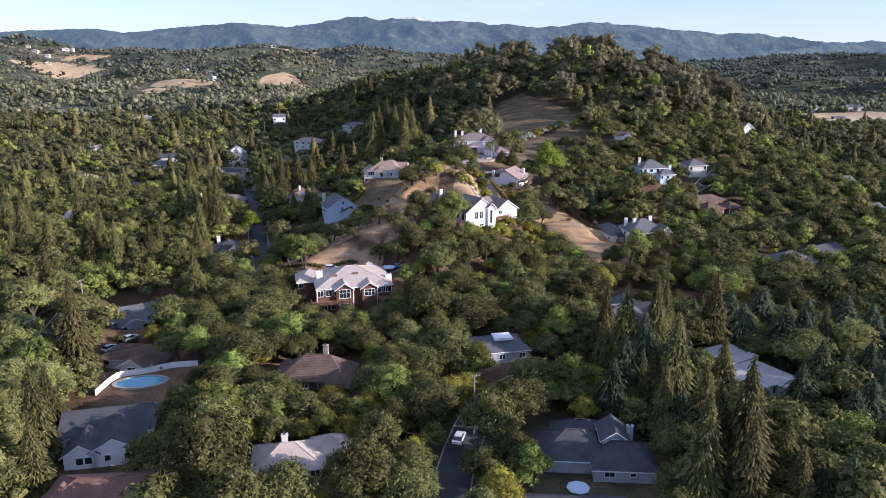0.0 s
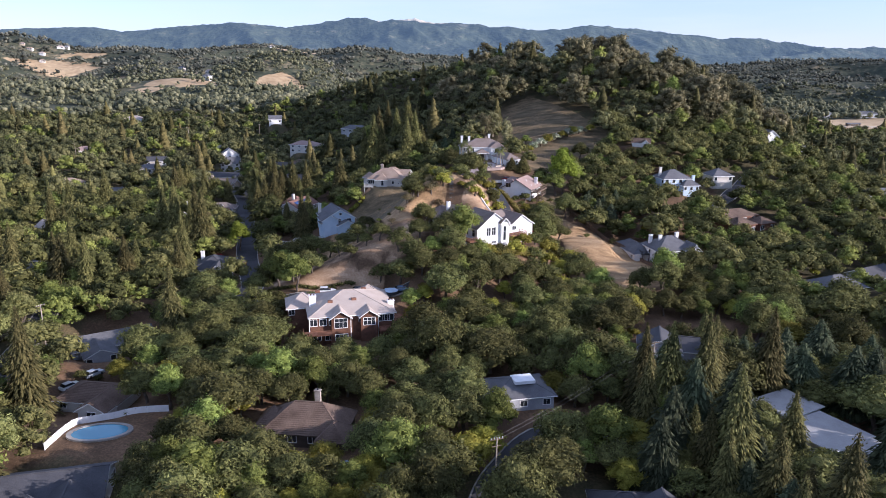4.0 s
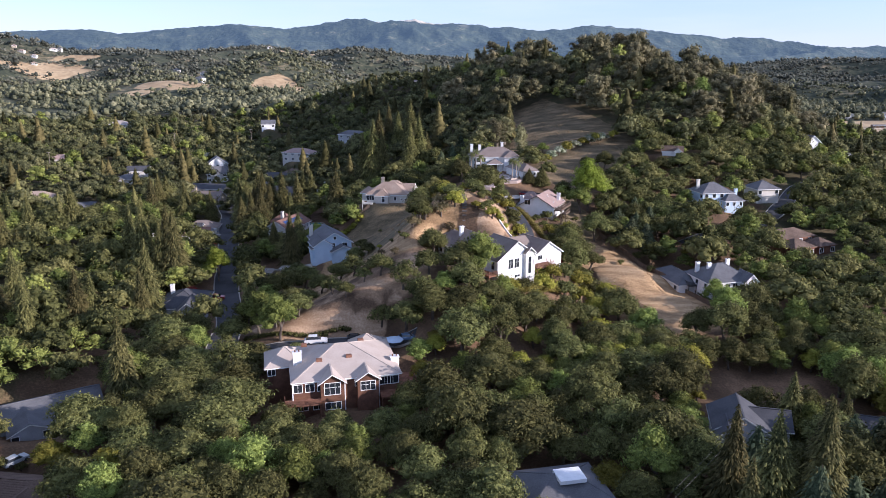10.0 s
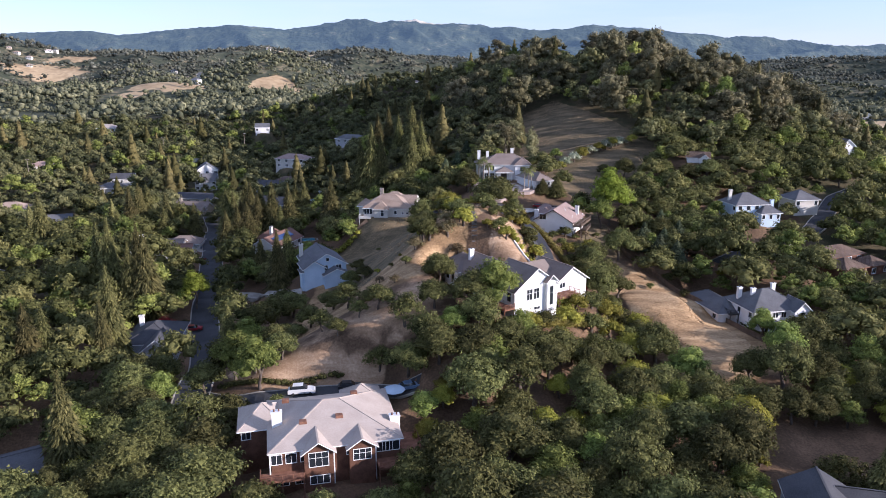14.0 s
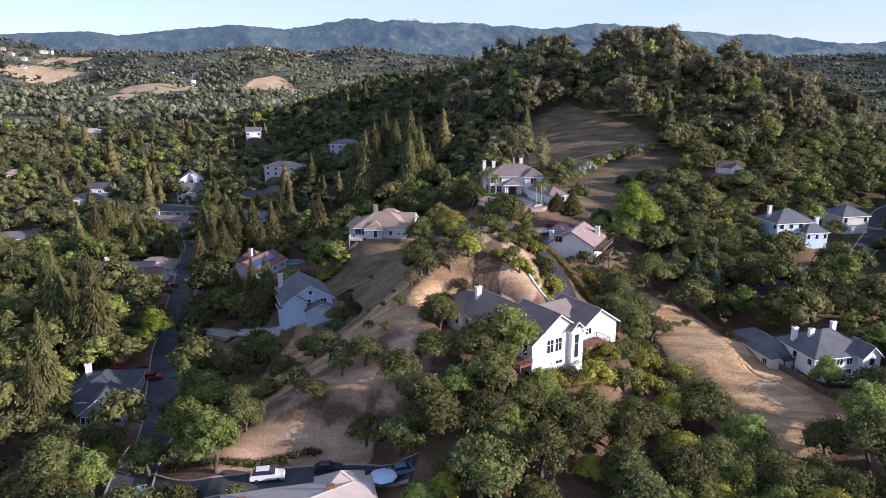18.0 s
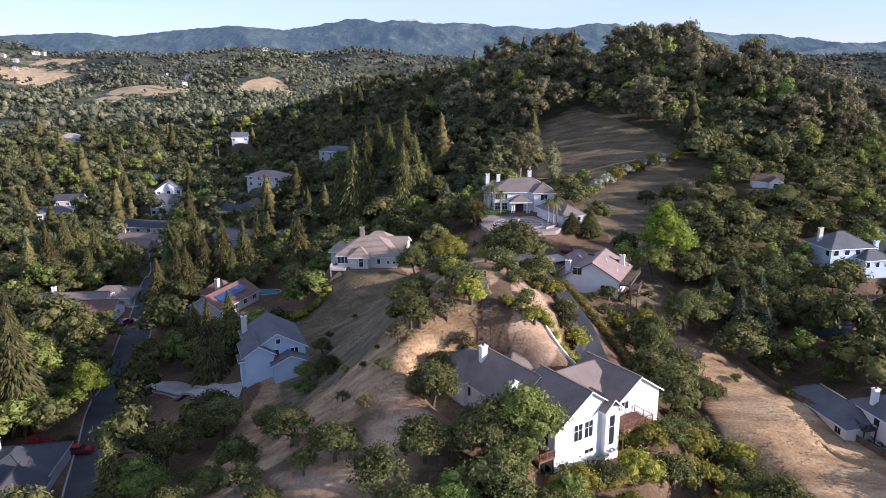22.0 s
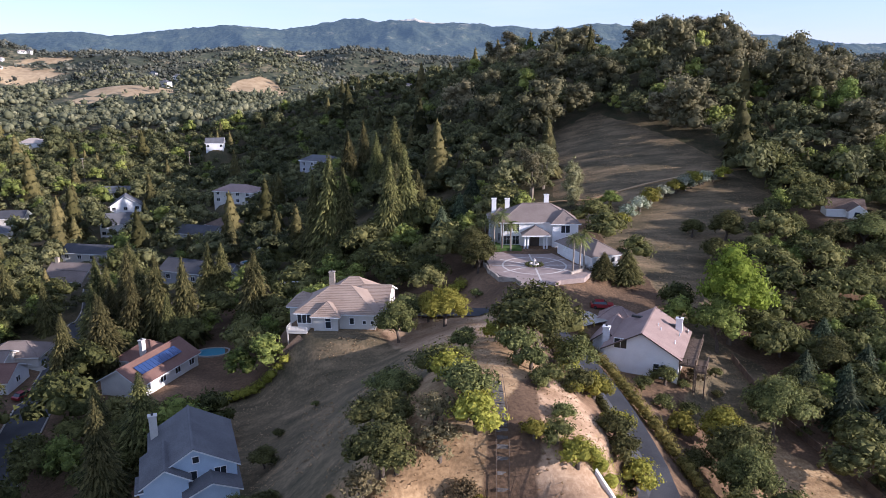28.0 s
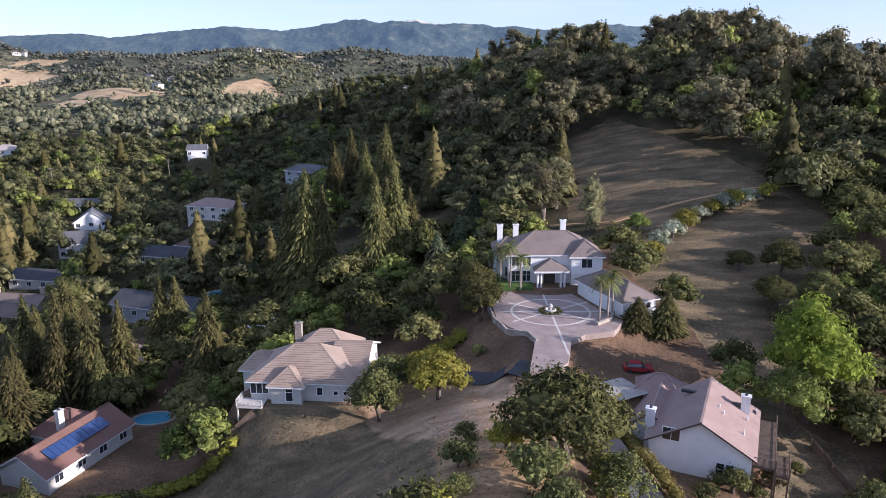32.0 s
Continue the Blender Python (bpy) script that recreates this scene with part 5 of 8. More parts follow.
    for lab, x, y, tn, w, d, e, r, form, wm, rm in (
        ("white house with steep grey gables", -149, 500, 20, 12, 9, 5.6, 9.6, "gabley", M_WHITE, R_GREY),
        ("white house with steep front gable", -140, 471, 12, 11, 9, 5.4, 8.8, "gablex", M_WHITE, R_GREY),
        ("tan lodge with rosy roof on the dark slope", -95, 485, -18, 18, 10, 5.4, 7.6, "hipx", M_CREAM, R_PINK),
        ("grey terraced house among cypresses", -68, 528, -25, 19, 9, 6.0, 8.2, "hipx", M_GREYWALL, R_GREY),
        ("small white house on the slope", -142, 606, 10, 9.5, 8, 3.6, 6.0, "gablex", M_WHITE, R_GREY),
        ("white house among valley trees", -278, 662, 0, 15, 10, 6.0, 8.5, "hipx", M_WHITE, R_LIGHT),
        ("brown-roofed house near the ridge trees", 228, 521, -18, 20, 10, 3.4, 6.2, "gablex", M_CREAM, R_TAUPE),
        ("blue-grey gabled house among bright trees", 187, 424, 15, 9, 9, 5.6, 8.4, "hipx", M_GREYWALL, R_GREY),
        ("white gabled house among bright trees", 163, 408, 10, 8, 8, 5.4, 8.6, "gabley", M_WHITE, R_GREY),
        ("grey-roofed house among trees", 185, 345, 15, 12, 9, 3.2, 5.6, "gablex", M_CREAM, R_GREY),
        ("long low house behind trees", 172, 300, 20, 16, 9, 3.2, 5.4, "gablex", M_GREYWALL, R_GREY),
        ("pale house beside the paddock", 455, 815, -5, 16, 9, 4.5, 7.2, "gablex", M_WHITE, R_GREY),
        ("small white barn beside the paddock", 415, 822, -5, 9, 7, 4.5, 7.4, "gabley", M_WHITE, R_GREY),
        ("grey shed in the paddock", 395, 735, 0, 12, 5, 2.6, 3.4, "gablex", M_FENCE, R_GREY),
        ("low dark house in the shaded valley", -100, 449, -15, 16, 9, 3.2, 5.4, "gablex", M_GREYWALL, R_DARK),
        ("blue-grey house with white trim by a pool", -82, 397, -20, 23, 9, 3.6, 6.0, "gablex", M_GREYWALL, R_DARK),
        ("low tan house with shingle roof in the hollow", -77, 365, 10, 10, 8, 3.0, 5.2, "gabley", M_TANWALL, R_PINK),
        ("grey roofed house among valley oaks", -148, 262, 12, 15, 9, 3.2, 5.4, "hipx", M_GREYWALL, R_GREY),
        ("pale low house in the valley", -163, 310, -20, 15, 9, 3.0, 5.0, "gablex", M_CREAM, R_LIGHT),
        ("low house with grey roof among oaks", -183, 395, 20, 16, 9, 3.2, 5.2, "gablex", M_CREAM, R_GREY),
        ("tan roofed house in the valley woods", -215, 420, 10, 14, 9, 3.2, 5.6, "hipx", M_TANWALL, R_TAN),
        ("white house with grey roof in the valley", -170, 536, 0, 16, 8, 3.4, 5.6, "gablex", M_CREAM, R_GREY),
        ("rosy roofed house in the valley woods", -255, 520, 30, 14, 9, 3.4, 5.8, "hipx", M_CREAM, R_PINK),
        ("pale house on the dark slope", -142, 835, 0, 30, 8, 3.2, 4.6, "gablex", M_GREYWALL, R_DARK),
        ("small pale house on the far slope", -30, 690, 0, 20, 7, 3.2, 4.8, "gablex", M_CREAM, R_DARK),
        ("low house with charcoal roof across the street", -134, 438, -10, 19, 9, 3.2, 5.2, "gablex", M_CREAM, R_DARK),
        ("brown-roofed house tucked behind another", -93, 458, -20, 12, 8, 3.0, 5.0, "hipx", M_TANWALL, R_SHAKE),
        ("pale house with charcoal gable roof", -192, 488, 10, 12, 8, 3.4, 5.8, "gablex", M_CREAM, R_DARK),
        ("grey house with dark hip roof in the valley", -189, 468, 20, 14, 9, 3.4, 5.6, "hipx", M_CREAM, R_GREY),
        ("far pale house on the wooded slope", -228, 834, 10, 17, 8, 3.6, 5.8, "gablex", M_CREAM, R_TAUPE),
        ("low grey house behind pines", 127, 245, 30, 12, 9, 3.2, 5.4, "gablex", M_GREYWALL, R_DARK),
        ("low pale outbuilding with grey roof", 70, 188, -20, 14, 8, 3.0, 4.8, "gablex", M_CREAM, R_DARK),
    ):
        z = gz(x, y) - 0.2
        house(lab, x, y, z, tn, [(0, 0, w, d, -1, e, r, form, row("f", max(2, int(w / 4)), 1.0, 1.4, 1.3) + (row("f", max(2, int(w / 4)), 3.7, 1.4, 1.3) if e > 5 else []))], wm, rm)


build_houses()

# ---- trees ----
RNG = np.random.RandomState(7)


def leaf_quads(lobes, size, density, rng, tri=False, squash=0.85, sprig=1):
    """Leaf sprays on and in a set of lobes (x, y, z, r): folded quads that face outwards, unevenly."""
    V, F = [], []
    for cx, cy, cz, r in lobes:
        n = max(6, int(density * r * r))
        d = rng.normal(size=(n, 3))
        d /= np.linalg.norm(d, axis=1)[:, None]
        d[:, 2] = np.where(d[:, 2] < -0.35, -d[:, 2] * 0.6, d[:, 2])
        rad = r * (0.72 + 0.36 * rng.rand(n) ** 0.7)
        if sprig > 1:  # several leaves to a sprig, with gaps between sprigs
            d, rad = d[np.arange(n) // sprig], rad[np.arange(n) // sprig] * 1.04
        c = np.array([cx, cy, cz]) + d * rad[:, None] * [1, 1, squash]
        if sprig > 1:
            c = c + rng.normal(size=(n, 3)) * size * 0.55
        nor = d + rng.normal(size=(n, 3)) * 0.45 + [0, 0, 0.25]
        nor /= np.linalg.norm(nor, axis=1)[:, None]
        t = np.cross(nor, rng.normal(size=(n, 3)))
        t /= np.linalg.norm(t, axis=1)[:, None]
        b = np.cross(nor, t)
        s = size * (0.55 + 0.9 * rng.rand(n))[:, None]
        asp = (0.6 + 0.5 * rng.rand(n))[:, None]
        q = np.stack([c - t * s * .5, c + b * s * .5 * asp - nor * s * .12, c + t * s * .5, c - b * s * .5 * asp - nor * s * .12], 1)
        base = sum(len(v) for v in V)
        k = 3 if tri else 4
        V.append(q[:, :k].reshape(-1, 3))
        F.append(np.arange(n * k).reshape(-1, k) + base)
    return np.concatenate(V), np.concatenate(F)


def blob(cx, cy, cz, r, rng, rings=4, segs=7):
    """A rough inner mass that stops light from passing straight through a bough."""
    v = [(cx, cy, cz - r * 0.7)]
    for i in range(1, rings):
        a = math.pi * i / rings
        for j in range(segs):
            b = 6.2832 * (j + 0.5 * (i % 2)) / segs
            k = r * (0.85 + 0.3 * rng.rand())
            v.append((cx + math.sin(a) * math.cos(b) * k, cy + math.sin(a) * math.sin(b) * k, cz - math.cos(a) * k * 0.8))
    v.append((cx, cy, cz + r * 0.8))
    f = [(0, 1 + (j + 1) % segs, 1 + j) for j in range(segs)]
    for i in range(rings - 2):
        for j in range(segs):
            a, b = 1 + i * segs + j, 1 + i * segs + (j + 1) % segs
            f.append((a, b, b + segs, a + segs))
    t = len(v) - 1
    f += [(t, t - segs + j, t - segs + (j + 1) % segs) for j in range(segs)]
    return v, f


def crown_mesh(lobes, size, density, mat, seed, core=0.70, squash=0.85):
    rng = np.random.RandomState(seed)
    v, f = leaf_quads(lobes, size * 0.82, density * 3.4, rng, True, squash, 9)
    V, F = v.tolist(), f.tolist()
    if core:
        for cx, cy, cz, r in lobes:
            bv, bf = blob(cx, cy, cz, r * core, rng)
            n = len(V)
            V += bv
            F += [tuple(k + n for k in q) for q in bf]
    return V, F


def oak_shape(seed, R, H, spread=1.0, n=11):
    """Round, broad crown: lobes round a domed outline; trunk that forks."""
    rng = np.random.RandomState(seed)
    lobes = []
    base = H * 0.14
    for k in range(n):
        a = 2.4 * k + rng.rand() * 0.8
        q = math.sqrt((k + 0.3) / n)
        rr = R * 0.68 * q * spread
        zz = base + (H - base) * (0.66 - 0.40 * q * q + 0.16 * rng.rand())
        lobes.append((rr * math.cos(a), rr * math.sin(a), zz, R * (0.34 + 0.16 * rng.rand())))
    lobes.append((0.1 * R, -0.05 * R, H - R * 0.36, R * 0.36))
    g = Geo()
    lean = (rng.rand() - 0.5) * 0.1 * H
    fork = (lean, 0.05 * H, H * 0.30)
    g.tube([(0, 0, -1.0), (lean * 0.4, 0, H * 0.12), fork], [0.055 * R + 0.12, 0.045 * R + 0.1, 0.04 * R + 0.08], 8)
    for k in (0, 2, 4, 6, 8):
        x, y, z, r = lobes[k % len(lobes)]
        g.tube([fork, ((fork[0] + x) / 2, (fork[1] + y) / 2, (fork[2] + z) / 2 + 0.2), (x, y, z)], [0.035 * R + 0.06, 0.025 * R + 0.04, 0.03], 5)
    return lobes, g


def conifer_shape(seed, R, H, tiers=14, droop=0.18, bare=0.08, near=False):
    """A cone of drooping boughs: each bough is a spray that narrows outwards."""
    rng = np.random.RandomState(seed)
    V, F = [], []
    for k in range(tiers):
        t = k / tiers
        z = H * (bare + (1 - bare) * t)
        r = R * (1 - t) ** 0.8 * (0.82 + 0.36 * rng.rand()) + 0.2
        m = max(6, int((46 if near else 10) * (1 - t) + 7))
        for j in range(m):
            a = 6.2832 * (j + rng.rand() * 0.9) / m
            L = r * (0.7 + 0.5 * rng.rand())
            for s in range(1, 5):
                w = (L * (0.21 - 0.03 * s) + 0.16) * (0.46 if near else 0.8)
                d0, d1 = L * s / 5.4, L * (s + 1.5) / 5.4
                zz0, zz1 = z - d0 * droop + rng.normal() * 0.15, z - d1 * droop - 0.10 * L + rng.normal() * 0.2
                ca, sa = math.cos(a + rng.normal() * 0.16), math.sin(a + rng.normal() * 0.16)
                tilt = rng.normal() * 0.4
                n = len(V)
                V += [(ca * d0, sa * d0, zz0 + 0.08 * L), (ca * (d0 + d1) / 2 - sa * w, sa * (d0 + d1) / 2 + ca * w, (zz0 + zz1) / 2 + tilt * w), (ca * d1, sa * d1, zz1), (ca * (d0 + d1) / 2 + sa * w, sa * (d0 + d1) / 2 - ca * w, (zz0 + zz1) / 2 - tilt * w)]
                F.append((n, n + 1, n + 2, n + 3))
    n = len(V)
    seg = 9
    for i in range(7):
        t = i / 6
        for j in range(seg):
            b = 6.2832 * j / seg + i
            k = (R * 0.80 * (1 - t) ** 0.85 + 0.05) * (0.75 + 0.5 * rng.rand())
            V.append((math.cos(b) * k, math.sin(b) * k, H * (bare * 0.5 + (0.96 - bare * 0.5) * t)))
    for i in range(6):
        for j in range(seg):
            a, b = n + i * seg + j, n + i * seg + (j + 1) % seg
            F.append((a, b, b + seg, a + seg))
    g = Geo().tube([(0, 0, -1), (0, 0, H * 0.5), (0, 0, H * 0.98)], [0.018 * H + 0.1, 0.012 * H + 0.06, 0.03], 7)
    return V, F, g


def column_shape(seed, R, H):
    rng = np.random.RandomState(seed)
    lobes = []
    for k in range(12):
        t = k / 11
        r = R * (0.55 + 0.6 * math.sin(math.pi * min(1, t * 0.9 + 0.12)))
        lobes.append((rng.normal() * R * 0.22, rng.normal() * R * 0.22, H * (0.1 + 0.84 * t), r * (0.7 + 0.25 * rng.rand()) * (1 if t < 0.9 else 0.6)))
    g = Geo().tube([(0, 0, -1), (0, 0, H * 0.6)], [0.22, 0.08], 7)
    return lobes, g


def eucalypt_shape(seed, R, H):
    """Tall pale stems that carry loose, separate clumps."""
    rng = np.random.RandomState(seed)
    g = Geo()
    lobes = []
    for s in range(3):
        a = 2.1 * s + rng.rand()
        tx, ty = math.cos(a) * R * 0.45, math.sin(a) * R * 0.45
        top = H * (0.78 + 0.2 * rng.rand())
        g.tube([(tx * 0.1, ty * 0.1, -1), (tx * 0.4, ty * 0.4, top * 0.4), (tx, ty, top * 0.9)], [0.34, 0.22, 0.06], 6)
        for k in range(8):
            t = 0.34 + 0.66 * k / 7
            b = rng.rand() * 6.28
            o = R * (0.5 if k < 6 else 0.15) * (0.4 + 0.6 * rng.rand())
            lobes.append((tx * t + math.cos(b) * o, ty * t + math.sin(b) * o, top * t, R * (0.24 + 0.16 * rng.rand())))
    return lobes, g


def fan(seed, n, length, droop, width, z0):
    """Palm fronds: arching ribs with two rows of leaflets."""
    rng = np.random.RandomState(seed)
    V, F = [], []
    for k in range(n):
        a = 6.2832 * k / n * 2.618 + rng.rand() * 0.3
        up = 0.9 - 1.5 * (k / n)
        L = length * (0.85 + 0.3 * rng.rand())
        pts = []
        for s in range(7):
            t = s / 6
            r = L * t * math.cos(up) * (1 - 0.1 * t)
            pts.append(np.array([math.cos(a) * r, math.sin(a) * r, z0 + L * (math.sin(up) * t - droop * t * t)]))
        side = np.array([-math.sin(a), math.cos(a), 0])
        for s in range(6):
            for sg in (-1, 1):
                for e in range(2):
                    p = pts[s] + (pts[s + 1] - pts[s]) * e * 0.5
                    q = pts[s] + (pts[s + 1] - pts[s]) * (e * 0.5 + 0.42)
                    w = width * math.sin(math.pi * (0.12 + 0.8 * (s + e * 0.5) / 6))
                    tip = (p + q) / 2 + side * sg * w + np.array([0, 0, -0.35 * w]) + (q - p) * 1.0
                    m = len(V)
                    V += [tuple(p), tuple(q), tuple(tip)]
                    F.append((m, m + 1, m + 2))
    return V, F


KINDS = {}


def kind(key, name, label, category, group, trunk, crown_v, crown_f, leaf, bark=None):
    KINDS[key] = (name, label, category, group, trunk.mesh("trunk", bark or M_BARK), mesh("crown", crown_v, crown_f, leaf))


def plant(key, x, y, scale=1.0, tall=1.0, turn=None, label=None, z=None):
    name, lab, cat, grp, trunk, crown = KINDS[key]
    t = thing(name, (0, 0, 0), label or lab, cat, grp)
    t.matrix_basis = Matrix.LocRotScale((x, y, gz(x, y) if z is None else z), Euler((0, 0, RNG.rand() * 6.28 if turn is None else turn)), (scale, scale, scale * tall))
    part("trunk", trunk, t)
    part("crown", crown, t)
    return t


for _k in range(4):
    _l, _g = oak_shape(20 + _k, 5.0, 8.6 + 0.5 * _k, n=12 + _k)
    kind(f"oak{_k}", "oak_tree", "dark green live oak with a broad rounded crown", "tree", "live oaks", _g, *crown_mesh(_l, 0.56, 27, F_OAK, 60 + _k), F_OAK)
_l, _g = oak_shape(31, 4.6, 8.4, n=13)
kind("openoak", "oak_tree", "sparse grey-green oak with visible dark limbs", "tree", "live oaks", _g, *crown_mesh([(x, y, z, r * 0.86) for x, y, z, r in _l], 0.55, 24, F_OAK, 71, core=0.4), F_OAK)
for _k in range(2):
    _l, _g = oak_shape(41 + _k, 4.2, 10.5, n=14)
    kind(f"bright{_k}", "broadleaf_tree", "bright green leafy broadleaf tree", "tree", "broadleaf trees", _g, *crown_mesh(_l, 0.52, 30, F_BRIGHT, 80 + _k), F_BRIGHT)
_l, _g = oak_shape(44, 4.2, 11.5, n=15)
kind("lime", "broadleaf_tree", "brilliant lime-green leafy tree in sunlight", "tree", "broadleaf trees", _g, *crown_mesh(_l, 0.52, 30, F_LIME, 87), F_LIME)
_l, _g = oak_shape(45, 4.6, 12.5, n=16)
kind("pale", "broadleaf_tree", "tall pale olive-green street tree in full sun", "tree", "broadleaf trees", _g, *crown_mesh(_l, 0.55, 27, F_PALE, 88, core=0.55), F_PALE)
_l, _g = oak_shape(47, 4.0, 7.0, n=11)
kind("yellow", "broadleaf_tree", "yellow-green small ornamental tree", "tree", "broadleaf trees", _g, *crown_mesh(_l, 0.5, 34, F_YELLOW, 84), F_YELLOW)
_l, _g = oak_shape(48, 3.2, 4.6, n=10)
kind("maple", "maple_tree", "small dark red-leaved maple", "tree", "broadleaf trees", _g, *crown_mesh(_l, 0.42, 40, F_MAPLE, 85), F_MAPLE)
for _k in range(3):
    _v, _f, _g = conifer_shape(51 + _k, 5.0 - 0.5 * _k, 21.0, 46, 0.12 + 0.07 * _k, 0.02, True)
    kind(f"redwood{_k}", "redwood_tree", "tall conical redwood with drooping olive-green boughs", "tree", "redwoods and conifers", _g, _v, _f, F_RED)
_v, _f, _g = conifer_shape(57, 6.0, 15.0, 18, 0.15, 0.06, True)
kind("pine", "conifer_tree", "dark blue-green spreading conifer", "tree", "redwoods and conifers", _g, _v, _f, F_PINE)
for _k in range(2):
    _l, _g = eucalypt_shape(61 + _k, 5.5, 21)
    kind(f"euc{_k}", "eucalyptus_tree", "tall ragged eucalyptus with pale stems", "tree", "eucalyptus trees", _g, *crown_mesh(_l, 0.75, 22, F_EUC, 90 + _k, core=0.55), F_EUC, M_PALEBARK)
_l, _g = column_shape(65, 2.0, 15)
kind("poplar", "poplar_tree", "narrow olive-green columnar poplar", "tree", "broadleaf trees", _g, *crown_mesh(_l, 0.45, 44, F_EUC, 95), F_EUC)
_l, _g = oak_shape(66, 1.6, 2.1, n=8)
kind("shrub", "shrub", "rounded green shrub on the dry slope", "shrub", "shrubs", _g, *crown_mesh(_l, 0.3, 80, F_OAK, 96), F_OAK)
kind("yshrub", "shrub", "rounded yellow-green garden shrub", "shrub", "shrubs", _g, *crown_mesh(_l, 0.3, 80, F_YELLOW, 97), F_YELLOW)
kind("drybush", "shrub", "brownish dry brush on the knoll", "shrub", "shrubs", _g, *crown_mesh(_l, 0.3, 70, F_DRYBUSH, 99, core=0.45), F_DRYBUSH)
kind("fshrub", "shrub", "pale flowering oleander shrub", "shrub", "flowering shrubs", _g, *crown_mesh(_l, 0.28, 80, F_FLOWER, 98), F_FLOWER)
for _k, (_h, _len) in enumerate(((8.5, 2.6), (6.5, 2.4))):
    _g = Geo().tube([(0, 0, -0.5), (0.08, 0, _h * 0.5), (0.02, 0.05, _h)], [0.24, 0.17, 0.16], 9)
    kind(f"palm{_k}", "palm_tree", "slender palm with a feathery crown", "palm", "palms", _g, *fan(70 + _k, 26, _len, 0.45, 0.55, _h), F_PALM, M_PALEBARK)
_g = Geo().tube([(0, 0, -0.5), (0, 0, 1.4)], [0.5, 0.42], 9)
kind("fatpalm", "palm_tree", "broad dark date palm", "palm", "palms", _g, *fan(75, 40, 4.2, 0.5, 0.6, 1.6), F_PINE, M_BARK)

TAKEN = []  # x, y, radius of planted trees


def put(key, x, y, scale=1.0, tall=1.0, r=None, **kw):
    TAKEN.append((x, y, r or 3.0 * scale))
    return plant(key, x, y, scale, tall, **kw)


# trees that stand out
for x, y, s, tl, k in ((-91, 250, 0.95, 1.18, 1), (40, 113, 1.0, 1.0, 0), (43, 127, 0.95, 0.95, 1), (37, 139, 0.9, 0.85, 2), (48, 119, 1.0, 0.95, 2), (42, 104, 1.0, 0.95, 2),
                       (-43, 392, 1.2, 1.22, 0), (-48, 394, 1.1, 1.1, 1), (-39, 391, 1.1, 1.12, 1), (-41, 462, 1.1, 1.15, 1), (-46, 456, 1.1, 1.1, 0), (-28, 441, 1.2, 1.1, 0), (-26, 386, 1.15, 1.12, 1), (-22, 390, 1.1, 1.2, 0), (-19, 400, 0.95, 0.9, 0), (-35, 448, 1.1, 1.0, 2),
                       (-91, 371, 1.05, 0.95, 0), (-95, 366, 0.85, 0.95, 1), (-86, 358, 1.05, 0.98, 1), (-81, 353, 1.0, 0.95, 0), (-76, 350, 1.05, 0.98, 0), (-72, 345, 0.7, 0.95, 2), (-70, 350, 1.0, 0.98, 1), (-54.5, 352, 0.95, 1.0, 0), (-57, 355, 0.75, 1.0, 1), (-88, 346, 0.9, 0.85, 2), (-92, 352, 0.85, 0.9, 0),
                       (-104, 280, 1.1, 1.15, 1), (-93, 276, 1.0, 1.15, 0), (-98, 284, 1.05, 1.1, 1), (-112, 290, 1.05, 1.05, 1), (54, 189, 0.8, 0.8, 2), (61, 188, 0.6, 0.72, 0),
                       (27, 341, 0.7, 0.5, 0), (22, 340.5, 0.65, 0.38, 1), (49, 501, 0.95, 1.15, 0), (65, 190, 0.6, 0.68, 0)):
    put(f"redwood{k}", x, y, s, tl)
for x, y, s, tl in ((38, 150, 1.1, 1.2), (44, 146, 1.1, 1.25), (33, 146, 1.0, 1.1), (29, 139, 0.9, 1.1), (50, 310, 0.55, 0.9), (55, 306, 0.6, 0.9), (61, 311, 0.65, 0.9), (58, 320, 0.6, 0.9), (-12, 380, 0.75, 1.0), (-7, 390, 0.7, 1.0), (-3, 402, 0.75, 1.0), (60, 172, 0.9, 1.0), (68, 178, 1.0, 0.9), (48, 158, 0.9, 0.9), (76, 165, 1.0, 1.0), (52, 300, 0.7, 0.8), (48, 306, 0.6, 0.8), (56, 296, 0.7, 0.8), (80, 186, 0.9, 0.9)):
    put("pine", x, y, s, tl)
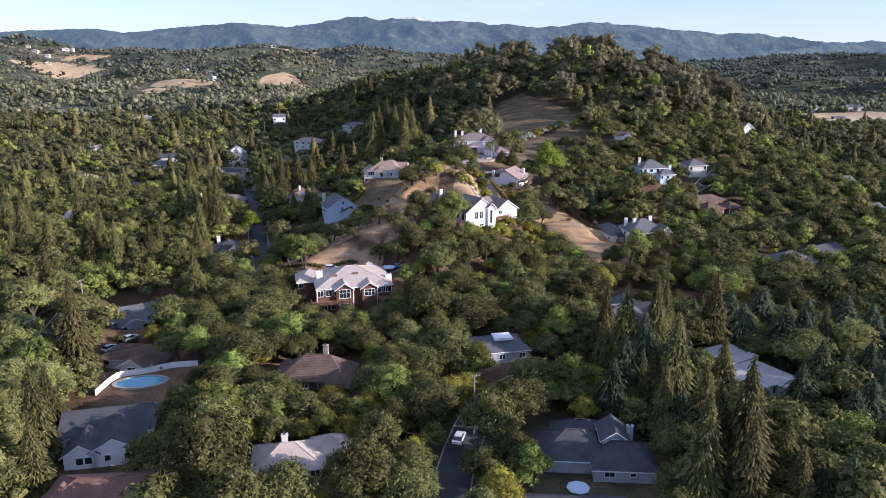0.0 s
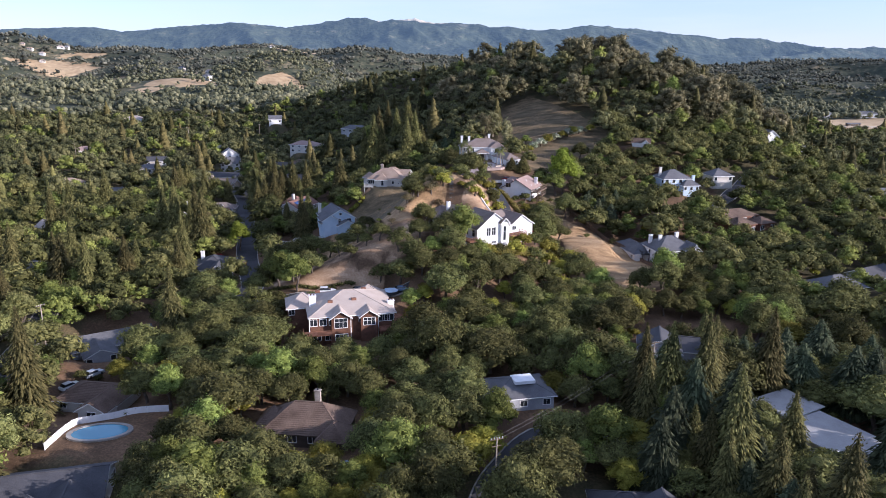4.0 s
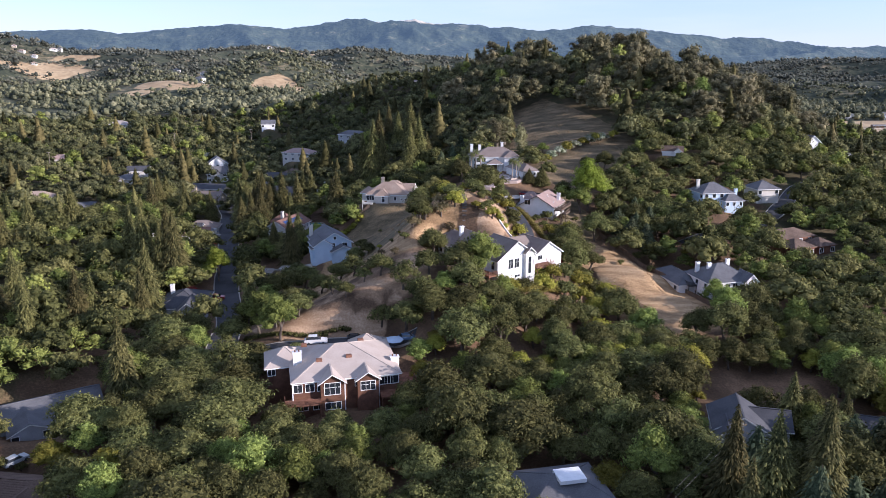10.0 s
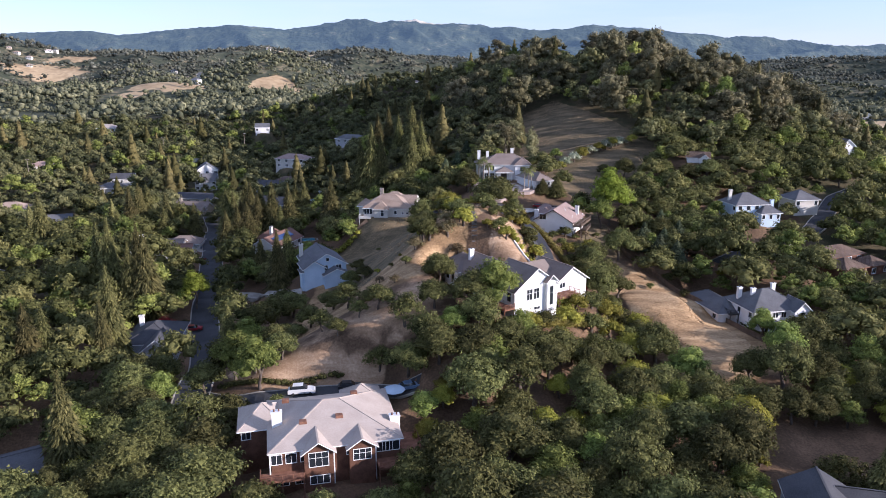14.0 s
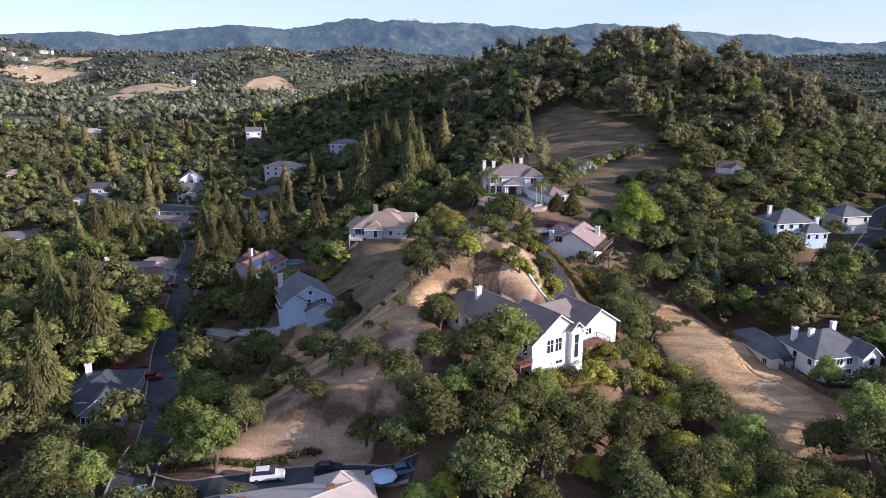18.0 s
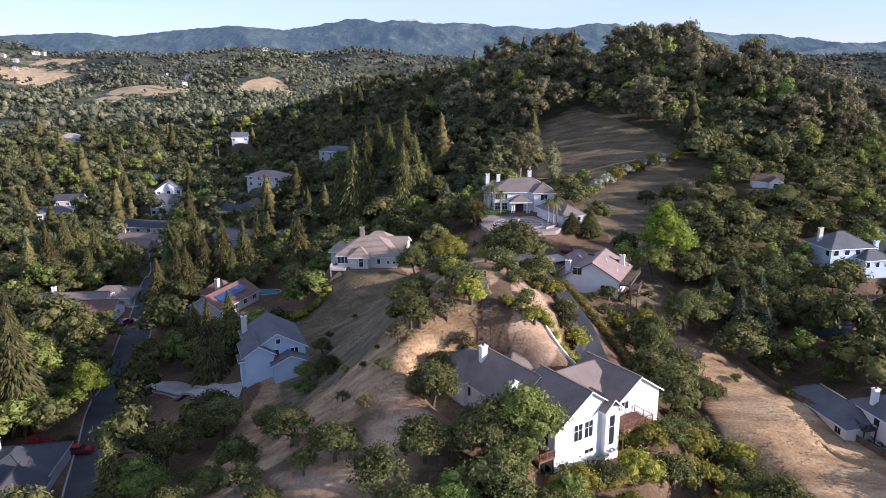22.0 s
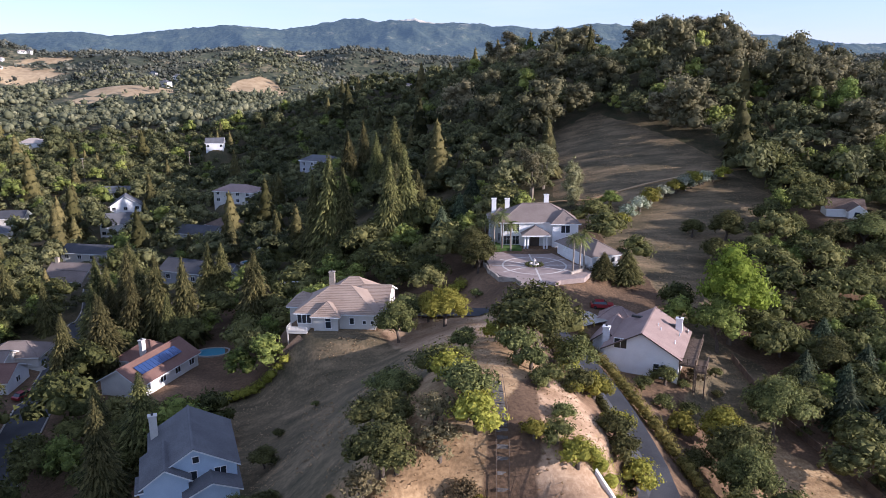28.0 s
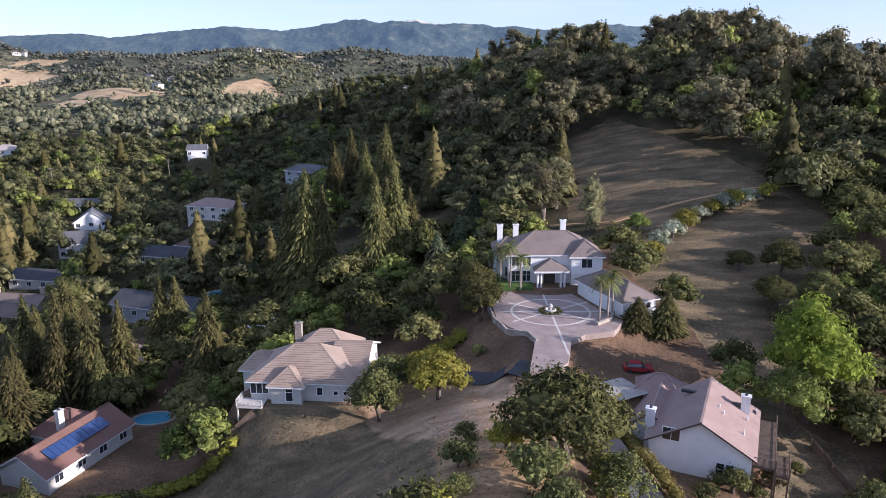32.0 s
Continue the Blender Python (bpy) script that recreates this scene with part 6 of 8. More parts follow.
for x, y, s, k in ((-21, 231, 1.0, "openoak"), (-27, 237, 0.75, "oak1"), (-15, 235, 0.8, "oak2"), (-44, 249, 0.75, "oak0"), (-50, 247, 0.6, "oak1"), (-48, 234, 0.8, "oak2"), (-51, 226, 0.7, "oak3"), (-38, 277, 0.55, "oak1"), (-34, 274, 0.5, "oak0"), (-39, 236, 0.7, "openoak"), (-18, 264, 0.85, "oak0"), 
                   (-20, 223, 1.0, "oak0"), (-26, 227, 0.8, "openoak"), (-14, 223, 1.0, "oak3"), (-7, 224, 1.1, "oak1"), (-1, 227, 1.0, "oak2"), (5, 227, 1.0, "oak0"), (11, 229, 0.9, "oak3"), (31, 264, 0.8, "oak1"), (26.5, 257, 0.75, "oak2"), (-7, 235.5, 1.05, "oak3"),
                   (-38, 291, 0.45, "oak2"), (2, 293, 1.35, "oak1"), (-13, 259, 0.95, "openoak"), (-61, 224, 0.9, "oak0"), (-53, 213, 0.9, "oak1"), (-65, 209, 1.1, "oak2"), (-65, 196, 1.2, "oak3"), (-56, 198, 1.1, "oak0"), (-79, 188, 1.2, "oak1"), (-71, 194, 1.0, "openoak"),
                   (-52, 158, 1.5, "oak1"), (-16, 142, 1.3, "bright0"), (-53, 185, 1.3, "oak2"), (-75, 222, 1.2, "oak3"), (-24, 130, 0.9, "yellow"), (-29, 143, 0.9, "yellow"), (-8, 137, 1.3, "oak0"), (-79, 185, 1.1, "openoak"), (16, 171, 0.9, "yellow"), (31, 173, 1.2, "oak3"), (49, 116, 1.2, "oak2"), (67, 119, 1.3, "bright1"), (88, 158, 1.3, "pale"), (51, 130, 1.5, "oak0"), (56, 120, 1.5, "oak3"), (55, 109, 1.4, "oak1"), (64, 112, 1.4, "oak2"), (47, 141, 1.3, "oak2"), (-108, 168, 1.2, "pale"), (-90, 136, 1.1, "pale"), (-115, 200, 1.2, "pale"), (28.5, 222, 1.1, "oak1"), (46, 221, 0.9, "openoak"), (86, 216, 1.4, "oak0"), (94, 206, 1.5, "oak2"), (101, 214, 1.4, "oak3"), (90, 228, 1.3, "oak1"), (80, 205, 1.3, "oak3"), (-43, 136, 1.3, "oak1"), (-55, 176, 1.1, "oak0"),
                   (-103, 157, 1.2, "pale"), (-116, 187, 1.4, "pale"), (-88, 143, 1.1, "pale"), (-84, 121, 1.3, "pale"), (-115, 216, 1.1, "bright0"), (-95, 142, 1.2, "pale"), (-84, 110, 1.3, "pale"), (-90, 131, 1.1, "pale")):
    put(k, x, y, s, 0.85)
for x, y, s in ((-70, 300, 0.6), (-66, 306, 0.7), (-62, 300, 0.6), (-60, 312, 0.7), (-55, 306, 0.55)):
    put(f"oak{RNG.randint(4)}", x, y, s, 0.9)
for x, y, s, tl in ( (38, 318, 1.1, 1.0), (-120, 300, 0.8, 1.0), (132, 395, 1.1, 1.0), (150, 402, 1.1, 0.9), (118, 430, 1.3, 1.3), (140, 365, 0.9, 0.9)):
    put(f"bright{RNG.randint(2)}", x, y, s, tl)
put("lime", -81.5, 280, 1.0, 1.0)
put("lime", 41.5, 321, 1.55, 1.1)
put("poplar", 23, 388, 1.0, 0.98)
put("poplar", 25, 391, 0.9, 0.85)
for x, y, s, tl in ((14, 400, 0.85, 0.82), (18, 406, 0.8, 0.8), (10, 410, 0.8, 0.75)):
    put(f"euc{RNG.randint(2)}", x, y, s, tl)
for x, y, s, tl, k in ((6, 287, 0.85, 0.85, "openoak"), (-34.8, 246, 0.95, 0.75, "openoak"), (-40, 258, 0.85, 0.6, "oak2"), (-47, 246, 0.6, 0.6, "oak0"), (-18, 281, 0.8, 0.6, "oak0"), 
                       (43, 217, 0.85, 0.95, "openoak"), (33, 250, 0.75, 0.75, "oak0"), (31, 243, 0.8, 0.7, "oak2"), (27, 256, 0.7, 0.75, "oak1"), 
                       (-38, 272, 0.5, 0.6, "oak1"), (-34, 276, 0.5, 0.6, "oak0"), (-58, 240, 0.6, 0.6, "oak3"), (-52, 236, 0.65, 0.6, "oak1")):
    put(k, x, y, s, tl)
for x, y, s, k in ((50, 352, 0.85, "oak1"), (56, 363, 0.95, "oak3"), (53, 341, 0.9, "oak2"), (60, 354, 0.9, "oak0"), (49, 366, 0.6, "oak2"), (78, 357, 1.0, "oak0"), (86, 357, 1.1, "oak2"), (92, 361, 1.0, "oak1"), (71, 362, 0.9, "oak3"), (74, 350, 0.9, "oak1")):
    put(k, x, y, s, 0.85)
for x, y, s, k in ((-6, 262, 1.2, "shrub"), (-2, 285, 2.0, "shrub"), (6, 290, 1.5, "yshrub"), (8, 283, 1.6, "yshrub"), (9, 275, 1.5, "shrub"), (11, 271, 1.6, "yshrub"), (-9, 290, 1.3, "shrub"), (-4, 294, 1.5, "yshrub"), (5, 298, 1.4, "shrub"), (-12, 279, 2.2, "shrub"), (7, 295, 1.2, "yshrub"), (-8, 299, 1.0, "shrub"), (-11, 277, 2.0, "yshrub"), (-9, 272, 2.1, "shrub"), (-8, 267, 2.0, "yshrub"),
                   (13, 247, 1.9, "yshrub"), (17, 246, 2.1, "yshrub"), (21, 248, 1.9, "shrub"), (25, 250, 2.2, "yshrub"), (29, 254, 2.2, "shrub"), (33, 252, 2.0, "yshrub"), (14, 240, 2.1, "yshrub"), (20, 243, 2.2, "shrub"), (25, 246, 2.0, "yshrub"), (30, 248, 1.9, "shrub"), (9, 238, 1.8, "shrub"), (5, 236, 2.0, "yshrub")):
    put(k, x, y, s, 1.0)
for x, y, s, k in ((-16.5, 264, 1.9, "drybush"), (-12, 265.5, 1.8, "drybush"), (-9.5, 264, 1.5, "drybush"), (-14, 261, 1.8, "drybush"), (-12.5, 269, 1.7, "drybush"), (-20, 262, 1.6, "drybush"), (-15, 257, 1.7, "drybush"), (-18, 267, 1.5, "yshrub"), (-9, 273, 1.5, "shrub"), (-8.2, 269, 1.3, "yshrub"),
                   (1.2, 277.5, 1.4, "shrub"), (5.5, 281, 1.5, "shrub"), (9.8, 277, 1.4, "yshrub"), (2.5, 264.5, 1.6, "yshrub"), (9.6, 272.5, 1.4, "shrub"), (0.6, 266.5, 1.3, "shrub"), (-0.5, 281, 1.5, "shrub"), (8.4, 286, 1.4, "shrub"),
                   (24, 303, 1.5, "shrub"), (22.8, 291, 1.6, "yshrub"), (22.5, 283, 1.4, "shrub"), (29.5, 305, 1.3, "drybush"), (26, 297, 1.2, "shrub"), (-24, 246, 0.9, "drybush"), (-28, 252, 0.8, "drybush"), (-22, 255, 0.9, "shrub"), (-31, 243, 0.9, "drybush")):
    put(k, x, y, s, 1.0)
put("oak2", -18.5, 271, 0.85, 0.8)
for x, y, s, k in ((-46, 228, 0.75, "oak1"), (-31, 236, 0.55, "openoak"), (-35, 231, 0.5, "oak1"), (-52, 230, 0.6, "oak2"), 
                   (50, 319, 0.9, "oak1"), (56, 313, 0.9, "oak3"), (62, 304, 1.0, "oak0"), (48, 307, 0.7, "oak2"), (67, 316, 1.1, "oak1"), (60, 327, 1.0, "oak3"), (71, 306, 1.0, "oak2"), (52, 296, 0.7, "oak0")):
    put(k, x, y, s, 0.9)
for x, y, s, tl, k in ((44, 111, 1.1, 1.15, 0), (37, 131, 0.8, 1.0, 2), (36, 107, 1.0, 1.1, 1), (36, 158, 1.0, 1.1, 0), (42, 156, 1.05, 1.15, 1), (47, 165, 1.0, 1.0, 2), (33, 165, 0.9, 1.05, 1), (41, 138, 1.0, 1.15, 0), (30, 152, 0.9, 1.05, 2)):
    put(f"redwood{k}", x, y, s, tl)
put("maple", -85, 266, 1.0, 1.0)
put("maple", 20, 261, 0.9, 0.9)
for x, y, k, s in ((2, 357.5, 0, 1.0), (4, 357, 1, 1.0), (0.5, 361, 0, 0.9), (15.4, 340, 0, 0.9), (17.0, 341, 1, 1.1), (18.2, 342.6, 0, 0.95), (-1.5, 364, 1, 1.0)):
    put(f"palm{k}", x, y, s, r=1.2)
for k, (x, y) in enumerate(((40, 381), (44, 385), (48, 388), (52, 390), (55, 391.5), (58, 393), (61, 394), (67, 396), (36, 377), (33, 372))):
    put(("fshrub", "yshrub")[k % 2], x, y, 1.5 + 0.5 * RNG.rand(), 1.1)
for x, y, s, tl in ((87, 518, 1.25, 0.80), (81, 514, 1.2, 0.74), (94, 512, 1.2, 0.78), (100, 519, 1.2, 0.72), (76, 521, 1.2, 0.70), (107, 510, 1.2, 0.68), (88, 507, 1.15, 0.72), (70, 512, 1.1, 0.66), (24, 592, 1.2, 0.8), (30, 586, 1.1, 0.75), (16, 598, 1.1, 0.75)):
    put(f"euc{RNG.randint(2)}", x, y, s, tl)
put("fatpalm", -6, 373, 1.1, 1.2)

# ---- woods ----


def on_road(x, y, margin=1.0):
    for pts, w in ROADS.values():
        for (x0, y0), (x1, y1) in zip(pts, pts[1:]):
            dx, dy = x1 - x0, y1 - y0
            t = max(0, min(1, ((x - x0) * dx + (y - y0) * dy) / (dx * dx + dy * dy)))
            if math.hypot(x - x0 - t * dx, y - y0 - t * dy) < w / 2 + margin:
                return True
    return False


CLEAR = [SOUTHBANK, POPLARS, [(-82, 139), (-62, 139), (-60, 163), (-84, 163)], [(-14, 238), (0, 238), (0, 262), (-12, 262)], [(40, 194), (70, 194), (74, 214), (44, 214)], [(21, 328), (33, 328), (38, 346), (24, 346)], [(-10, 256), (20, 262), (26, 300), (14, 322), (-10, 324)], [(-116, 342), (-100, 340), (-98, 356), (-116, 358)], [(-76, 398), (-62, 398), (-62, 414), (-76, 414)], [(-58, 368), (-42, 368), (-42, 392), (-58, 392)], [(-67, 336), (-57, 336), (-57, 348), (-67, 348)], SHADEFIELD, FIELD, KNOLL, SLOPE, EASTCLEAR, CUT, PADDOCK, [(-6, 322), (20, 328), (30, 350), (24, 362), (-2, 362), (-4, 345)], [(-14, 330), (-6, 328), (-4, 350), (-12, 356)], [(-82, 147), (-64, 147), (-64, 160), (-82, 160)], [(-72, 262), (-60, 262), (-56, 286), (-72, 288)]]


GRID = {}


def claim(x, y, r, need=True):
    """Takes a spot for a tree if no other stands too near."""
    i, j = int(x // 12), int(y // 12)
    if need:
        for a in (-1, 0, 1):
            for b in (-1, 0, 1):
                for p, q, w in GRID.get((i + a, j + b), ()):
                    if (p - x) ** 2 + (q - y) ** 2 < ((r + w) * 0.60) ** 2:
                        return False
    GRID.setdefault((i, j), []).append((x, y, r))
    return True


for _t in TAKEN:
    claim(*_t, need=False)


def before_house(x, y):
    """True on the slope just below a valley house, where only low growth stands."""
    for hx, hy, hw, hd, tn in HOUSES:
        if hx > -60 or hy < 370 or abs(y - hy) > 60:
            continue
        dx, dy = -hx / math.hypot(hx, hy - 190), (190 - hy) / math.hypot(hx, hy - 190)
        a = (x - hx) * dx + (y - hy) * dy
        b = abs((x - hx) * dy - (y - hy) * dx)
        if -2 < a < 24 and b < hw * 0.95:
            return True
    return False


def free(x, y, r):
    if y > 330 and x < -50 and before_house(x, y):
        return False
    if any(within(x, y, p) for p in CLEAR) or on_road(x, y, 0.4 + r * 0.25):
        return False
    for hx, hy, hw, hd, tn in HOUSES:
        dx, dy = x - hx, y - hy
        if dx * dx + dy * dy > 900:
            continue
        c, s = math.cos(radians(-tn)), math.sin(radians(-tn))
        lx, ly = dx * c - dy * s, dx * s + dy * c
        if abs(lx) < hw + r * 0.7 and abs(ly) < hd + r * 0.7:
            return False
        if abs(lx) < hw and -hd - (11.0 if hx < -50 and hy > 320 else 9.0 if hx < -50 or hy > 280 else 5.0) - r * 0.5 < ly < 0:  # the fronts of houses stay partly open
            return False
    return True


REST = {"oak": [], "bright": [], "conifer": []}


def near_woods():
    count = {"oak": 0, "bright": 0, "conifer": 0, "shrub": 0}
    cap = {"oak": 210, "bright": 120, "conifer": 110}
    spots = []
    for _ in range(26000):
        y = 100 + 300 * RNG.rand()
        x = -8 + (RNG.rand() * 2 - 1) * (0.645 * y + 12)
        q = RNG.rand()
        s = 0.82 + 0.72 * RNG.rand() ** 1.6
        if x < -60 and q < 0.075:
            k, c = f"redwood{RNG.randint(3)}", "conifer"
            s, tl = 0.75 + 0.35 * RNG.rand(), 0.75 + 0.35 * RNG.rand()
            r = 2.9
        elif x > 35 and y < 186 and q < 0.2:
            k, c = ("pine" if q < 0.13 else f"redwood{RNG.randint(3)}"), "conifer"
            s, tl = 0.65 + 0.4 * RNG.rand(), 0.75 + 0.3 * RNG.rand()
            r = 2.9
        elif q < (0.21 if x < -60 else 0.17):
            k, c = (f"bright{RNG.randint(2)}" if RNG.rand() < 0.6 else "yellow"), "bright"
            s *= 0.85
            tl = 0.8 + 0.25 * RNG.rand()
            r = 3.4 * s
        else:
            k, c = (f"oak{RNG.randint(4)}" if RNG.rand() < 0.93 else "openoak"), "oak"
            tl = 0.8 + 0.3 * RNG.rand()
            r = 4.5 * s
        if free(x, y, r) and claim(x, y, r):
            spots.append((abs(x) * 1.1 + abs(y - 190) * 0.6, k, c, x, y, s, tl))
    for _, k, c, x, y, s, tl in sorted(spots):
        if count[c] < cap[c]:
            count[c] += 1
            plant(k, x, y, s, tl)
        else:
            REST[c].append((x, y, s, tl))
    for _ in range(2500):
        y = 150 + 230 * RNG.rand()
        x = -8 + (RNG.rand() * 2 - 1) * (0.5 * y)
        if count["shrub"] < 200 and free(x, y, 1.0) and claim(x, y, 1.0):
            count["shrub"] += 1
            plant("shrub" if RNG.rand() < 0.7 else "yshrub", x, y, 0.6 + 0.6 * RNG.rand())


near_woods()


def stamp(name, label, spots, protos, mat, category="woods"):
    """Far trees joined into one mesh: each a small crown set on the ground."""
    if not spots:
        return
    V, F, tints = [], [], []
    n = 0
    spots = np.array(spots)
    Zs = ground(spots[:, 0], spots[:, 1])
    for (x, y, s, tl), z in zip(spots, Zs):
        v, f = protos[RNG.randint(len(protos))]
        a = RNG.rand() * 6.28
        c, w = math.cos(a) * s, math.sin(a) * s
        q = np.empty_like(v)
        q[:, 0], q[:, 1], q[:, 2] = x + v[:, 0] * c - v[:, 1] * w, y + v[:, 0] * w + v[:, 1] * c, z + v[:, 2] * s * tl
        V.append(q)
        F.append(f + n)
        n += len(v)
        tints.append(np.full(len(v), RNG.uniform(-0.38, 0.42)))
    v, f = np.concatenate(V), np.concatenate(F)
    me = bpy.data.meshes.new(name)
    me.materials.append(mat)
    me.vertices.add(len(v))
    me.vertices.foreach_set("co", v.ravel())
    me.loops.add(f.size)
    me.loops.foreach_set("vertex_index", f.ravel())
    me.polygons.add(len(f))
    me.polygons.foreach_set("loop_start", np.arange(0, f.size, 3))
    me.update(calc_edges=True)
    me.attributes.new("tint", "FLOAT", "POINT").data.foreach_set("value", np.concatenate(tints))
    tagged(new(name, me), label, category, "", "stuff")


def proto(lobes, size, density, seed, core=True):
    rng = np.random.RandomState(seed)
    v, f = leaf_quads(lobes, size, density, rng, True)
    if core:
        for cx, cy, cz, r in lobes:
            bv, bf = blob(cx, cy, cz, r * 0.66, rng, 3, 5)
            q = np.array([t for g in bf for t in ([g] if len(g) == 3 else [g[:3], (g[0], g[2], g[3])])]) + len(v)
            v, f = np.concatenate([v, np.array(bv)]), np.concatenate([f, q])
    return v, f


def canopy(seed, reach, n):
    """A ragged patch of tree tops of many sizes, joined at their edges."""
    rng = np.random.RandomState(seed)
    lobes = []
    for k in range(n):
        a, q = rng.rand() * 6.28, reach * math.sqrt(rng.rand())
        r = 1.5 + 2.9 * rng.rand() ** 1.5
        lobes.append((q * math.cos(a), q * math.sin(a) * 0.7, r * (0.7 + 0.7 * rng.rand()), r))
    return proto(lobes, 1.9, 0.55, seed, True)


def conifer_proto(seed, R, H, tiers):
    V, F, _ = conifer_shape(seed, R, H, tiers)
    return np.array(V), np.array([t for q in F for t in (q[:3], (q[0], q[2], q[3]))])


def far_woods():
    mid = {"oak": [], "bright": [], "conifer": [], "euc": []}
    grid = {}

    def ok(x, y, r):
        i, j = int(x // 12), int(y // 12)
        for a in (-1, 0, 1):
            for b in (-1, 0, 1):
                for p, q, w in grid.get((i + a, j + b), ()):
                    if (p - x) ** 2 + (q - y) ** 2 < ((r + w) * 0.6) ** 2:
                        return False
        grid.setdefault((i, j), []).append((x, y, r))
        return True

    for _ in range(16000):
        y = math.sqrt(385 ** 2 + (690 ** 2 - 385 ** 2) * RNG.rand())
        x = -8 + (RNG.rand() * 2 - 1) * (0.645 * y + 12)
        hill = math.exp(-((x - 95) / 100) ** 2 - ((y - 500) / 90) ** 2)
        if within(x, y, SLOPE) or within(x, y, PADDOCK) or within(x, y, POPLARS) or (-56 < x < -12 and 392 < y < 424):
            continue
        if any(abs(x - a) < w + 2 and -d - 4 < y - b < d + 2 for a, b, w, d, _t in HOUSES if b > 370):
            continue
        q = RNG.rand()
        s = 0.55 + 0.95 * RNG.rand() ** 1.7
        if hill > 0.3:
            s = 0.75 + 0.8 * RNG.rand() ** 1.4
        if y > 560 + 0.35 * x and x > 60:
            continue
        if x < -50 and before_house(x, y):
            s *= 0.36
        if not ok(x, y, 4.2 * s):
            continue
        if hill > 0.3:
            k = "euc" if (x > 110 and q < 0.5) or q < 0.2 else ("conifer" if q > 0.97 else "bright" if q > 0.87 else "oak")
        else:
            k = "conifer" if q < 0.07 else ("bright" if q < 0.15 else "oak")
        mid[k].append((x, y, s, 0.85 + 0.3 * RNG.rand()))
    o = [proto(oak_shape(150 + k, 5.0, 9.0, n=9)[0], 0.8, 15, 250 + k) for k in range(4)]
    b = [proto(oak_shape(160 + k, 4.2, 10.0, n=9)[0], 0.75, 17, 260 + k) for k in range(3)]
    c = [conifer_proto(170 + k, 4.6, 18, 14) for k in range(3)]
    stamp("valley_oak_wood", "dense oak woodland round the houses", REST["oak"], o, F_OAK)
    stamp("valley_broadleaf_wood", "bright garden trees round the valley houses", REST["bright"], b, F_BRIGHT)
    stamp("valley_conifer_wood", "dark conifers round the valley houses", REST["conifer"], c, F_RED)
    o = [proto(oak_shape(100 + k, 5.0, 9.0, n=7)[0], 1.05, 9, 200 + k) for k in range(4)]
    b = [proto(oak_shape(110 + k, 4.4, 10.0, n=7)[0], 0.95, 9, 210 + k) for k in range(3)]
    e = [proto(eucalypt_shape(120 + k, 7.0, 14)[0], 0.85, 13, 220 + k) for k in range(3)]
    c = [conifer_proto(130 + k, 4.4, 16, 9) for k in range(3)]
    stamp("oak_wood", "mixed oak woodland covering the slopes", mid["oak"], o, F_VALE)
    stamp("broadleaf_wood", "bright broadleaf trees scattered among oaks", mid["bright"], b, F_BRIGHT)
    stamp("eucalyptus_wood", "tall brownish eucalyptus grove on the hilltop", mid["euc"], e, F_EUC)
    stamp("conifer_wood", "dark conifers among the valley woods", mid["conifer"], c, F_RED)
    far = []
    for _ in range(8500):
        y = math.sqrt(690 ** 2 + (1500 ** 2 - 690 ** 2) * RNG.rand())
        x = -8 + (RNG.rand() * 2 - 1) * (0.66 * y)
        if within(x, y, PADDOCK) or 0.03 < x / y < 0.33:  # the near hill stands before these
            continue
        if any(((x - a) / rx) ** 2 + ((y - d) / ry) ** 2 < 0.8 and RNG.rand() < 0.93 for a, d, rx, ry in SCARS):
            continue
        if lumps(x, y, 60, 51) > 0.9:
            continue
        far.append((x, y, 0.55 + 1.0 * RNG.rand() ** 2, 0.8 + 0.6 * RNG.rand()))
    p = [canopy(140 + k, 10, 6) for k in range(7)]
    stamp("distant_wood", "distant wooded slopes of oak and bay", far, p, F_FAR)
    far = []
    for _ in range(10000):
        y = math.sqrt(1400 ** 2 + (3000 ** 2 - 1450 ** 2) * RNG.rand())
        x = -8 + (RNG.rand() * 2 - 1) * (0.66 * y)
        if lumps(x, y, 130, 52) > 0.75 + 0.5 * RNG.rand() or 0.03 < x / y < 0.33:
            continue
        if any(((x - a) / rx) ** 2 + ((y - d) / ry) ** 2 < 0.8 and RNG.rand() < 0.9 for a, d, rx, ry in SCARS):
            continue
        far.append((x, y, 0.7 + 1.3 * RNG.rand() ** 1.5, 0.7 + 0.5 * RNG.rand()))
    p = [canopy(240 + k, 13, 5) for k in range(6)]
    stamp("far_scrub", "far hillsides dotted with dark trees", far, p, F_HAZED)


far_woods()


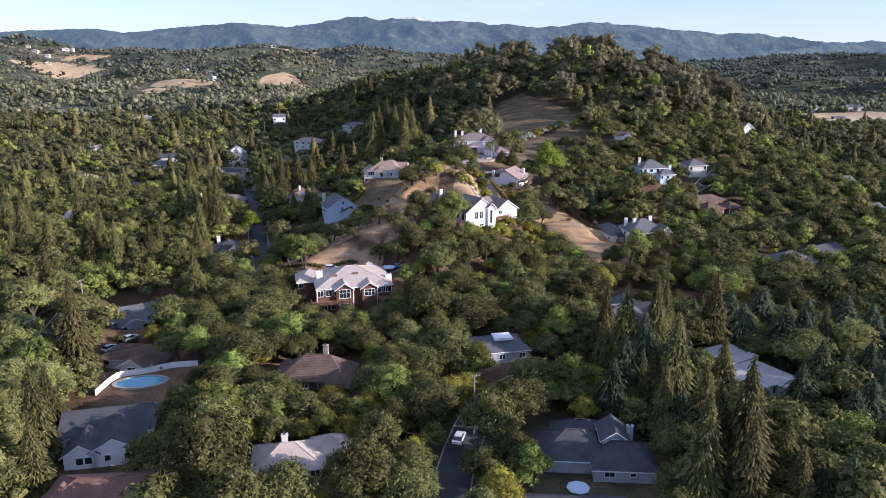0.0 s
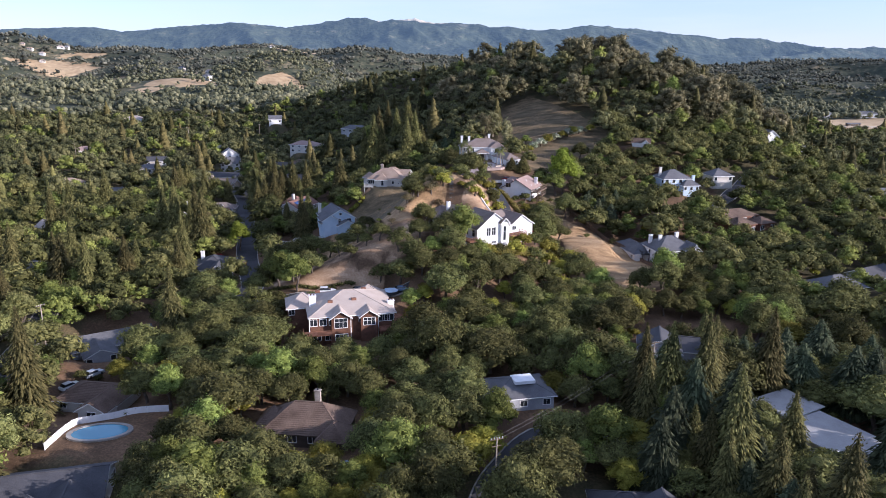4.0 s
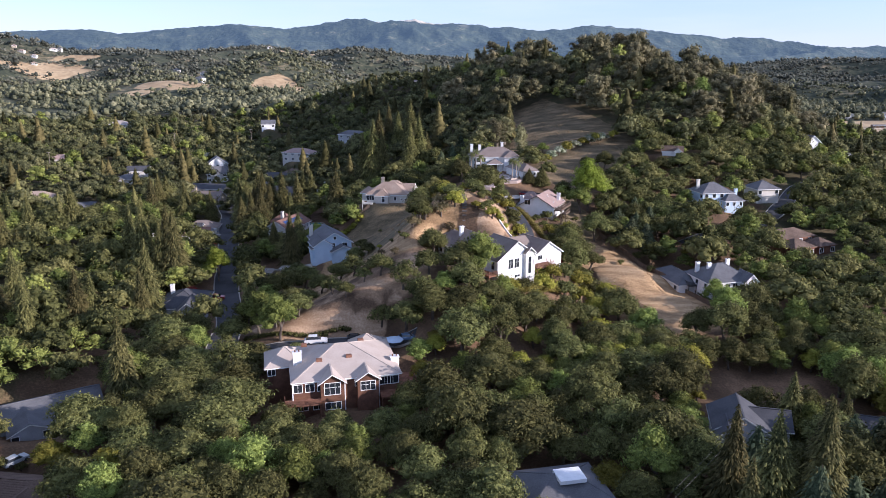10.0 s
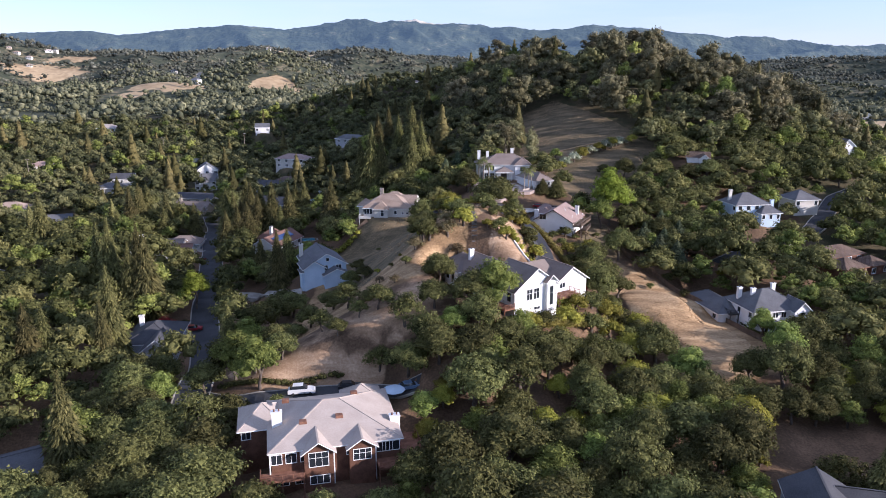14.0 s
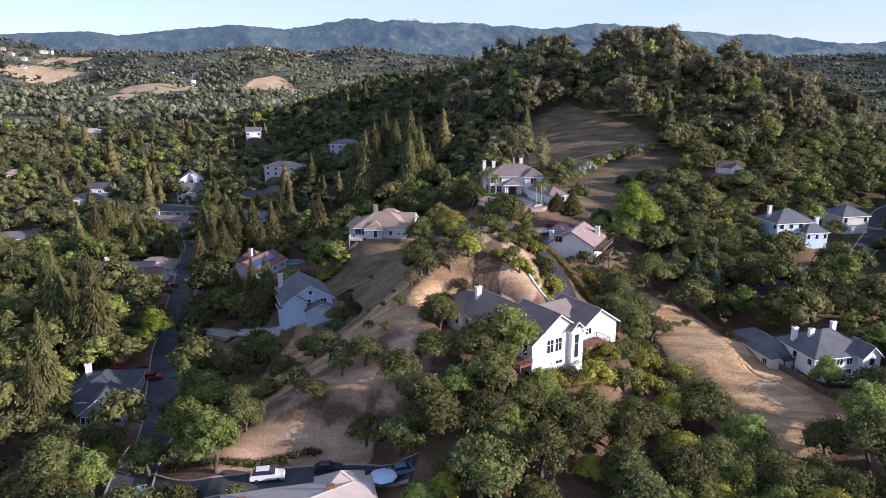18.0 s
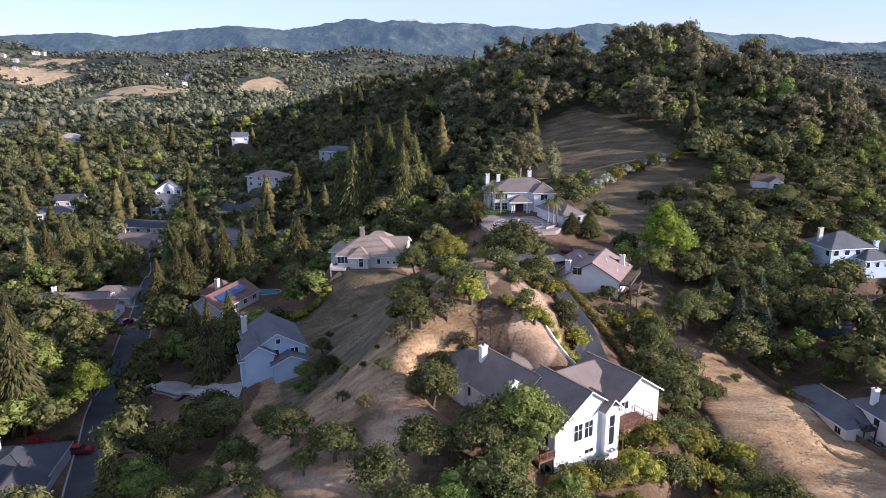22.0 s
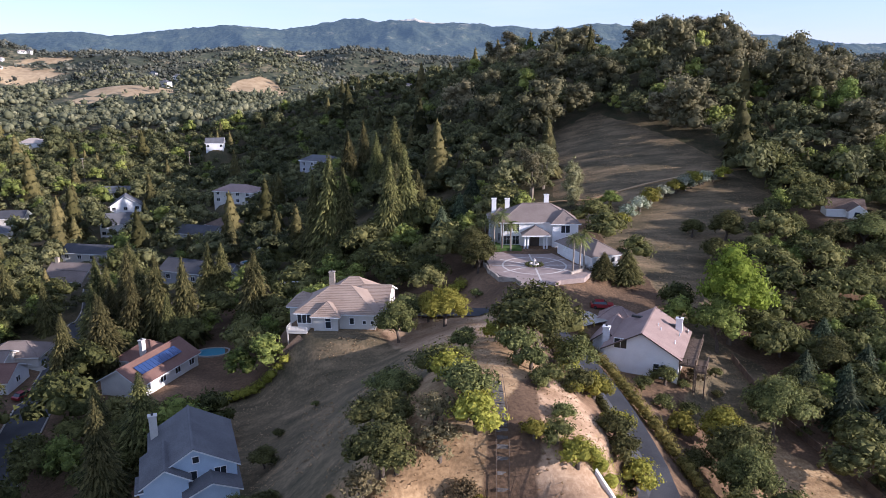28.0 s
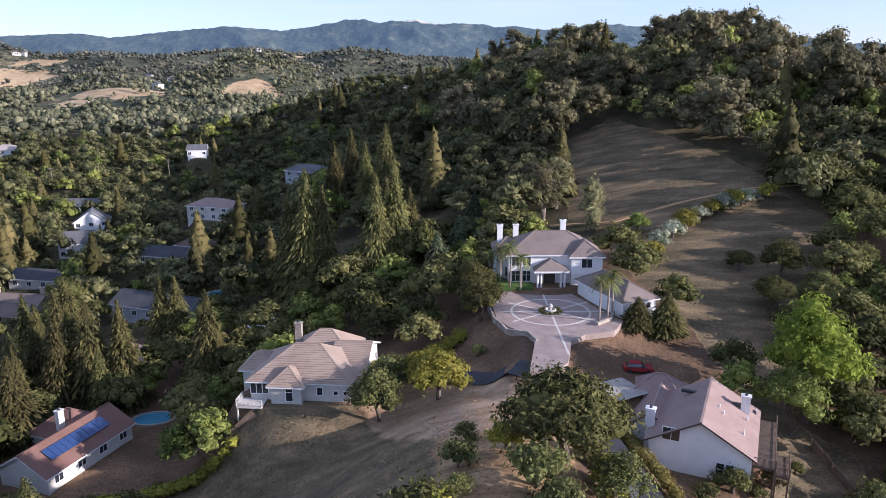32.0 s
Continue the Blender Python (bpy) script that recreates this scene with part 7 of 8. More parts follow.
def dry_tufts():
    """Bleached grass clumps on the open slopes."""
    rng = np.random.RandomState(77)
    n = 90000
    x, y = rng.uniform(-64, 78, n), rng.uniform(208, 460, n)
    keep = np.zeros(n, bool)
    for p in (FIELD, KNOLL, SHADEFIELD, BARE, SLOPE, EASTCLEAR, CUT):
        keep |= inside(x, y, p)
    keep &= lumps(x, y, 9, 61) + 0.7 * lumps(x, y, 3, 62) > -0.1
    x, y = x[keep], y[keep]
    z = ground(x, y)
    m = len(x)
    V = np.empty((m, 3, 3, 3))
    for k in range(3):
        a = rng.uniform(0, 6.28, m)
        h, w = rng.uniform(0.04, 0.12, m), rng.uniform(0.08, 0.2, m)
        dx, dy = np.cos(a), np.sin(a)
        lean = rng.normal(size=(m, 2)) * 0.22
        V[:, k, 0] = np.stack([x - dx * w, y - dy * w, z - 0.08], 1)
        V[:, k, 1] = np.stack([x + dx * w, y + dy * w, z - 0.08], 1)
        V[:, k, 2] = np.stack([x + lean[:, 0], y + lean[:, 1], z + h], 1)
    v = V.reshape(-1, 3)
    me = bpy.data.meshes.new("dry_grass")
    me.materials.append(F_GRASS)
    me.vertices.add(len(v))
    me.vertices.foreach_set("co", v.ravel())
    me.loops.add(len(v))
    me.loops.foreach_set("vertex_index", np.arange(len(v)))
    me.polygons.add(len(v) // 3)
    me.polygons.foreach_set("loop_start", np.arange(0, len(v), 3))
    me.update(calc_edges=True)
    tagged(new("dry_grass", me), "sparse bleached grass clumps on the dry slopes", "grass", "", "stuff")


dry_tufts()

# ---- court, gardens and details ----


def plate(name, pts, z, thick, mat, label, category, kind="structure"):
    n = len(pts)
    v = [(x, y, z) for x, y in pts] + [(x, y, z - thick) for x, y in pts]
    f = [tuple(range(n)), tuple(reversed(range(n, 2 * n)))] + [(b, a, a + n, b + n) for a, b in ((k, (k + 1) % n) for k in range(n))]
    if sum(x0 * y1 - x1 * y0 for (x0, y0), (x1, y1) in zip(pts, pts[1:] + pts[:1])) < 0:
        f = [tuple(reversed(q)) for q in f]
    return tagged(new(name, mesh(name, v, f, mat)), label, category, "", kind)


def ring(g, cx, cy, r0, r1, z0, z1, a0=0.0, a1=6.28319, n=48):
    for k in range(n):
        p, q = a0 + (a1 - a0) * k / n, a0 + (a1 - a0) * (k + 1) / n
        v = [(cx + r * math.cos(a), cy + r * math.sin(a), z) for z in (z0, z1) for a in (p, q) for r in (r0, r1)]
        g.add(v, [(0, 1, 3, 2), (4, 6, 7, 5), (1, 5, 7, 3), (0, 2, 6, 4)] + ([(0, 4, 5, 1)] if k == 0 else []) + ([(2, 3, 7, 6)] if k == n - 1 else []))
    return g


CZ = 37.85
court = plate("court", [(-1, 356.5), (12.6, 356.5), (14.2, 353), (17.6, 343.8), (19.5, 340), (17, 335.5), (12, 334), (9.2, 331), (7.4, 323), (5.6, 320.5), (1.6, 320.5), (3.6, 331), (3.4, 334.5), (0.2, 337.5), (-1.6, 342), (-2.0, 350)],
              CZ, 1.0, M_PAVER, "round paved motor court with pale stone bands", "driveway")
part("paving_band", ring(Geo(), 8, 345, 6.6, 7.0, CZ - 0.1, CZ + 0.012).mesh("paving_band", M_PALEPAVER), court, "pale stone ring")
for a, r1 in ((0, 9.5), (90, 9.5), (180, 9.0), (270, 19.0), (35, 9), (145, 8.5), (215, 8.5), (325, 9.5)):
    o = part("paving_band", Geo().box(2.2, -0.18, -0.1, r1, 0.18, 0.014).mesh("paving_band", M_PALEPAVER), court, "pale stone band")
    o.matrix_basis = pose(8, 345, CZ, 0, 0, a)
fount = thing("fountain", (8, 345, CZ), "round stone fountain inside a clipped hedge ring", "fountain")
part("basin", ring(Geo(), 0, 0, 0.75, 1.0, -0.1, 0.5).mesh("basin", M_PALEPAVER), fount)
part("pedestal", Geo().tube([(0, 0, -0.1), (0, 0, 0.5), (0, 0, 0.9), (0, 0, 1.0), (0, 0, 1.5)], [0.3, 0.16, 0.14, 0.45, 0.08], 12).mesh("pedestal", M_PALEPAVER), fount)
part("hedge_ring", mesh("hedge_ring", *crown_mesh([(math.cos(a) * 1.7, math.sin(a) * 1.7, 0.2, 0.38) for a in np.linspace(0, 6.28, 16)[:-1]], 0.16, 260, F_OAK, 301), F_OAK), fount, "clipped green hedge ring")
plate("lawn", [(-4.5, 366), (-3.4, 357.4), (6.6, 356.8), (6.6, 360.6), (2.0, 360.8), (1.0, 364)], 38.5, 1.5, M_LAWN, "small clipped green lawn before the mansion", "lawn")


def wall_line(name, pts, h, w, mat, label, category="wall", kind="structure", base=-0.6):
    g = Geo()
    for (x0, y0), (x1, y1) in zip(pts, pts[1:]):
        d = math.hypot(x1 - x0, y1 - y0)
        n = max(1, round(d / 2.0))
        for k in range(n):
            a, b = k / n, (k + 1) / n
            xa, ya, xb, yb = x0 + (x1 - x0) * a, y0 + (y1 - y0) * a, x0 + (x1 - x0) * b, y0 + (y1 - y0) * b
            za, zb = gz(xa, ya), gz(xb, yb)
            nx, ny = -(y1 - y0) / d * w / 2, (x1 - x0) / d * w / 2
            v = [(xa + nx, ya + ny, za + base), (xa - nx, ya - ny, za + base), (xb - nx, yb - ny, zb + base), (xb + nx, yb + ny, zb + base),
                 (xa + nx, ya + ny, za + h), (xa - nx, ya - ny, za + h), (xb - nx, yb - ny, zb + h), (xb + nx, yb + ny, zb + h)]
            g.add(v, [(4, 5, 6, 7), (0, 1, 5, 4), (1, 2, 6, 5), (2, 3, 7, 6), (3, 0, 4, 7)])
    return tagged(new(name, g.mesh(name, mat)), label, category, "", kind)


wall_line("garden_wall", [(-2.2, 356), (-2.4, 350), (-2.0, 342), (-0.2, 337), (3.0, 334.4), (4.0, 331.5)], 0.9, 0.4, M_STONE, "low curved rubble stone wall round the court")
wall_line("garden_wall", [(14.6, 338), (17.5, 340.5), (18.6, 343.5)], 0.9, 0.5, M_STONE, "low stone planter wall under the palms")
wall_line("garden_wall", [(9.8, 261.0), (6.5, 262.6), (4.6, 265)], 0.6, 0.3, M_WHITE, "white retaining wall behind the house court")
wall_line("garden_wall", [(-78, 291.5), (-71, 287.0), (-62, 282.5), (-58, 281)], 0.7, 0.3, M_CONC, "low concrete wall along the curving driveway")
wall_line("path", [(15, 396), (29, 392), (46, 397), (64, 401), (80, 402)], 0.12, 1.4, M_DRY, "narrow pale trodden path across the slope", "path")


def fence(pts, h, label, mat=None, gap=2.4, board=0.0):
    """Posts, two rails and, if asked, upright boards."""
    f = thing("fence", (*pts[0], gz(*pts[0])), label, "fence", "garden fences")
    ox, oy, oz = pts[0][0], pts[0][1], gz(*pts[0])
    for (x0, y0), (x1, y1) in zip(pts, pts[1:]):
        n = max(1, round(math.hypot(x1 - x0, y1 - y0) / gap))
        for k in range(n):
            a = Vector((x0 + (x1 - x0) * k / n, y0 + (y1 - y0) * k / n, 0))
            b = Vector((x0 + (x1 - x0) * (k + 1) / n, y0 + (y1 - y0) * (k + 1) / n, 0))
            a.z, b.z = gz(a.x, a.y), gz(b.x, b.y)
            a, b = a - Vector((ox, oy, oz)), b - Vector((ox, oy, oz))
            part("post", Geo().beam(a - Vector((0, 0, 0.4)), a + Vector((0, 0, h)), 0.12).mesh("post", mat or M_FENCE), f)
            for zz in ((h * 0.92, h * 0.35) if not board else (h * 0.9,)):
                part("rail", Geo().beam(a + Vector((0, 0, zz)), b + Vector((0, 0, zz)), 0.06, 0.12).mesh("rail", mat or M_FENCE), f)
            if board:
                part("board_panel", Geo().beam(a + (b - a) * 0.03 + Vector((0, 0, h * 0.46)), b - (b - a) * 0.03 + Vector((0, 0, h * 0.46)), 0.05, h * 0.98).mesh("board_panel", mat or M_FENCE), f)
    return f


fence([(-62, 318), (-54, 319.5), (-46, 321), (-38, 321.5)], 1.3, "weathered brown board fence along the bank", board=0.3)
fence([(40, 316), (42, 300), (51, 280), (58, 271), (62, 258), (66, 247), (69.5, 234)], 1.4, "dark weathered board fence beside the dry field", board=0.3)
fence([(-82, 149), (-81, 160), (-73, 163), (-64, 163)], 1.5, "pale sunlit board fence round the pool", M_TRIM, board=0.3)
fence([(78, 152), (88, 158), (96, 168)], 1.3, "white board fence by the flat-roofed house", M_TRIM, board=0.3)
fence([(360, 720), (420, 725), (480, 735)], 1.3, "pale rail fence across the paddock", M_TRIM, gap=6)

# stairs up the knoll
st = thing("garden_steps", (-5.3, 269, 0), "long flight of dark stone garden steps up the dry knoll", "steps")
for k in range(26):
    yy = 262.6 + k * 0.5
    zz = gz(-5.3, yy) + 0.12
    part("step", Geo().box(-0.6, yy - 269, zz - 0.35, 0.6, yy - 269 + 0.34, zz).mesh("step", M_DARKSTONE), st)
for sx in (-0.7, 0.7):
    g = Geo()
    for k in range(5):
        ya, yb = 262.6 + k * 2.6, 262.6 + (k + 1) * 2.6
        a, b = (sx, ya - 269, gz(-5.3, ya) + 0.9), (sx, yb - 269, gz(-5.3, yb) + 0.9)
        g.beam(a, b, 0.06)
        g.beam((a[0], a[1], a[2] - 1.2), a, 0.07)
    part("handrail", g.mesh("handrail", M_FENCE), st, "timber handrail")


def hedge(pts, h, w, mat, label, seed, size=0.26):
    rng = np.random.RandomState(seed)
    lob = []
    for (x0, y0), (x1, y1) in zip(pts, pts[1:]):
        n = max(1, round(math.hypot(x1 - x0, y1 - y0) / (w * 0.6)))
        for k in range(n):
            x, y = x0 + (x1 - x0) * k / n + rng.normal() * 0.12, y0 + (y1 - y0) * k / n + rng.normal() * 0.12
            lob.append((x - pts[0][0], y - pts[0][1], gz(x, y) - gz(*pts[0]) + h * 0.5, h * (0.52 + 0.14 * rng.rand())))
    ob = new("hedge", mesh("hedge", *crown_mesh(lob, size, 70, mat, seed), mat))
    ob.location = (*pts[0], gz(*pts[0]))
    return tagged(ob, label, "hedge", "hedges")


hedge([(12.5, 317), (14, 306), (15.5, 296), (17.5, 288), (20, 280), (22, 273)], 2.0, 1.9, F_HEDGE, "long bronze and green clipped hedge along the lane", 401)
hedge([(6, 300), (7, 292), (9, 283), (10.2, 276), (10, 269)], 1.2, 1.2, F_OAK, "loose green hedge on the bank above the lane", 402)
hedge([(4.5, 266.5), (8.5, 264.5), (11, 262)], 2.2, 1.8, F_YELLOW, "yellow-green garden hedge behind the white wall", 403)
hedge([(-60, 317), (-54, 318), (-47, 319.6), (-40, 320)], 2.2, 1.9, F_YELLOW, "bright garden hedge below the board fence", 404)
hedge([(-23, 333), (-17, 337), (-12, 340), (-7, 343)], 2.4, 2.0, F_YELLOW, "row of yellow-green clipped garden bushes", 405, 0.34)
hedge([(-58, 224), (-50, 222.5), (-42, 223), (-33, 225)], 1.3, 1.0, F_OAK, "clipped green hedge along the yard of the timber house", 409)
hedge([(72, 256), (64, 257), (63, 266)], 1.0, 0.9, F_OAK, "low hedge before the white house", 406)
hedge([(2, 235), (8, 236.5), (14, 239), (19, 243), (24, 247)], 2.6, 2.4, F_HEDGE, "dense garden shrubs below the white house", 407, 0.36)
hedge([(6, 231), (13, 233), (20, 237), (26, 242)], 2.8, 2.6, F_YELLOW, "tall yellow-green shrubs below the white house", 408, 0.4)
for x, y, s in ((42, 384, 1.0), (46, 387, 1.1), (49.5, 389, 1.05), (53, 391, 1.1), (57, 392, 1.0), (60, 393.5, 1.1), (64, 395, 0.9)):
    plant("fshrub", x, y, s, 1.1)
for x, y, s, k in ((33, 384, 1.6, "bright0"), (30, 380, 0.5, "bright1")):
    plant(k, x, y, 0.45 * s, 0.7)
for x, y, s in ((30, 297, 0.8), (33, 304, 0.7), (35, 310, 0.8), (27, 303, 0.8), (29, 312, 0.7), (31, 326, 0.9), (44, 280, 0.7), (-8, 264, 0.8), (-9, 268, 1.0), (-2, 266, 1.1), (2, 271, 1.0), (0, 277, 0.9), (5, 280, 1.0), (-10, 276, 1.0), (-12, 280, 0.9),
                (-9, 284, 0.8), (-26, 262, 0.5), (-24, 266, 0.4), (-30, 268, 0.5), (22, 297, 1.0), (20, 301, 1.1), (24, 294, 0.9), (-38, 300, 0.6), (-33, 306, 0.5), (-64, 268, 0.7), (-62, 276, 0.6), (-68, 262, 0.7)):
    plant(("shrub", "yshrub", "shrub")[RNG.randint(3)], x, y, s * (0.9 + 0.3 * RNG.rand()))


def car(x, y, turn, mat, label, z=None, tall=1.0, length=4.5):
    c = thing("car", (x, y, (gz(x, y) if z is None else z) + 0.12), label, "car", "parked cars", turn=turn)
    L, W = length / 2, 0.9
    g = Geo()
    prof = [(-L, 0.32), (-L, 0.82), (-L * 0.92, 0.95), (-L * 0.72, 0.98), (L * 0.40, 0.98), (L * 0.92, 0.84), (L, 0.66), (L, 0.32)]
    n = len(prof)
    for s in (-1, 1):
        g.v += [(px, s * W, pz * tall) for px, pz in prof]
    g.f += [tuple(range(n)), tuple(reversed(range(n, 2 * n)))] + [(k, k + n, (k + 1) % n + n, (k + 1) % n) for k in range(n)]
    g.i += [0] * (n + 2)
    part("body", g.mesh("body", mat), c)
    g = Geo()
    cab = [(-L * 0.86, 0.97), (-L * 0.62, 1.45), (L * 0.12, 1.47), (L * 0.44, 0.97)]
    for s in (-1, 1):
        g.v += [(px, s * (W - 0.08 - 0.16 * (pz > 1)), pz * tall) for px, pz in cab]
    g.f += [(0, 1, 2, 3), (7, 6, 5, 4), (0, 4, 5, 1), (2, 6, 7, 3)]
    g.i += [0] * 4
    part("glazing", g.mesh("glazing", M_GLASS), c, "dark car glazing")
    part("roof", Geo().box(-L * 0.63, -W + 0.22, 1.44 * tall, L * 0.13, W - 0.22, 1.52 * tall).mesh("roof", mat), c)
    for wx in (-L * 0.62, L * 0.62):
        for s in (-1, 1):
            w = part("wheel", Geo().tube([(wx, s * W - s * 0.2, 0.32), (wx, s * W + s * 0.03, 0.32)], [0.33, 0.33], 14).mesh("wheel", M_TYRE), c, "black tyre")
            part("rim", Geo().tube([(wx, s * W, 0.32), (wx, s * W + s * 0.04, 0.32)], [0.2, 0.18], 10).mesh("rim", M_METAL), w, "metal wheel rim")
    return c


def paint(name, c):
    m, n, l, p = material(name, 0.28, 0.1, 0.5)
    p.inputs["Base Color"].default_value = (*c, 1)
    p.inputs["Coat Weight"].default_value = 0.6
    return m


M_TYRE = noisy("tyre_rubber", (0.02, 0.02, 0.02), (0.035, 0.035, 0.035), 3, 20, 0.1, 0.9)
P_WHITE, P_RED, P_DARK, P_SILVER, P_BLUE = paint("white_car_paint", (0.75, 0.75, 0.74)), paint("red_car_paint", (0.28, 0.02, 0.025)), paint("dark_car_paint", (0.03, 0.032, 0.037)), paint("silver_car_paint", (0.42, 0.44, 0.46)), paint("blue_car_paint", (0.16, 0.24, 0.36))
car(-40.5, 219.2, 8, P_WHITE, "white van parked behind the timber house", tall=1.35, length=5.2)
car(-31.5, 221.5, 5, P_DARK, "dark car parked behind the timber house")
car(-19.5, 219.5, 20, P_BLUE, "blue car on the drive behind the timber house")
car(19.5, 329.5, -8, P_RED, "dark red car parked by the garage drive")
car(-106.5, 351.5, 15, P_SILVER, "silver car on the concrete driveway")
car(-104.5, 347.0, 15, P_BLUE, "pale blue car on the concrete driveway")
car(-97.5, 331, 72, P_RED, "dark red car at the kerb of the street")
car(-78.5, 268, 10, P_RED, "bright red car beside the maple")
car(-91, 176, 60, P_WHITE, "white car on a shaded drive")
car(-88, 181, 60, P_SILVER, "silver car on a shaded drive")
car(-25, 143, 30, P_BLUE, "blue car under the trees")
car(-2.5, 131, 75, P_WHITE, "white car parked on the shaded street")
car(60, 294, 30, P_WHITE, "white car beside the white house")
car(56.5, 297, 30, P_SILVER, "silver car beside the white house")
car(96, 229, 15, P_WHITE, "white pickup near the blue-grey house", length=5.2)


def pool(pts, z, label):
    p = thing("pool", (*pts[0], z), label, "pool", "garden pools")
    c = np.mean(pts, axis=0)
    w = [(x - pts[0][0], y - pts[0][1]) for x, y in pts]
    d = [((x - c[0]) * 1.18 + c[0] - pts[0][0], (y - c[1]) * 1.18 + c[1] - pts[0][1]) for x, y in pts]
    n = len(pts)
    part("coping", mesh("coping", [(x, y, 0.08) for x, y in d] + [(x, y, 0.08) for x, y in w] + [(x, y, -0.5) for x, y in d] + [(x, y, -0.5) for x, y in w],
                        [q for k in range(n) for q in ((k, (k + 1) % n, (k + 1) % n + n, k + n), ((k + 1) % n, k, k + 2 * n, (k + 1) % n + 2 * n), (k + n, (k + 1) % n + n, (k + 1) % n + 3 * n, k + 3 * n))], M_CONC), p, "pale pool coping")
    part("water", mesh("water", [(x, y, -0.05) for x, y in w], [tuple(range(n))], M_WATER), p, "clear blue water")
    return p


def oval(cx, cy, a, b, turn=0, n=20, bean=0.0):
    t = radians(turn)
    out = []
    for k in range(n):
        q = 6.28319 * k / n
        r = 1 + bean * math.cos(2 * q + 0.6)
        x, y = a * r * math.cos(q), b * r * math.sin(q)
        out.append((cx + x * math.cos(t) - y * math.sin(t), cy + x * math.sin(t) + y * math.cos(t)))
    return out


pool(oval(-74.5, 155, 5.2, 3.0, 10), 11.3, "oval blue swimming pool behind a pale fence")
pool(oval(-69, 406, 3.6, 3.0, 0, bean=0.1), gz(-69, 406) + 0.3, "blue garden pool in the shade")
pool(oval(-62, 342, 3.0, 2.6, 20, bean=0.15), gz(-62, 342) + 0.3, "small blue garden pool below the hedge")
plate("patio", oval(-49, 379, 6.0, 8.0, 10), gz(-49, 379) + 0.35, 1.2, M_PALEPAVER, "pale stone patio round a dark pool", "patio")
pool(oval(-47.5, 378, 2.0, 3.0, 20, bean=0.2), gz(-49, 379) + 0.42, "dark kidney-shaped pool in a stone patio")
pool(oval(-60, 220, 3.0, 1.8, 10), gz(-60, 220) + 0.3, "small turquoise pool among oaks")
pergola = thing("pergola", (-68, 413.5, gz(-68, 413.5)), "white garden pergola beside the pool", "pergola")
for px in (-1.4, 1.4):
    for py in (-1, 1):
        part("post", Geo().box(px - 0.09, py - 0.09, -0.3, px + 0.09, py + 0.09, 2.4).mesh("post", M_TRIM), pergola)
part("roof", Geo().box(-1.8, -1.4, 2.4, 1.8, 1.4, 2.6).mesh("roof", M_TRIM), pergola)


def parasol(x, y, z, mat, label, r=1.5):
    p = thing("parasol", (x, y, z), label, "parasol", "garden parasols")
    part("pole", Geo().tube([(0, 0, -0.2), (0, 0, 2.4)], [0.04, 0.03], 8).mesh("pole", M_METAL), p)
    v = [(0, 0, 2.6)] + [(r * math.cos(0.785 * k), r * math.sin(0.785 * k), 2.1) for k in range(8)] + [(0, 0, 2.52)] + [(r * math.cos(0.785 * k), r * math.sin(0.785 * k), 2.02) for k in range(8)]
    f = [(0, 1 + k, 1 + (k + 1) % 8) for k in range(8)] + [(9, 10 + (k + 1) % 8, 10 + k) for k in range(8)] + [(1 + k, 10 + k, 10 + (k + 1) % 8, 1 + (k + 1) % 8) for k in range(8)]
    part("canopy", mesh("canopy", v, f, mat), p)


parasol(17.3, 112.5, gz(17.3, 112.5), M_BLUEWALL, "pale blue garden parasol in the shade", 2.0)
parasol(-22.5, 217, gz(-22.5, 217), M_BLUEWALL, "pale blue canopy behind the timber house", 2.2)


def utility_pole(x, y, h, turn, label, z=None):
    p = thing("utility_pole", (x, y, gz(x, y) if z is None else z), label, "utility pole", "utility poles", turn=turn)
    part("post", Geo().tube([(0, 0, -0.5), (0, 0, h)], [0.17, 0.12], 9).mesh("post", M_PALEBARK), p)
    for zz, ww in ((h - 0.4, 1.2), (h - 1.6, 0.8)):
        part("crossarm", Geo().box(-ww, -0.06, zz, ww, 0.06, zz + 0.14).mesh("crossarm", M_FENCE), p)
    for k in (-1.0, -0.4, 0.4, 1.0):
        part("insulator", Geo().tube([(k, 0, h - 0.26), (k, 0, h - 0.02)], [0.05, 0.04], 7).mesh("insulator", M_TRIM), p)
    return p


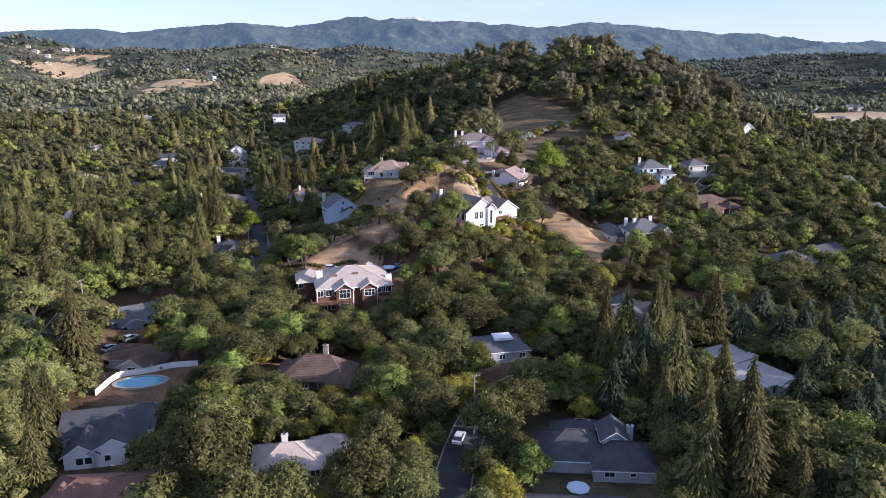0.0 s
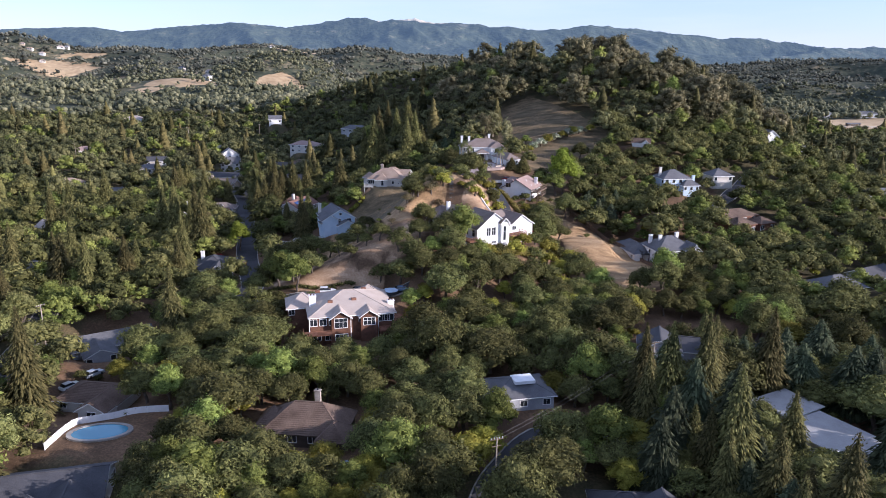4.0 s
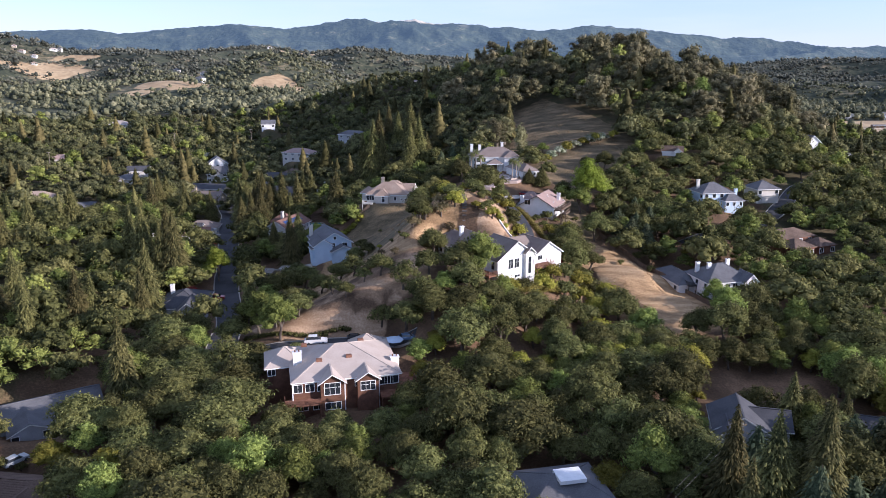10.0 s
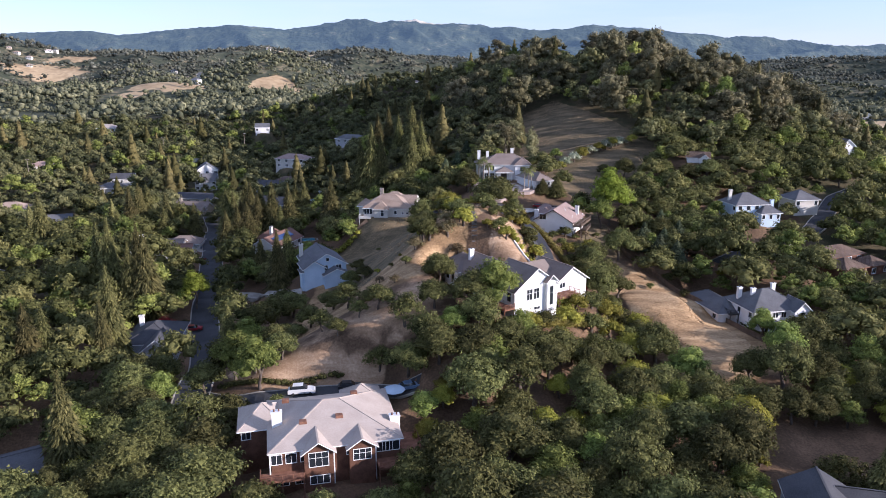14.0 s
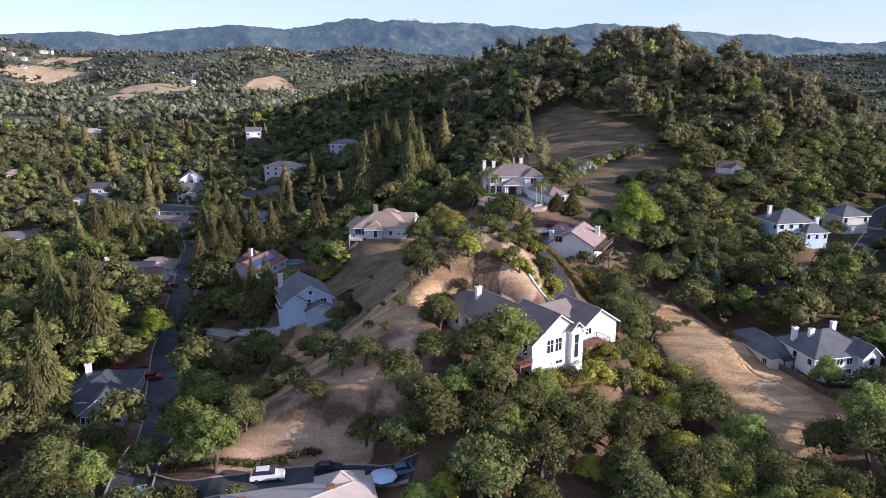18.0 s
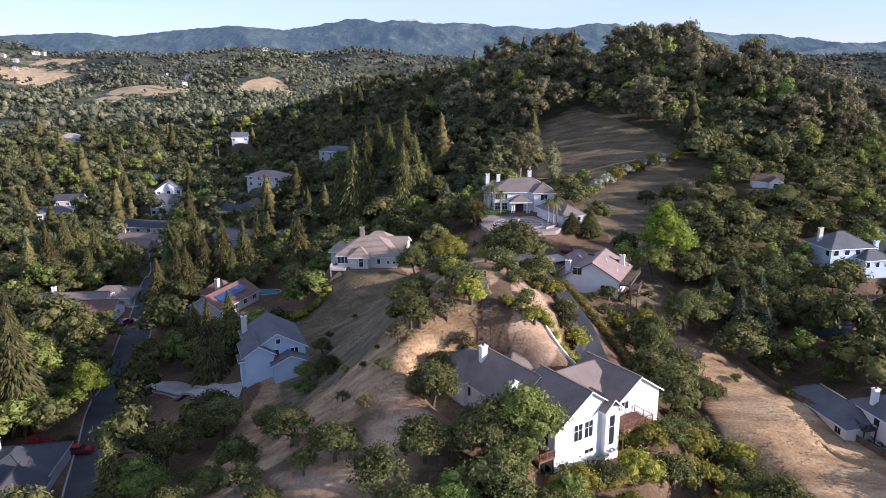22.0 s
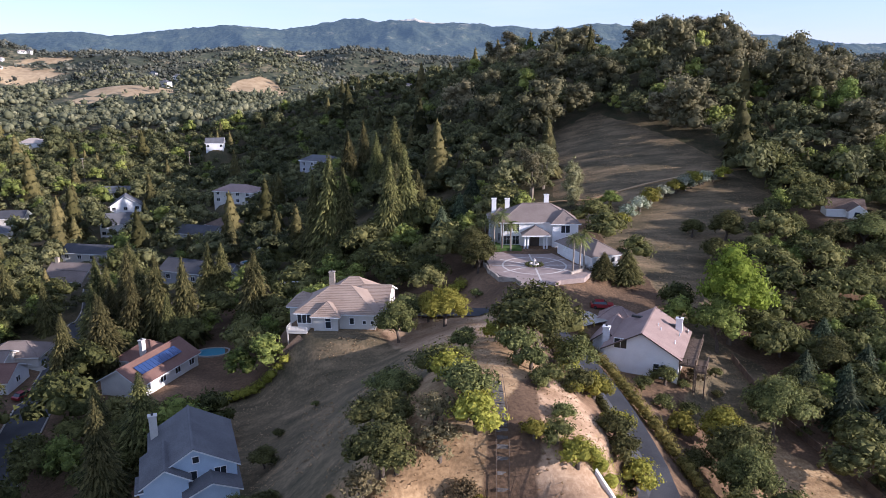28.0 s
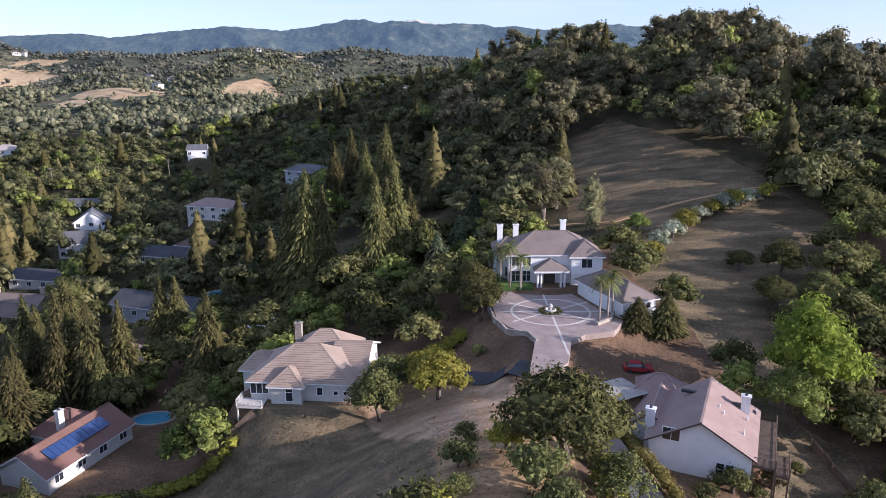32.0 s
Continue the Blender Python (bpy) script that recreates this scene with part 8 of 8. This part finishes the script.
utility_pole(0.5, 133, 13.0, 20, "pale wooden utility pole above the street")
utility_pole(37, 172, 12.0, 20, "wooden utility pole among the conifers")
utility_pole(-104, 165, 11.0, 60, "wooden utility pole beside the side street")
utility_pole(-107, 196, 11.0, 60, "wooden utility pole with lamps by the street")
utility_pole(-149, 582, 14, 0, "pale utility pole on the dark slope")
utility_pole(-196, 560, 14, 0, "pale utility pole among valley trees")
utility_pole(-240, 480, 13, 0, "utility pole among valley oaks")


def wire(a, b, sag, label):
    pts = [Vector(a).lerp(Vector(b), k / 14) - Vector((0, 0, sag * 4 * (k / 14) * (1 - k / 14))) for k in range(15)]
    ob = new("overhead_wire", Geo().tube(pts, [0.018] * 15, 4).mesh("overhead_wire", M_METAL))
    tagged(ob, label, "wire", "overhead wires")


_z0, _z1 = gz(0.5, 133) + 12.9, gz(37, 172) + 11.9
for k in (-1.0, 1.0):
    wire((0.5 + k * 0.9, 133 + k * 0.3, _z0), (37 + k * 0.9, 172 + k * 0.3, _z1), 1.0, "thin dark overhead wire between poles")
_z0, _z1 = gz(-104, 165) + 10.9, gz(-107, 196) + 10.9
for k in (-1.0, 0.0, 1.0):
    wire((-104 + k * 0.5, 165 + k * 0.8, _z0), (-107 + k * 0.5, 196 + k * 0.8, _z1), 0.8, "thin overhead wire along the side street")

# far dwellings on the hills, and a mast
_r = np.random.RandomState(77)
for k in range(34):
    if k < 6:
        x, y = -905 + _r.normal() * 45, 1715 + _r.normal() * 40
    elif k < 12:
        x, y = -462 + _r.normal() * 28, 1420 + _r.normal() * 24
    else:
        y = 1000 + 1300 * _r.rand()
        x = (_r.rand() * 1.15 - 0.62) * y
    w, d, e = 9 + 7 * _r.rand(), 7 + 3 * _r.rand(), 3 + 2.5 * _r.rand()
    house("pale house far off on the wooded hills", x, y, gz(x, y) + 1.0, _r.rand() * 60 - 30, [(0, 0, w, d, -4, e, e + 2.6, "hipx", row("f", 3, 1.5, 2.0, 1.6))], (M_WHITE, M_CREAM, M_CREAM, M_TANWALL)[k % 4], (R_LIGHT, R_TAN, R_GREY, R_PINK)[k % 4], name="hill_house")
mast = thing("radio_mast", (-935, 1735, gz(-935, 1735)), "thin lattice radio mast on the far hill", "mast")
part("lattice", Geo().tube([(0, 0, -1), (0, 0, 34)], [0.7, 0.2], 4).mesh("lattice", M_METAL), mast)
